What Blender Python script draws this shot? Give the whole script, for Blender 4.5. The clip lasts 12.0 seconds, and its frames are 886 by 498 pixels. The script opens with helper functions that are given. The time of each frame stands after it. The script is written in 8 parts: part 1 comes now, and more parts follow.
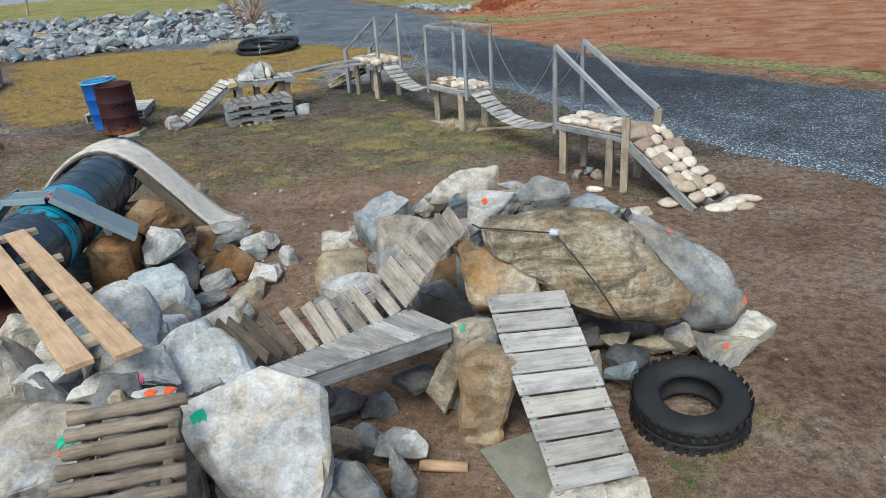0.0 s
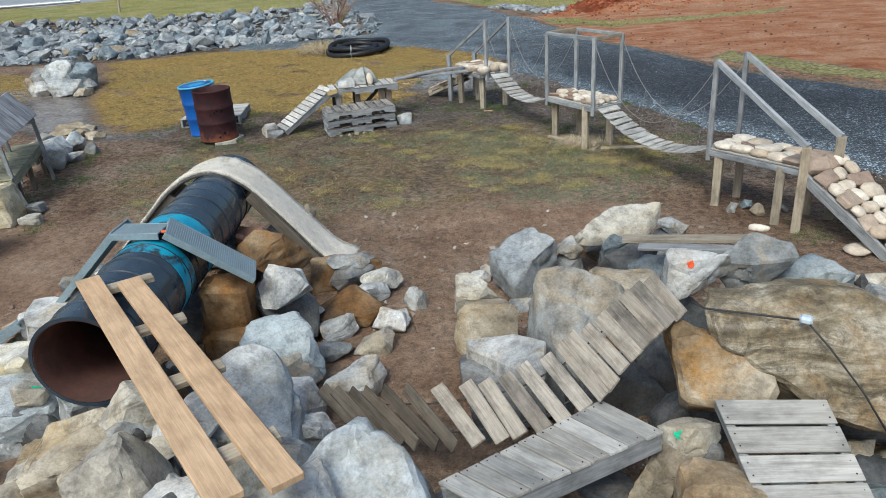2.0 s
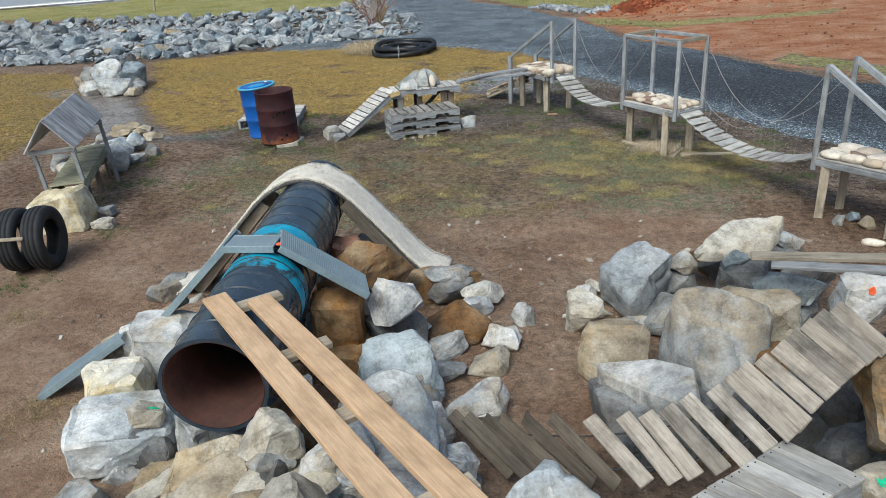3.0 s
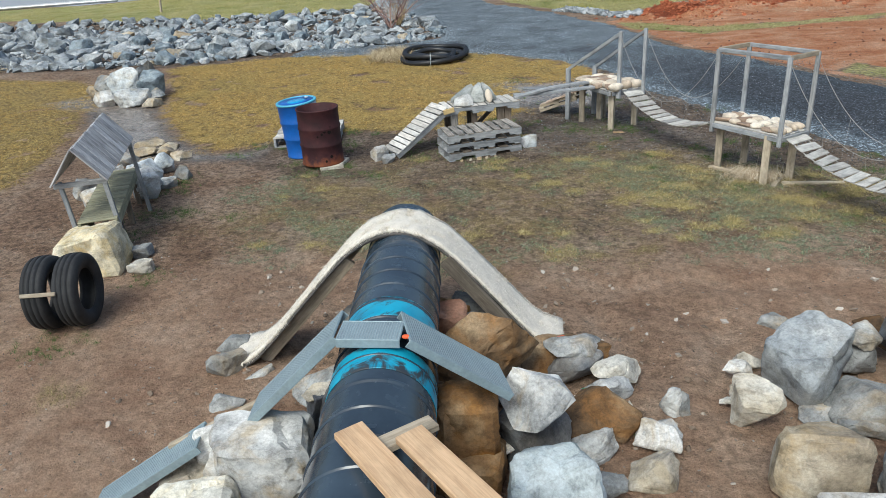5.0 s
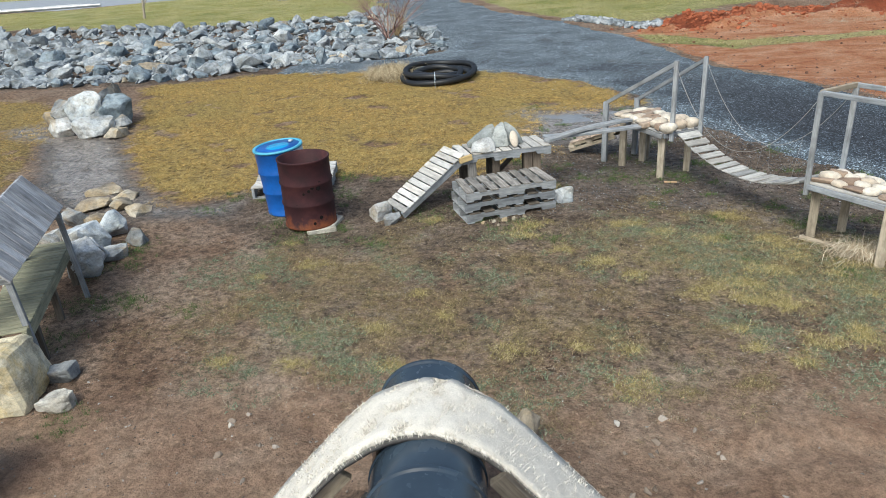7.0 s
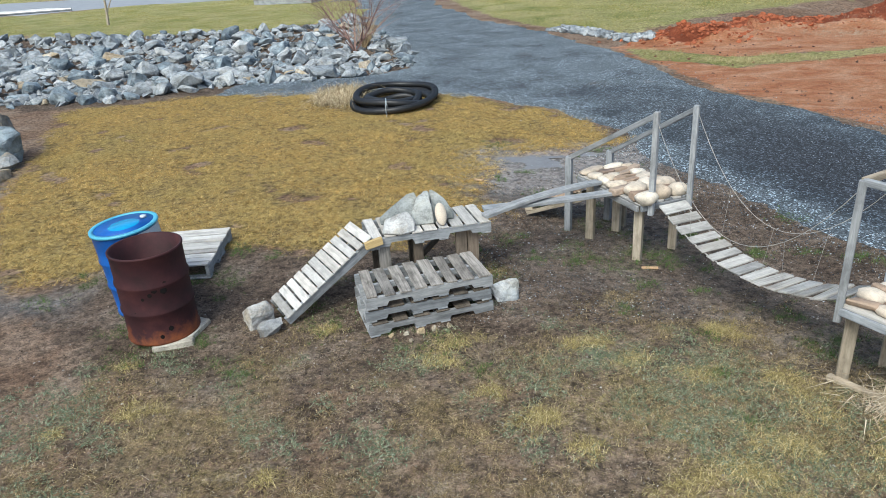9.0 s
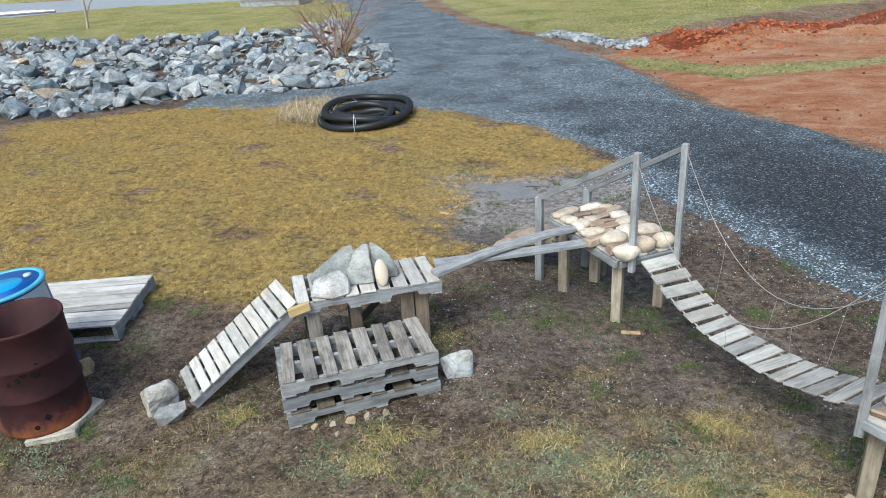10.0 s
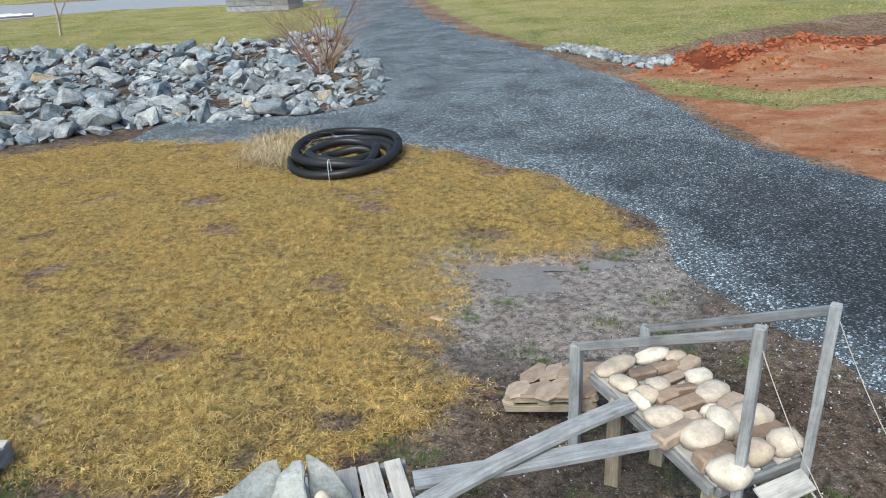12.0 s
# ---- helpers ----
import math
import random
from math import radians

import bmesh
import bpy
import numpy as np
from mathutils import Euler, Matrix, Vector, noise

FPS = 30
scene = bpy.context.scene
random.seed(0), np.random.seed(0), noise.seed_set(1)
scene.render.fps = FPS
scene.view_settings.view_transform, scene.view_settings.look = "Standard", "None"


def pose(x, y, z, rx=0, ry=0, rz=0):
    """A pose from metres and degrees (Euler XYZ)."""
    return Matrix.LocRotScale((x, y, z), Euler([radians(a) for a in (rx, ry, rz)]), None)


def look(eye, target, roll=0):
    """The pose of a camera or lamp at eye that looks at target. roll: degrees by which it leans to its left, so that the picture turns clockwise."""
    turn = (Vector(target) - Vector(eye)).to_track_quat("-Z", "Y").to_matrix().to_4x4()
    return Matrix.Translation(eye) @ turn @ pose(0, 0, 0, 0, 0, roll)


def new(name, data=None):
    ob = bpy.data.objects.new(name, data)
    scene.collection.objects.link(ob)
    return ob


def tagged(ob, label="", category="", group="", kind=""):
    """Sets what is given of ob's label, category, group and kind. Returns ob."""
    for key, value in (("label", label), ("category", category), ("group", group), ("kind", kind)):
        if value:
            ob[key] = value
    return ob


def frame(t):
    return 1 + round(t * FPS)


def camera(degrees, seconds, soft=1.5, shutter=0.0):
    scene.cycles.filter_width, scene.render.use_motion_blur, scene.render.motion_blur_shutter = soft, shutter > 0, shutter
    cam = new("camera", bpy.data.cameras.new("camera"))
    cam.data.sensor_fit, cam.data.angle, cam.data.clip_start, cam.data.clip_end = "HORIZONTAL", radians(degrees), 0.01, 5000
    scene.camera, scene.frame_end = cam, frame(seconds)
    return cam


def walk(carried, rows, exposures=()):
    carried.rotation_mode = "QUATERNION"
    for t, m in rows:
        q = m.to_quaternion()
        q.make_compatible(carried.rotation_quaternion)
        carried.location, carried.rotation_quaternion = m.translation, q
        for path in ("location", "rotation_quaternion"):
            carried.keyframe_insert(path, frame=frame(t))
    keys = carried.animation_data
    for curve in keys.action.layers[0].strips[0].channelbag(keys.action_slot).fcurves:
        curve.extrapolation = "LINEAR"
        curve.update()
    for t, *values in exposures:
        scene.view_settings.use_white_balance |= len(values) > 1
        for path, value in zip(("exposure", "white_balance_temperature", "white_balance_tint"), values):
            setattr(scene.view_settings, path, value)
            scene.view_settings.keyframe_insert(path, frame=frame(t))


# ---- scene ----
cam = camera(64.2, 12.0, soft=0.6)
METRES, EYE, TILT, LEAN, TURN = 12.2, 2.86, 0.0, 0.0, 0.0
ROWS = [
    (0.0, 0.0, 0.0, 0.0, -1.62, -24.26, 3.59),
    (0.5, -0.004, 0.0262, -0.0002, -0.51, -24.22, 3.64),
    (1.0, -0.0153, 0.0475, 0.0001, 0.85, -24.17, 3.66),
    (1.5, -0.0339, 0.066, 0.0015, 2.37, -24.11, 3.66),
    (2.0, -0.0598, 0.0811, 0.003, 3.87, -24.03, 3.64),
    (2.5, -0.0904, 0.0926, 0.0042, 5.5, -23.96, 3.64),
    (3.0, -0.1219, 0.1008, 0.0059, 5.5, -23.97, 3.61),
    (5.0, -0.2048, 0.1869, 0.013, 5.36, -24.04, 3.51),
    (5.5, -0.2174, 0.2266, 0.0151, 5.04, -24.04, 3.49),
    (6.0, -0.2281, 0.2701, 0.0165, 4.92, -24.02, 3.46),
    (6.5, -0.2368, 0.3162, 0.0183, 4.92, -24.01, 3.45),
    (7.0, -0.2422, 0.3647, 0.0198, 4.93, -23.99, 3.42),
    (9.0, -0.1846, 0.5697, 0.0207, 4.98, -23.98, 3.4),
    (9.5, -0.1669, 0.6184, 0.0212, 4.97, -24.0, 3.41),
    (10.0, -0.1549, 0.6686, 0.0222, 4.96, -24.02, 3.37),
    (10.5, -0.1503, 0.7208, 0.0231, 4.95, -24.05, 3.35),
    (11.0, -0.153, 0.773, 0.0246, 4.96, -24.06, 3.31),
    (11.5, -0.1592, 0.8234, 0.0261, 4.95, -24.07, 3.25),
    (12.0, -0.1664, 0.8725, 0.0275, 4.95, -24.06, 3.26),
]
walk(cam, [(t, pose(0, 0, EYE, TILT, LEAN, TURN) @ pose(METRES * x, METRES * y, METRES * z, 90 + pitch, roll, yaw)) for t, x, y, z, yaw, pitch, roll in ROWS],
     [(0.0, 0.05, 6000, 3), (3.0, 0.06, 6080, 3), (5.0, 0.20, 6120, 3), (7.0, 0.32, 6150, 3), (9.0, 0.36, 6020, 3), (10.5, 0.38, 5980, 3), (12.0, 0.32, 6100, 3)])

# ---- light: overcast day ----
SUN_EL, SUN_AZ = 52.0, 200.0
world = bpy.data.worlds.new("overcast_sky")
scene.world = world
world.use_nodes = True
wn = world.node_tree
sky = wn.nodes.new("ShaderNodeTexSky")
sky.sky_type, sky.sun_disc = "NISHITA", False
sky.sun_elevation, sky.sun_rotation = radians(SUN_EL), radians(SUN_AZ)
sky.dust_density, sky.air_density, sky.ozone_density = 4.4, 1.0, 1.0
wn.nodes["Background"].inputs["Strength"].default_value = 0.15
wn.links.new(sky.outputs[0], wn.nodes["Background"].inputs["Color"])
sun = bpy.data.lights.new("sun", "SUN")
sun.energy, sun.angle, sun.color = 1.7, radians(24), (1.0, 0.98, 0.91)
sun_ob = new("sun", sun)
sun_ob.matrix_world = look((4 * math.sin(radians(SUN_AZ)), 4 * math.cos(radians(SUN_AZ)), 4 * math.tan(radians(SUN_EL))), (0, 0, 0))


# ---- materials ----
class Mat:
    """A small builder of node materials."""

    def __init__(self, name, rough=0.8, metal=0.0, spec=0.4):
        self.m = bpy.data.materials.new(name)
        self.m.use_nodes = True
        self.t = self.m.node_tree
        self.b = self.t.nodes["Principled BSDF"]
        self.b.inputs["Roughness"].default_value = rough
        self.b.inputs["Metallic"].default_value = metal
        self.b.inputs["Specular IOR Level"].default_value = spec
        self.tc = self.t.nodes.new("ShaderNodeTexCoord")
        self.height = None

    def n(self, kind, **kw):
        nd = self.t.nodes.new(kind)
        for k, v in kw.items():
            nd.inputs[k].default_value = v
        return nd

    def link(self, a, b):
        self.t.links.new(a, b)

    def coord(self, scale=(1, 1, 1), where="Object", shift=True):
        mp = self.t.nodes.new("ShaderNodeMapping")
        mp.inputs["Scale"].default_value = scale
        self.link(self.tc.outputs[where], mp.inputs["Vector"])
        if shift:
            oi = self.t.nodes.new("ShaderNodeObjectInfo")
            mul = self.t.nodes.new("ShaderNodeMath")
            mul.operation = "MULTIPLY"
            mul.inputs[1].default_value = 37.0
            self.link(oi.outputs["Random"], mul.inputs[0])
            self.link(mul.outputs[0], mp.inputs["Location"])
        return mp.outputs[0]

    def noise(self, co, scale, detail=4.0, rough=0.55, dist=0.0):
        nd = self.n("ShaderNodeTexNoise", Scale=scale, Detail=detail, Roughness=rough, Distortion=dist)
        self.link(co, nd.inputs["Vector"])
        return nd.outputs["Fac"]

    def voronoi(self, co, scale, out="Distance", feature="F1"):
        nd = self.n("ShaderNodeTexVoronoi", Scale=scale)
        nd.feature = feature
        self.link(co, nd.inputs["Vector"])
        return nd.outputs[out]

    def ramp(self, fac, stops):
        nd = self.t.nodes.new("ShaderNodeValToRGB")
        el = nd.color_ramp.elements
        while len(el) < len(stops):
            el.new(0.5)
        for e, (p, c) in zip(el, stops):
            e.position = p
            e.color = (*c, 1) if isinstance(c, tuple) else (c, c, c, 1)
        self.link(fac, nd.inputs[0])
        return nd.outputs[0]

    def mix(self, fac, a, b, mode="MIX"):
        nd = self.t.nodes.new("ShaderNodeMix")
        nd.data_type, nd.blend_type = "RGBA", mode
        for val, sock in ((fac, nd.inputs[0]), (a, nd.inputs[6]), (b, nd.inputs[7])):
            if isinstance(val, (int, float)):
                sock.default_value = val if sock == nd.inputs[0] else (val, val, val, 1)
            elif isinstance(val, tuple):
                sock.default_value = (*val, 1)
            else:
                self.link(val, sock)
        return nd.outputs[2]

    def math(self, op, a, b=0.0):
        nd = self.t.nodes.new("ShaderNodeMath")
        nd.operation = op
        for val, sock in ((a, nd.inputs[0]), (b, nd.inputs[1])):
            if isinstance(val, (int, float)):
                sock.default_value = val
            else:
                self.link(val, sock)
        return nd.outputs[0]

    def random(self):
        return self.t.nodes.new("ShaderNodeObjectInfo").outputs["Random"]

    def island(self):
        return self.t.nodes.new("ShaderNodeNewGeometry").outputs["Random Per Island"]

    def zone(self, name):
        nd = self.t.nodes.new("ShaderNodeAttribute")
        nd.attribute_name = name
        sp = self.t.nodes.new("ShaderNodeSeparateColor")
        self.link(nd.outputs["Color"], sp.inputs[0])
        return sp.outputs

    def bump(self, height, strength, distance):
        nd = self.n("ShaderNodeBump", Strength=strength, Distance=distance)
        self.link(height, nd.inputs["Height"])
        if self.height:
            self.link(self.height, nd.inputs["Normal"])
        self.height = nd.outputs[0]
        self.link(self.height, self.b.inputs["Normal"])

    def color(self, sock):
        self.link(sock, self.b.inputs["Base Color"])

    def rough(self, sock):
        self.link(sock, self.b.inputs["Roughness"])


def rock_mat(name, dark, mid, light, stain, stain_amount=0.5):
    k = Mat(name, 0.82, spec=0.3)
    co = k.coord()
    c = k.ramp(k.noise(co, 1.7, 7, 0.62, 0.3), [(0.34, dark), (0.5, mid), (0.62, light)])
    c = k.mix(k.ramp(k.noise(co, 3.0, 6, 0.68, 0.8), [(0.47, 0.0), (0.63, stain_amount)]), c, stain)
    patch = k.ramp(k.noise(co, 7, 6, 0.74), [(0.36, 0.54), (0.5, 0.92), (0.62, 1.1)])
    c = k.mix(1.0, c, patch, "MULTIPLY")
    c = k.mix(0.5, c, k.ramp(k.noise(co, 60, 4, 0.7), [(0.32, 0.6), (0.62, 1.12)]), "MULTIPLY")
    crack = k.ramp(k.noise(k.coord((1, 1.3, 3)), 2.6, 3, 0.5, 1.4), [(0.475, 1.0), (0.5, 0.45), (0.515, 1.0)])
    c = k.mix(0.3, c, crack, "MULTIPLY")
    k.color(k.mix(1.0, c, k.ramp(k.random(), [(0.0, 0.8), (1.0, 1.12)]), "MULTIPLY"))
    k.bump(k.noise(co, 9, 6, 0.65), 0.5, 0.022)
    k.bump(k.noise(co, 48, 4, 0.7), 0.35, 0.006)
    return k.m


def strata_mat(name, dark, mid, light, stain):
    """Layered stone: bands along a tilted bedding, lichen blotches on top."""
    k = Mat(name, 0.85, spec=0.25)
    co = k.coord(shift=False)
    bed = k.noise(k.coord((1.0, 1.6, 7.0), shift=False), 1.6, 6, 0.65, 0.9)
    c = k.ramp(bed, [(0.32, dark), (0.46, mid), (0.6, light), (0.7, mid)])
    c = k.mix(k.ramp(k.noise(co, 2.2, 6, 0.7, 0.6), [(0.48, 0.0), (0.62, 0.75)]), c, stain)
    lichen = k.ramp(k.noise(co, 6.5, 7, 0.78, 0.4), [(0.50, 0.0), (0.60, 0.7)])
    c = k.mix(lichen, c, (0.10, 0.085, 0.065))
    c = k.mix(0.8, c, k.ramp(k.noise(co, 26, 6, 0.8), [(0.34, 0.45), (0.62, 1.25)]), "MULTIPLY")
    k.color(c)
    k.bump(bed, 0.6, 0.03)
    k.bump(k.noise(co, 14, 6, 0.72), 0.6, 0.018)
    k.bump(k.noise(co, 60, 4, 0.7), 0.4, 0.005)
    return k.m


ROCK = {
    "white": rock_mat("white_quartzite", (0.28, 0.295, 0.305), (0.53, 0.54, 0.535), (0.73, 0.73, 0.71), (0.43, 0.34, 0.21), 0.7),
    "grey": rock_mat("grey_limestone", (0.155, 0.163, 0.165), (0.31, 0.323, 0.322), (0.48, 0.49, 0.48), (0.36, 0.28, 0.175), 0.65),
    "blue": rock_mat("blue_grey_stone", (0.13, 0.165, 0.195), (0.28, 0.34, 0.375), (0.48, 0.535, 0.55), (0.24, 0.24, 0.23), 0.4),
    "tan": rock_mat("tan_sandstone", (0.24, 0.20, 0.15), (0.43, 0.37, 0.28), (0.58, 0.53, 0.43), (0.40, 0.27, 0.10), 0.5),
    "cream": rock_mat("cream_limestone", (0.36, 0.33, 0.28), (0.58, 0.54, 0.46), (0.70, 0.68, 0.61), (0.42, 0.33, 0.18), 0.4),
    "brown": rock_mat("iron_stained_stone", (0.07, 0.046, 0.027), (0.175, 0.112, 0.06), (0.34, 0.25, 0.155), (0.25, 0.12, 0.035), 0.7),
    "slate": rock_mat("green_grey_slab_stone", (0.18, 0.20, 0.197), (0.31, 0.333, 0.328), (0.46, 0.48, 0.465), (0.34, 0.32, 0.25), 0.4),
    "ochre": rock_mat("ochre_stained_stone", (0.18, 0.12, 0.065), (0.36, 0.27, 0.17), (0.54, 0.47, 0.36), (0.42, 0.22, 0.05), 0.8),
    "rust": rock_mat("rust_orange_stone", (0.10, 0.055, 0.028), (0.25, 0.14, 0.06), (0.43, 0.30, 0.17), (0.36, 0.165, 0.035), 0.7),
    "red": rock_mat("red_clay_stone", (0.13, 0.06, 0.04), (0.24, 0.12, 0.08), (0.33, 0.19, 0.13), (0.28, 0.10, 0.05), 0.5),
    # this dark tone also stands in for shade between piled stones
    "dark": rock_mat("dark_shade_toned_stone", (0.08, 0.085, 0.09), (0.17, 0.18, 0.19), (0.28, 0.29, 0.29), (0.14, 0.11, 0.08), 0.5),
    "yellow": rock_mat("yellow_sandstone", (0.40, 0.36, 0.26), (0.66, 0.60, 0.44), (0.74, 0.72, 0.64), (0.62, 0.44, 0.14), 0.6),
    "ice": rock_mat("bluish_white_quartzite", (0.31, 0.35, 0.38), (0.55, 0.59, 0.61), (0.75, 0.765, 0.76), (0.42, 0.37, 0.27), 0.5),
    "bank": rock_mat("bank_grey_stone", (0.13, 0.15, 0.165), (0.29, 0.325, 0.35), (0.46, 0.49, 0.51), (0.25, 0.235, 0.20), 0.4),
    "bank_pale": rock_mat("bank_pale_stone", (0.20, 0.22, 0.235), (0.42, 0.455, 0.475), (0.60, 0.62, 0.62), (0.34, 0.31, 0.25), 0.4),
    "bank_blue": rock_mat("bank_blue_stone", (0.10, 0.13, 0.155), (0.22, 0.275, 0.315), (0.38, 0.44, 0.47), (0.2, 0.2, 0.19), 0.4),
    "slab": strata_mat("lichen_slab_stone", (0.12, 0.095, 0.062), (0.27, 0.225, 0.15), (0.46, 0.41, 0.32), (0.27, 0.175, 0.08)),
}


def cobble_mat(name, a, b):
    k = Mat(name, 0.75, spec=0.35)
    co = k.coord()
    c = k.ramp(k.random(), [(0.0, a), (1.0, b)])
    c = k.mix(1.0, c, k.ramp(k.noise(co, 14, 4, 0.6), [(0.3, 0.72), (0.65, 1.1)]), "MULTIPLY")
    k.color(k.mix(0.5, c, k.ramp(k.noise(co, 90, 3, 0.7), [(0.3, 0.7), (0.7, 1.1)]), "MULTIPLY"))
    k.bump(k.noise(co, 45, 4), 0.3, 0.006)
    return k.m


COBBLE_PALE = cobble_mat("pale_river_cobble", (0.54, 0.43, 0.315), (0.80, 0.73, 0.62))
COBBLE_TAN = cobble_mat("tan_broken_slab", (0.30, 0.22, 0.17), (0.50, 0.40, 0.31))
COBBLE_BROWN = cobble_mat("brown_river_cobble", (0.24, 0.165, 0.12), (0.40, 0.30, 0.22))


def wood_mat(name, dark, light, wear=0.5, rough=0.82):
    k = Mat(name, rough, spec=0.25)
    grain = k.noise(k.coord((1.4, 26, 26)), 2.0, 6, 0.62, 0.5)
    c = k.ramp(grain, [(0.25, dark), (0.45, tuple(0.45 * u + 0.55 * v for u, v in zip(dark, light))), (0.66, light)])
    fine = k.ramp(k.noise(k.coord((5, 160, 160)), 1.5, 4, 0.6), [(0.3, 0.8), (0.65, 1.06)])
    c = k.mix(0.8, c, fine, "MULTIPLY")
    stain = k.ramp(k.noise(k.coord((3, 6, 6)), 1.8, 5, 0.65), [(0.34, 1.0 - 0.6 * wear), (0.56, 1.0)])
    c = k.mix(1.0, c, stain, "MULTIPLY")
    warm = k.mix(k.ramp(k.noise(k.coord((0.5, 1, 1)), 0.7, 2), [(0.4, 0.0), (0.65, 0.35)]), c, k.mix(1.0, c, (1.0, 0.88, 0.74), "MULTIPLY"))
    k.color(k.mix(1.0, warm, k.ramp(k.random(), [(0.0, 0.68), (1.0, 1.15)]), "MULTIPLY"))
    k.bump(grain, 0.4, 0.003)
    return k.m


WOOD_PALE = wood_mat("bleached_pallet_wood", (0.46, 0.45, 0.425), (0.66, 0.65, 0.62), 0.5)
WOOD_WORN = wood_mat("worn_slat_wood", (0.34, 0.335, 0.315), (0.54, 0.535, 0.51), 0.6)
WOOD_DIRTY = wood_mat("dirty_slat_wood", (0.21, 0.185, 0.155), (0.48, 0.435, 0.375), 0.8)
WOOD_BROWN = wood_mat("brown_post_wood", (0.13, 0.10, 0.075), (0.31, 0.255, 0.20), 0.6)
WOOD_GREY = wood_mat("weathered_grey_wood", (0.215, 0.232, 0.25), (0.40, 0.425, 0.45), 0.6)
WOOD_ROOF = wood_mat("silvery_roof_wood", (0.30, 0.305, 0.325), (0.60, 0.605, 0.625), 0.7)
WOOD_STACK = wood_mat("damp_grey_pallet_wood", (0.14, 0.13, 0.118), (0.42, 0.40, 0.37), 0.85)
WOOD_POST = wood_mat("weathered_post_wood", (0.32, 0.27, 0.195), (0.55, 0.485, 0.385), 0.6)
# dark brown wood; on the stacked pallets its tone includes shade
WOOD_DARK = wood_mat("dark_and_shaded_wood", (0.085, 0.07, 0.055), (0.19, 0.165, 0.135), 0.6)
WOOD_TAN = wood_mat("fresh_pine_plank", (0.44, 0.285, 0.165), (0.62, 0.44, 0.28), 0.35)
WOOD_LOG = wood_mat("weathered_log_wood", (0.15, 0.12, 0.09), (0.36, 0.31, 0.25), 0.7)
WOOD_MOSS = wood_mat("mossy_deck_wood", (0.19, 0.19, 0.125), (0.37, 0.37, 0.27), 0.5)
WOOD_YELLOW = wood_mat("yellow_scrap_wood", (0.48, 0.34, 0.14), (0.62, 0.47, 0.24), 0.3)


def plain(name, col, rough=0.7, metal=0.0, var=0.25, scale=6.0, bump=0.0):
    k = Mat(name, rough, metal)
    co = k.coord()
    lo = tuple(v * (1 - var) for v in col)
    hi = tuple(min(1, v * (1 + var)) for v in col)
    c = k.ramp(k.noise(co, scale, 5, 0.65), [(0.3, lo), (0.68, hi)])
    k.color(k.mix(0.35, c, k.ramp(k.noise(co, scale * 12, 3), [(0.3, 0.6), (0.7, 1.15)]), "MULTIPLY"))
    if bump:
        k.bump(k.noise(co, scale * 8, 4), 0.4, bump)
    return k.m


RUBBER = plain("worn_black_rubber", (0.019, 0.020, 0.022), 0.75, var=0.6, scale=4, bump=0.006)
HOSE = plain("black_corrugated_plastic", (0.02, 0.021, 0.023), 0.42, var=0.3, scale=2)
BLUE_DRUM = plain("blue_plastic", (0.01, 0.10, 0.40), 0.38, var=0.18, scale=3)
BLUE_LID = plain("blue_drum_lid", (0.02, 0.30, 0.60), 0.22, var=0.1, scale=3)
CYAN_RIM = plain("cyan_plastic_rim", (0.10, 0.42, 0.60), 0.4, var=0.15)
HOLE = plain("black_hole_edge", (0.006, 0.004, 0.004), 1.0)
WHITE_RIM = plain("white_plastic", (0.50, 0.58, 0.64), 0.5, var=0.1)
GALV = plain("galvanised_steel", (0.36, 0.37, 0.38), 0.45, 0.5, var=0.2, scale=8)
ROPE = plain("grey_rope", (0.42, 0.40, 0.36), 0.9, var=0.2, scale=40)
CARPET = plain("matted_cream_carpet", (0.69, 0.65, 0.575), 1.0, var=0.14, scale=14, bump=0.02)
FLEECE = plain("carpet_underside", (0.10, 0.095, 0.09), 0.95, var=0.5, scale=10, bump=0.01)
GRATING = plain("blue_grey_tread_plate", (0.25, 0.325, 0.36), 0.5, 0.1, var=0.16, scale=5)
GRATE_RIB = plain("pale_tread_rib", (0.30, 0.365, 0.395), 0.55, 0.1, var=0.12)
CHARCOAL = plain("charcoal_filler", (0.05, 0.05, 0.05), 0.9)
PAINT = {
    "orange": plain("orange_spray_paint", (0.85, 0.13, 0.04), 0.7, var=0.15),
    "green": plain("green_spray_paint", (0.03, 0.52, 0.28), 0.7, var=0.15),
    "pink": plain("pink_spray_paint", (0.70, 0.12, 0.22), 0.7, var=0.15),
    "teal": plain("teal_spray_paint", (0.08, 0.45, 0.42), 0.7, var=0.15),
}


def drum_tube_mat():
    k = Mat("black_painted_drum", 0.38, spec=0.5)
    co = k.coord(shift=False)
    c = k.ramp(k.noise(co, 3, 5, 0.6), [(0.3, (0.018, 0.026, 0.038)), (0.7, (0.045, 0.066, 0.09))])
    c = k.mix(k.ramp(k.noise(co, 14, 5, 0.75), [(0.66, 0.0), (0.74, 0.5)]), c, (0.2, 0.21, 0.22))
    k.color(c)
    k.rough(k.ramp(k.noise(co, 6, 4), [(0.3, 0.12), (0.7, 0.3)]))
    return k.m


def drum_blue_mat():
    k = Mat("worn_blue_drum_paint", 0.36, spec=0.5)
    co = k.coord(shift=False)
    c = k.ramp(k.noise(co, 4, 4, 0.6), [(0.3, (0.01, 0.24, 0.40)), (0.7, (0.03, 0.42, 0.60))])
    k.color(k.mix(k.ramp(k.noise(co, 5.5, 5, 0.7, 0.8), [(0.5, 0.0), (0.6, 1.0)]), c, (0.035, 0.042, 0.05)))
    return k.m


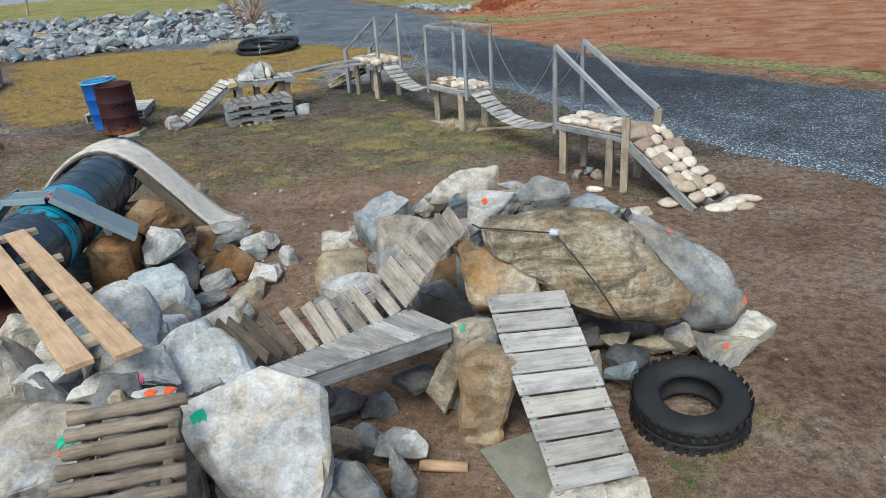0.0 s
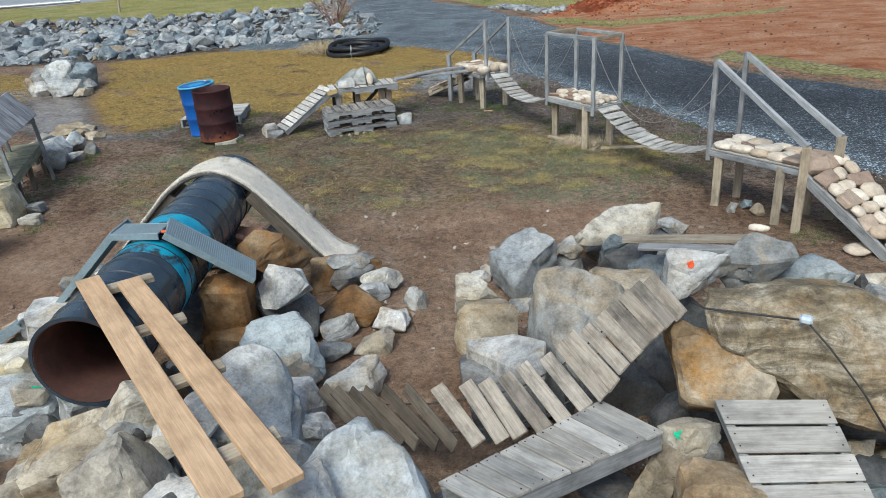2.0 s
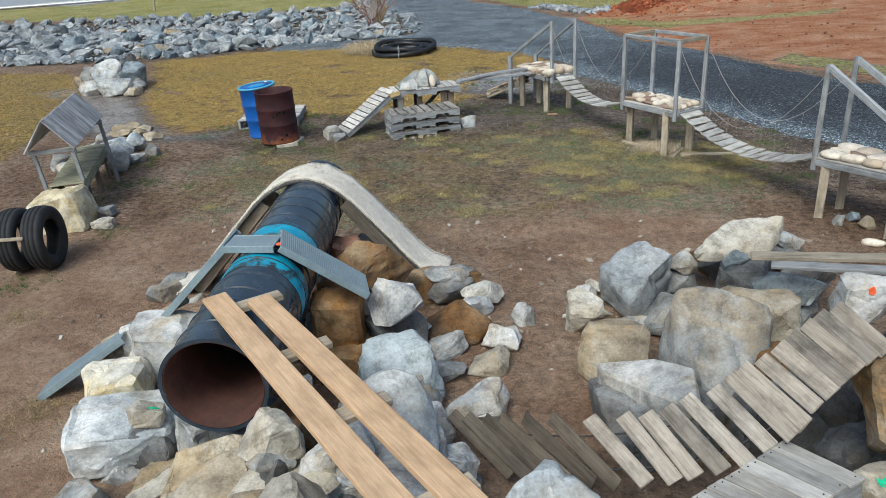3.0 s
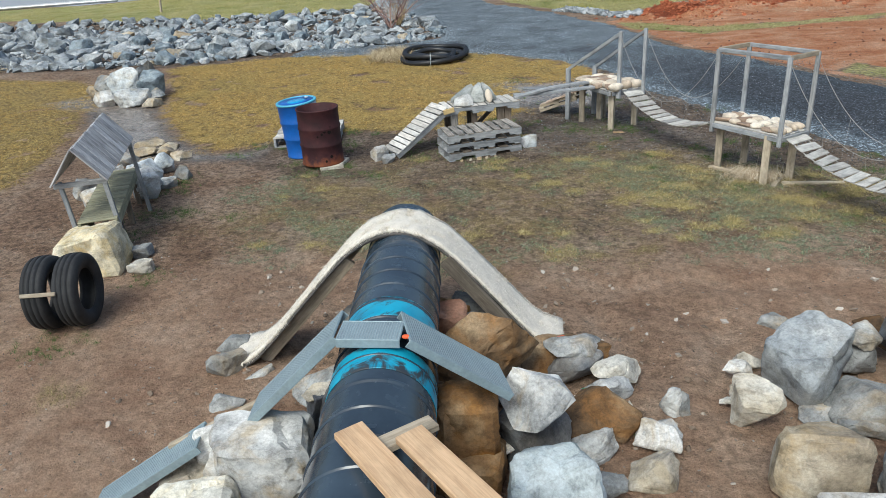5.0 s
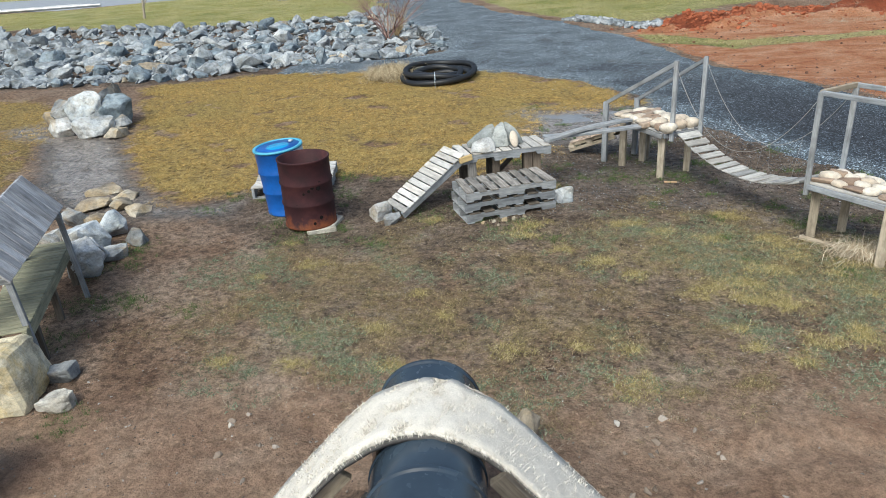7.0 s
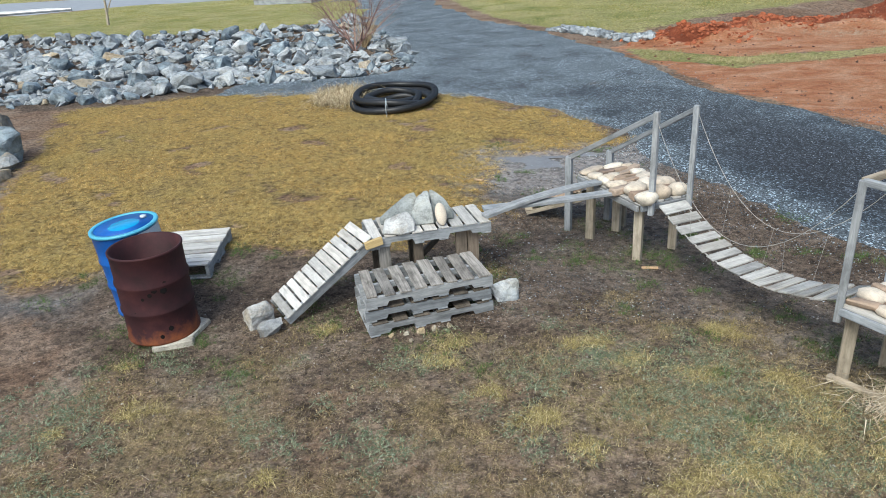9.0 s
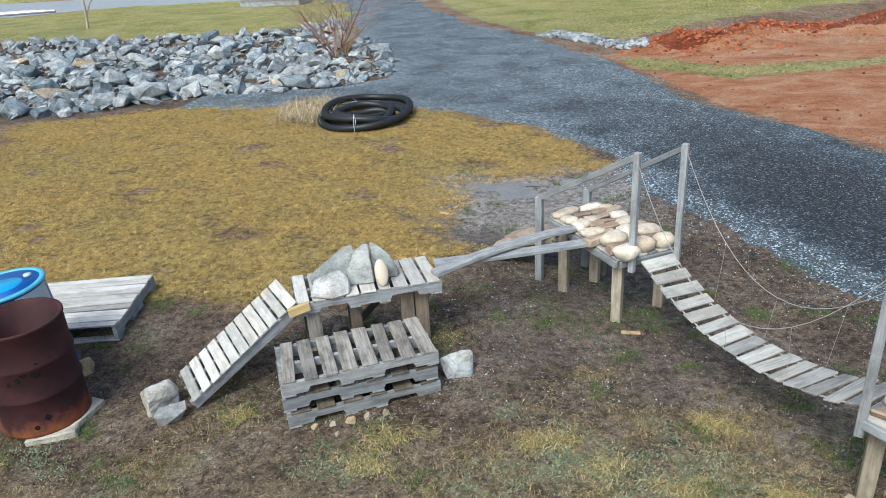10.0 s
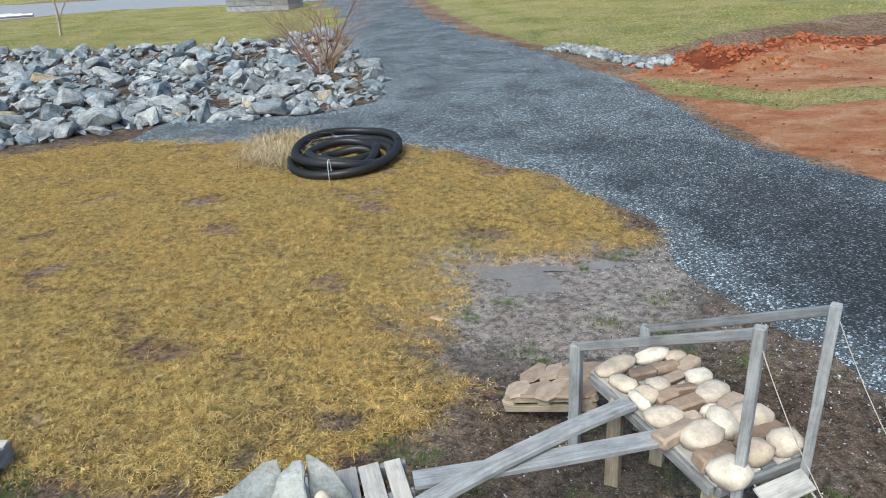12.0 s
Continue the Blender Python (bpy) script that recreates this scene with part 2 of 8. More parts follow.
def rust_mat():
    k = Mat("rusted_drum_steel", 0.72, spec=0.3)
    co = k.coord(shift=False)
    c = k.ramp(k.noise(co, 4, 6, 0.65), [(0.3, (0.018, 0.008, 0.010)), (0.55, (0.042, 0.013, 0.016)), (0.75, (0.07, 0.024, 0.023))])
    sep = k.t.nodes.new("ShaderNodeSeparateXYZ")
    k.link(k.tc.outputs["Object"], sep.inputs[0])
    low = k.math("SUBTRACT", k.math("MULTIPLY", k.noise(co, 7, 5, 0.7), 0.5), sep.outputs[2])
    c = k.mix(k.ramp(low, [(0.12, 0.0), (0.26, 0.8)]), c, (0.20, 0.06, 0.018))
    c = k.mix(k.ramp(k.noise(co, 12, 4, 0.7), [(0.64, 0.0), (0.72, 0.8)]), c, (0.03, 0.014, 0.012))
    k.color(c)
    k.bump(k.noise(co, 40, 5, 0.7), 0.5, 0.004)
    return k.m


TUBE_BLACK, TUBE_BLUE, RUST = drum_tube_mat(), drum_blue_mat(), rust_mat()
TUNNEL_IN = plain("rusty_tunnel_inside", (0.065, 0.026, 0.019), 0.8, var=0.4, scale=5)


def ground_mat():
    k = Mat("bare_soil_and_turf", 0.9, spec=0.25)
    co = k.coord(where="Object", shift=False)
    a, b = k.zone("zone_a"), k.zone("zone_b")
    soil = k.ramp(k.noise(co, 0.9, 6, 0.62, 0.4), [(0.3, (0.21, 0.128, 0.082)), (0.48, (0.335, 0.226, 0.154)), (0.68, (0.45, 0.345, 0.26))])
    grey = k.ramp(k.noise(co, 1.3, 6, 0.65, 0.3), [(0.3, (0.104, 0.074, 0.054)), (0.52, (0.225, 0.167, 0.124)), (0.7, (0.36, 0.29, 0.23))])
    clay = k.ramp(k.noise(k.coord((0.8, 1.2, 1), shift=False), 1.3, 7, 0.66, 0.5), [(0.28, (0.36, 0.12, 0.052)), (0.40, (0.52, 0.21, 0.10)), (0.5, (0.60, 0.285, 0.15)), (0.62, (0.69, 0.40, 0.255))])
    straw = k.ramp(k.noise(co, 11.0, 3, 0.6), [(0.3, (0.17, 0.118, 0.05)), (0.5, (0.30, 0.22, 0.09)), (0.68, (0.43, 0.325, 0.14))])
    olive = k.ramp(k.noise(co, 5.0, 6, 0.72, 0.4), [(0.3, (0.21, 0.155, 0.075)), (0.5, (0.37, 0.285, 0.14)), (0.7, (0.52, 0.41, 0.22))])
    ragged = k.math("MULTIPLY", k.math("SUBTRACT", k.noise(co, 3.5, 6, 0.72), 0.5), 1.5)
    patch = k.math("MULTIPLY", k.math("SUBTRACT", k.noise(co, 1.2, 7, 0.72, 0.6), 0.5), 2.6)
    red = k.ramp(k.noise(co, 1.4, 6, 0.65, 0.4), [(0.32, (0.315, 0.186, 0.12)), (0.52, (0.485, 0.326, 0.222)), (0.7, (0.60, 0.45, 0.335))])
    soil = k.mix(k.ramp(k.math("ADD", k.zone("zone_c")[1], k.math("MULTIPLY", ragged, 0.5)), [(0.2, 0.0), (0.8, 0.9)]), soil, red)
    c = k.mix(k.ramp(k.math("ADD", b[0], ragged), [(0.35, 0.0), (0.65, 1.0)]), soil, grey)
    clay_here = k.ramp(k.math("ADD", a[2], ragged), [(0.4, 0.0), (0.6, 1.0)])
    c = k.mix(clay_here, c, clay)
    heap = k.ramp(k.noise(co, 1.7, 6, 0.7), [(0.3, (0.20, 0.05, 0.02)), (0.6, (0.36, 0.10, 0.045)), (0.72, (0.45, 0.20, 0.11))])
    c = k.mix(k.ramp(k.math("ADD", k.zone("zone_c")[0], ragged), [(0.45, 0.0), (0.62, 1.0)]), c, heap)
    c = k.mix(k.ramp(k.math("ADD", a[1], patch), [(0.45, 0.0), (0.95, 0.42)]), c, olive)
    c = k.mix(k.ramp(k.math("ADD", a[0], ragged), [(0.4, 0.0), (0.62, 1.0)]), c, straw)
    green = k.ramp(k.noise(co, 0.5, 6, 0.7, 0.6), [(0.28, (0.18, 0.24, 0.05)), (0.42, (0.36, 0.365, 0.125)), (0.6, (0.52, 0.475, 0.22))])
    c = k.mix(k.ramp(k.math("ADD", b[2], ragged), [(0.4, 0.0), (0.62, 1.0)]), c, green)
    damp = k.ramp(k.math("ADD", b[1], k.math("MULTIPLY", ragged, 0.6)), [(0.22, 0.0), (0.8, 1.0)])
    c = k.mix(k.math("MULTIPLY", damp, 0.75), c, k.ramp(k.noise(co, 2.2, 4, 0.6), [(0.35, (0.17, 0.152, 0.138)), (0.62, (0.265, 0.243, 0.222))]))
    grit = k.ramp(k.noise(co, 46, 6, 0.85), [(0.37, 0.32), (0.5, 0.95), (0.61, 1.48)])
    smooth_part = k.math("MAXIMUM", clay_here, k.zone("zone_c")[1])
    rough_part = k.math("SUBTRACT", k.math("ADD", 0.7, k.math("MULTIPLY", b[0], 0.3)), k.math("MULTIPLY", smooth_part, 0.4))
    c = k.mix(k.math("SUBTRACT", rough_part, k.math("MULTIPLY", damp, 0.5)), c, grit, "MULTIPLY")
    lump = k.ramp(k.noise(co, 12, 3, 0.7, 0.3), [(0.37, 0.40), (0.5, 0.94), (0.62, 1.34)])
    c = k.mix(k.math("SUBTRACT", 0.85, k.math("MULTIPLY", smooth_part, 0.58)), c, lump, "MULTIPLY")
    specks = k.ramp(k.voronoi(co, 34), [(0.05, 0.9), (0.11, 0.0)])
    keep = k.ramp(k.noise(co, 5, 3), [(0.52, 0.0), (0.6, 0.6)])
    c = k.mix(k.math("MULTIPLY", specks, keep), c, (0.36, 0.34, 0.31))
    k.color(c)
    k.rough(k.ramp(damp, [(0.0, 0.9), (1.0, 0.16)]))
    dry = k.math("SUBTRACT", 1.0, k.math("MULTIPLY", damp, 0.9))
    bare_part = k.math("MULTIPLY", dry, k.math("SUBTRACT", 1.0, k.math("MULTIPLY", a[0], 0.75)))
    k.bump(k.math("MULTIPLY", k.noise(co, 5, 6, 0.7), bare_part), 1.0, 0.13)
    k.bump(k.math("MULTIPLY", k.noise(co, 16, 5, 0.7), dry), 0.9, 0.045)
    k.bump(k.math("MULTIPLY", k.noise(co, 40, 5, 0.78), dry), 0.9, 0.026)
    return k.m


def gravel_mat():
    k = Mat("blue_grey_crushed_gravel", 0.85, spec=0.35)
    co = k.coord(shift=False)
    tr = k.zone("track")
    big = k.noise(co, 0.9, 6, 0.65, 0.4)
    c = k.ramp(big, [(0.32, (0.036, 0.046, 0.058)), (0.5, (0.058, 0.072, 0.088)), (0.64, (0.115, 0.141, 0.166))])
    wear = k.math("ADD", tr[0], k.math("MULTIPLY", k.math("SUBTRACT", k.noise(co, 1.4, 6, 0.7), 0.5), 1.1))
    c = k.mix(k.ramp(wear, [(0.2, 0.0), (0.75, 0.85)]), c, (0.042, 0.047, 0.057))
    loose = k.ramp(k.math("ADD", tr[1], k.math("MULTIPLY", k.math("SUBTRACT", k.noise(co, 2.2, 6, 0.7), 0.5), 1.4)), [(0.35, 0.0), (0.75, 1.0)])
    c = k.mix(k.math("MULTIPLY", loose, 0.7), c, (0.175, 0.212, 0.24))
    c = k.mix(k.math("MULTIPLY", tr[2], k.ramp(big, [(0.35, 0.3), (0.6, 0.85)])), c, (0.195, 0.232, 0.256))
    c = k.mix(k.ramp(k.noise(co, 0.7, 5, 0.7), [(0.62, 0.0), (0.74, 0.45)]), c, (0.15, 0.11, 0.085))
    sp = k.t.nodes.new("ShaderNodeSeparateColor")
    k.link(k.voronoi(co, 58, "Color"), sp.inputs[0])
    c = k.mix(1.0, c, k.ramp(sp.outputs[0], [(0.0, 0.25), (0.6, 0.62), (0.82, 1.1), (0.92, 2.6), (1.0, 3.8)]), "MULTIPLY")
    c = k.mix(0.5, c, k.ramp(k.noise(co, 16, 4, 0.8), [(0.36, 0.5), (0.62, 1.4)]), "MULTIPLY")
    k.color(k.mix(0.7, c, k.ramp(k.noise(co, 120, 3, 0.7), [(0.35, 0.45), (0.62, 1.4)]), "MULTIPLY"))
    k.bump(k.voronoi(co, 58), 0.8, 0.012)
    k.bump(k.noise(co, 70, 4, 0.7), 0.5, 0.01)
    return k.m


def blade_mat(name, stops, other=None):
    k = Mat(name, 0.9, spec=0.15)
    c = k.ramp(k.island(), stops)
    shade = k.ramp(k.noise(k.coord(shift=False), 13.0, 4, 0.7), [(0.34, 0.45), (0.5, 0.95), (0.66, 1.36)])
    if other:
        spot = k.ramp(k.noise(k.coord(shift=False), 0.45, 6, 0.72), [(0.46, 0.0), (0.66, 1.0)])
        c = k.mix(spot, c, k.ramp(k.island(), other))
        c = k.mix(1.0, c, shade, "MULTIPLY")
    k.color(c)
    return k.m


GROUND, GRAVEL = ground_mat(), gravel_mat()
STRAW = blade_mat("dormant_straw_grass", [(0.0, (0.215, 0.118, 0.032)), (0.3, (0.475, 0.297, 0.088)), (0.7, (0.605, 0.43, 0.157)), (0.86, (0.75, 0.59, 0.30)), (0.90, (0.34, 0.31, 0.11)), (1.0, (0.24, 0.25, 0.09))],
                  [(0.0, (0.20, 0.15, 0.048)), (0.5, (0.42, 0.318, 0.108)), (1.0, (0.66, 0.52, 0.24))])
OLIVE = blade_mat("sparse_olive_grass", [(0.0, (0.07, 0.062, 0.03)), (0.35, (0.20, 0.148, 0.072)), (0.75, (0.38, 0.285, 0.15)), (1.0, (0.66, 0.52, 0.29))],
                  [(0.0, (0.08, 0.095, 0.03)), (0.45, (0.265, 0.225, 0.09)), (1.0, (0.68, 0.56, 0.30))])
GREEN = blade_mat("green_weeds", [(0.0, (0.05, 0.09, 0.025)), (0.6, (0.105, 0.165, 0.05)), (1.0, (0.20, 0.24, 0.10))])
DRY = blade_mat("dry_stalks", [(0.0, (0.30, 0.20, 0.10)), (1.0, (0.52, 0.40, 0.24))])
TWIG = blade_mat("bare_twigs", [(0.0, (0.20, 0.115, 0.10)), (1.0, (0.42, 0.28, 0.24))])
CHIP = blade_mat("loose_gravel_chips", [(0.0, (0.05, 0.055, 0.062)), (0.45, (0.13, 0.145, 0.158)), (0.75, (0.23, 0.255, 0.275)), (0.92, (0.47, 0.50, 0.52)), (1.0, (0.60, 0.62, 0.63))])
PALE_STRAW = blade_mat("bleached_straw", [(0.0, (0.34, 0.26, 0.17)), (0.5, (0.54, 0.45, 0.32)), (1.0, (0.74, 0.66, 0.52))])
FRESH = blade_mat("yellow_green_grass", [(0.0, (0.22, 0.20, 0.05)), (0.5, (0.40, 0.36, 0.12)), (1.0, (0.62, 0.54, 0.27))])
DEAD = blade_mat("dead_tall_grass", [(0.0, (0.18, 0.13, 0.07)), (0.5, (0.44, 0.35, 0.21)), (1.0, (0.76, 0.66, 0.46))])
CLAY_BLADE = blade_mat("pale_green_grass", [(0.0, (0.22, 0.19, 0.07)), (0.5, (0.40, 0.35, 0.15)), (1.0, (0.60, 0.52, 0.32))])
CRUMB = blade_mat("soil_crumbs", [(0.0, (0.05, 0.038, 0.03)), (0.6, (0.15, 0.11, 0.085)), (1.0, (0.30, 0.25, 0.21))])
GRIT = blade_mat("pale_grit", [(0.0, (0.09, 0.07, 0.055)), (0.5, (0.26, 0.225, 0.19)), (0.85, (0.38, 0.345, 0.305)), (1.0, (0.54, 0.51, 0.47))])
PEBBLE = blade_mat("loose_pebbles", [(0.0, (0.16, 0.12, 0.09)), (0.6, (0.29, 0.24, 0.195)), (1.0, (0.50, 0.46, 0.41))])
FIBRE = blade_mat("cream_carpet_fibre", [(0.0, (0.47, 0.425, 0.355)), (0.3, (0.68, 0.635, 0.56)), (1.0, (0.80, 0.765, 0.69))])
ASPHALT = plain("pale_asphalt", (0.30, 0.32, 0.345), 0.8, var=0.08, scale=1.5)

# ---- builders ----
PLACE = {}


def thing(name, x, y, z, label, category, group="", yaw=0.0):
    ob = new(name)
    PLACE[ob] = pose(x, y, z, 0, 0, yaw)
    ob.matrix_basis = PLACE[ob]
    return tagged(ob, label, category, group)


def set_mesh(bm, name, mat, smooth):
    me = bpy.data.meshes.new(name)
    bm.to_mesh(me)
    bm.free()
    me.materials.append(mat)
    if smooth:
        me.shade_smooth()
        if smooth != True:
            me.set_sharp_from_angle(angle=radians(smooth))
    return me


def put(name, me, parent, m, label=""):
    ob = new(name, me)
    PLACE[ob] = m
    if parent:
        ob.parent = parent
        ob.matrix_basis = PLACE[parent].inverted() @ m
    else:
        ob.matrix_basis = m
    return tagged(ob, label) if label else ob


def part(name, bm, mat, parent, label="", m=None, smooth=False):
    return put(name, set_mesh(bm, name, mat, smooth), parent, m or Matrix.Identity(4), label)


def solo(name, bm, mat, label, category, group="", m=None, smooth=True):
    return tagged(put(name, set_mesh(bm, name, mat, smooth), None, m or Matrix.Identity(4)), label, category, group)


def box(lx, ly, lz, bevel=0.004, rnd=None, warp=0.0):
    bm = bmesh.new()
    bmesh.ops.create_cube(bm, size=1)
    for v in bm.verts:
        v.co = Vector((v.co.x * lx, v.co.y * ly, v.co.z * lz))
        if rnd and warp:
            v.co += Vector((rnd.uniform(-warp, warp), rnd.uniform(-warp, warp), rnd.uniform(-warp, warp)))
    if bevel:
        bmesh.ops.bevel(bm, geom=bm.edges[:], offset=bevel, segments=1, affect="EDGES")
    return bm


def basis(a, b, up=(0, 0, 1)):
    """A frame at the middle of a and b, with x along them and z near up."""
    a, b = Vector(a), Vector(b)
    x = (b - a).normalized()
    y = Vector(up).cross(x).normalized()
    z = x.cross(y)
    m = Matrix((x, y, z)).transposed().to_4x4()
    m.translation = (a + b) / 2
    return m


rnd = random.Random(7)


def board(name, a, b, width, thick, mat, parent, label="", up=(0, 0, 1), warp=0.003, bevel=0.004):
    """A sawn board whose middle line runs from a to b."""
    bm = box((Vector(b) - Vector(a)).length, width, thick, bevel, rnd, warp)
    return part(name, bm, mat, parent, label, basis(a, b, up))


def tube_bm(points, radius, sides=8, closed=False):
    """A round bar or rope along points; radius may be a number or a list."""
    bm = bmesh.new()
    pts = [Vector(p) for p in points]
    rings = []
    n = len(pts)
    for i, p in enumerate(pts):
        if closed:
            d = pts[(i + 1) % n] - pts[i - 1]
        else:
            d = pts[min(i + 1, n - 1)] - pts[max(i - 1, 0)]
        d.normalize()
        side = d.cross(Vector((0.13, 0.21, 1))).normalized() if abs(d.z) < 0.95 else d.cross(Vector((1, 0, 0))).normalized()
        up = side.cross(d)
        r = radius[i] if isinstance(radius, (list, tuple)) else radius
        rings.append([bm.verts.new(p + r * (math.cos(q) * side + math.sin(q) * up)) for q in (2 * math.pi * k / sides for k in range(sides))])
    m = n if closed else n - 1
    for i in range(m):
        r0, r1 = rings[i], rings[(i + 1) % n]
        for k in range(sides):
            bm.faces.new((r0[k], r0[(k + 1) % sides], r1[(k + 1) % sides], r1[k]))
    if not closed:
        bm.faces.new(rings[0][::-1])
        bm.faces.new(rings[-1])
    bmesh.ops.recalc_face_normals(bm, faces=bm.faces[:])
    return bm


def lathe(profile, sides=32, close=False):
    """A turned body about z from (radius, height) pairs."""
    bm = bmesh.new()
    rings = [[bm.verts.new((r * math.cos(2 * math.pi * k / sides), r * math.sin(2 * math.pi * k / sides), h)) for k in range(sides)] for r, h in profile]
    pairs = list(zip(rings, rings[1:])) + ([(rings[-1], rings[0])] if close else [])
    for r0, r1 in pairs:
        for k in range(sides):
            bm.faces.new((r0[k], r0[(k + 1) % sides], r1[(k + 1) % sides], r1[k]))
    if not close:
        bm.faces.new(rings[0][::-1])
        bm.faces.new(rings[-1])
    bmesh.ops.recalc_face_normals(bm, faces=bm.faces[:])
    return bm


def rock_bm(seed, sx, sy, sz, fine=3, boxy=4.0, points=15, rough=1.0, edge=0.03):
    """An angular stone of that size, standing on z = 0."""
    r = random.Random(seed)
    bm = bmesh.new()
    for i in range(points):
        d = Vector((r.gauss(0, 1), r.gauss(0, 1), r.gauss(0, 1))).normalized()
        k = (abs(d.x) ** boxy + abs(d.y) ** boxy + abs(d.z) ** boxy) ** (-1 / boxy)
        bm.verts.new(d * k * r.uniform(0.82, 1.0))
    bmesh.ops.convex_hull(bm, input=bm.verts[:])
    loose = [v for v in bm.verts if not v.link_faces]
    bmesh.ops.delete(bm, geom=loose, context="VERTS")
    bmesh.ops.dissolve_limit(bm, angle_limit=radians(14), verts=bm.verts[:], edges=bm.edges[:])
    lo = [min(v.co[i] for v in bm.verts) for i in range(3)]
    hi = [max(v.co[i] for v in bm.verts) for i in range(3)]
    for v in bm.verts:
        v.co = Vector(((v.co[i] - lo[i]) / (hi[i] - lo[i]) - 0.5 for i in range(3)))
        v.co = Vector((v.co.x * sx, v.co.y * sy, (v.co.z + 0.5) * sz))
    size = (sx * sy * sz) ** (1 / 3)
    bmesh.ops.bevel(bm, geom=bm.edges[:], offset=edge * size, segments=1, affect="EDGES", clamp_overlap=True)
    bmesh.ops.triangulate(bm, faces=bm.faces[:])
    limit = size / (2.0 + 2.2 * fine)
    for i in range(fine + 1 if fine else 0):
        long_ones = [e for e in bm.edges if e.calc_length() > limit]
        if not long_ones:
            break
        bmesh.ops.subdivide_edges(bm, edges=long_ones, cuts=1)
        bmesh.ops.triangulate(bm, faces=bm.faces[:])
    off = Vector((seed * 1.37 % 50, seed * 2.11 % 50, seed * 0.77 % 50))
    bm.normal_update()
    f1, f2 = 1.9 / size, 6.0 / size
    tilt = Vector((r.gauss(0, 0.5), r.gauss(0, 0.5), 1)).normalized()
    for v in bm.verts:
        q = v.co * f1 + off
        ledge = (v.co.dot(tilt) * 5.5 / size + 1.2 * noise.noise(q)) % 1.0
        d = noise.noise(q) * 0.045 + noise.noise(v.co * f2 + off) * 0.026 + noise.noise(v.co * f2 * 2.3 + off) * 0.012 - 0.03 * max(0.0, 1 - abs(ledge - 0.5) * 7)
        v.co += v.normal * d * size * rough
    return bm


def hull_rock(seed, pts, fine=5, rough=1.0, edge=0.03):
    """An angular stone from a few chosen corners."""
    bm = bmesh.new()
    for q in pts:
        bm.verts.new(q)
    bmesh.ops.convex_hull(bm, input=bm.verts[:])
    bmesh.ops.delete(bm, geom=[v for v in bm.verts if not v.link_faces], context="VERTS")
    bmesh.ops.dissolve_limit(bm, angle_limit=radians(8), verts=bm.verts[:], edges=bm.edges[:])
    bmesh.ops.bevel(bm, geom=bm.edges[:], offset=edge, segments=1, affect="EDGES", clamp_overlap=True)
    bmesh.ops.triangulate(bm, faces=bm.faces[:])
    for i in range(fine + 1):
        long_ones = [e for e in bm.edges if e.calc_length() > 0.05]
        if not long_ones:
            break
        bmesh.ops.subdivide_edges(bm, edges=long_ones, cuts=1)
        bmesh.ops.triangulate(bm, faces=bm.faces[:])
    off = Vector((seed * 1.7, seed * 0.9, seed * 2.3))
    bm.normal_update()
    for v in bm.verts:
        q = v.co * 2.4 + off
        d = noise.noise(q) * 0.035 + noise.noise(q * 3.1) * 0.017 + noise.noise(q * 8.0) * 0.007 - 0.03 * max(0.0, 1 - 9 * abs(noise.noise(q * 0.9 + off)))
        v.co += v.normal * d * rough
    return bm


ROCK_WORDS = {
    "white": "pale white-grey quartzite rock", "grey": "rough grey limestone rock", "blue": "blue-grey angular rock", "tan": "tan sandstone rock",
    "cream": "cream-coloured limestone rock", "brown": "brown iron-stained rock", "rust": "rust-orange squared rock", "red": "reddish clay-stained rock", "dark": "dark slate-grey rock",
    "yellow": "pale yellow sandstone block", "ochre": "tan and ochre-stained rock", "ice": "bluish-white craggy rock", "slate": "flat green-grey slab stone",
}
ALL_ROCKS = []


def keep_rock(*a):
    ob = solo(*a, smooth=24)
    ALL_ROCKS.append(ob)
    return ob


def paint(color, x, y, z, size):
    """A ragged spray mark on the nearest stone's skin."""
    size *= 0.72
    p = Vector((x, y, z))
    best = None
    for ob in ALL_ROCKS:
        m = PLACE[ob]
        if (m.translation - p).length > 1.3:
            continue
        q = m.inverted() @ p
        for v in ob.data.vertices:
            d = (v.co - q).length
            if best is None or d < best[0]:
                best = (d, ob, v.co.copy(), v.normal.copy())
    d, ob, c, nrm = best
    bm = bmesh.new()
    for poly in ob.data.polygons:
        cc = poly.center
        if (cc - c).length < size * (0.8 + 0.5 * noise.noise(cc * 40)) and poly.normal.dot(nrm) > 0.1:
            bm.faces.new([bm.verts.new(ob.data.vertices[i].co + ob.data.vertices[i].normal * 0.005) for i in poly.vertices])
    if len(bm.faces):
        part("paint_mark", bm, PAINT[color], ob, color + " spray-painted mark", PLACE[ob])


def rock(x, y, z, sx, sy, sz, yaw, kind, where="in the rock pile", pitch=0.0, roll=0.0, fine=3, boxy=4.0):
    seed = int(abs(x * 1310 + y * 717 + z * 170)) % 997 + 3
    sink = 0.04 if z == 0 else 0.0
    bm = rock_bm(seed, sx * 1.15, max(sy, 0.55 * sx) * 1.12, sz * 1.14 + sink, fine, boxy, rough=0.9)
    return keep_rock("rock", bm, ROCK[kind], ROCK_WORDS[kind] + " " + where, "rock", "rocks of the crawling course", pose(x, y, z - sink, pitch, roll, yaw))


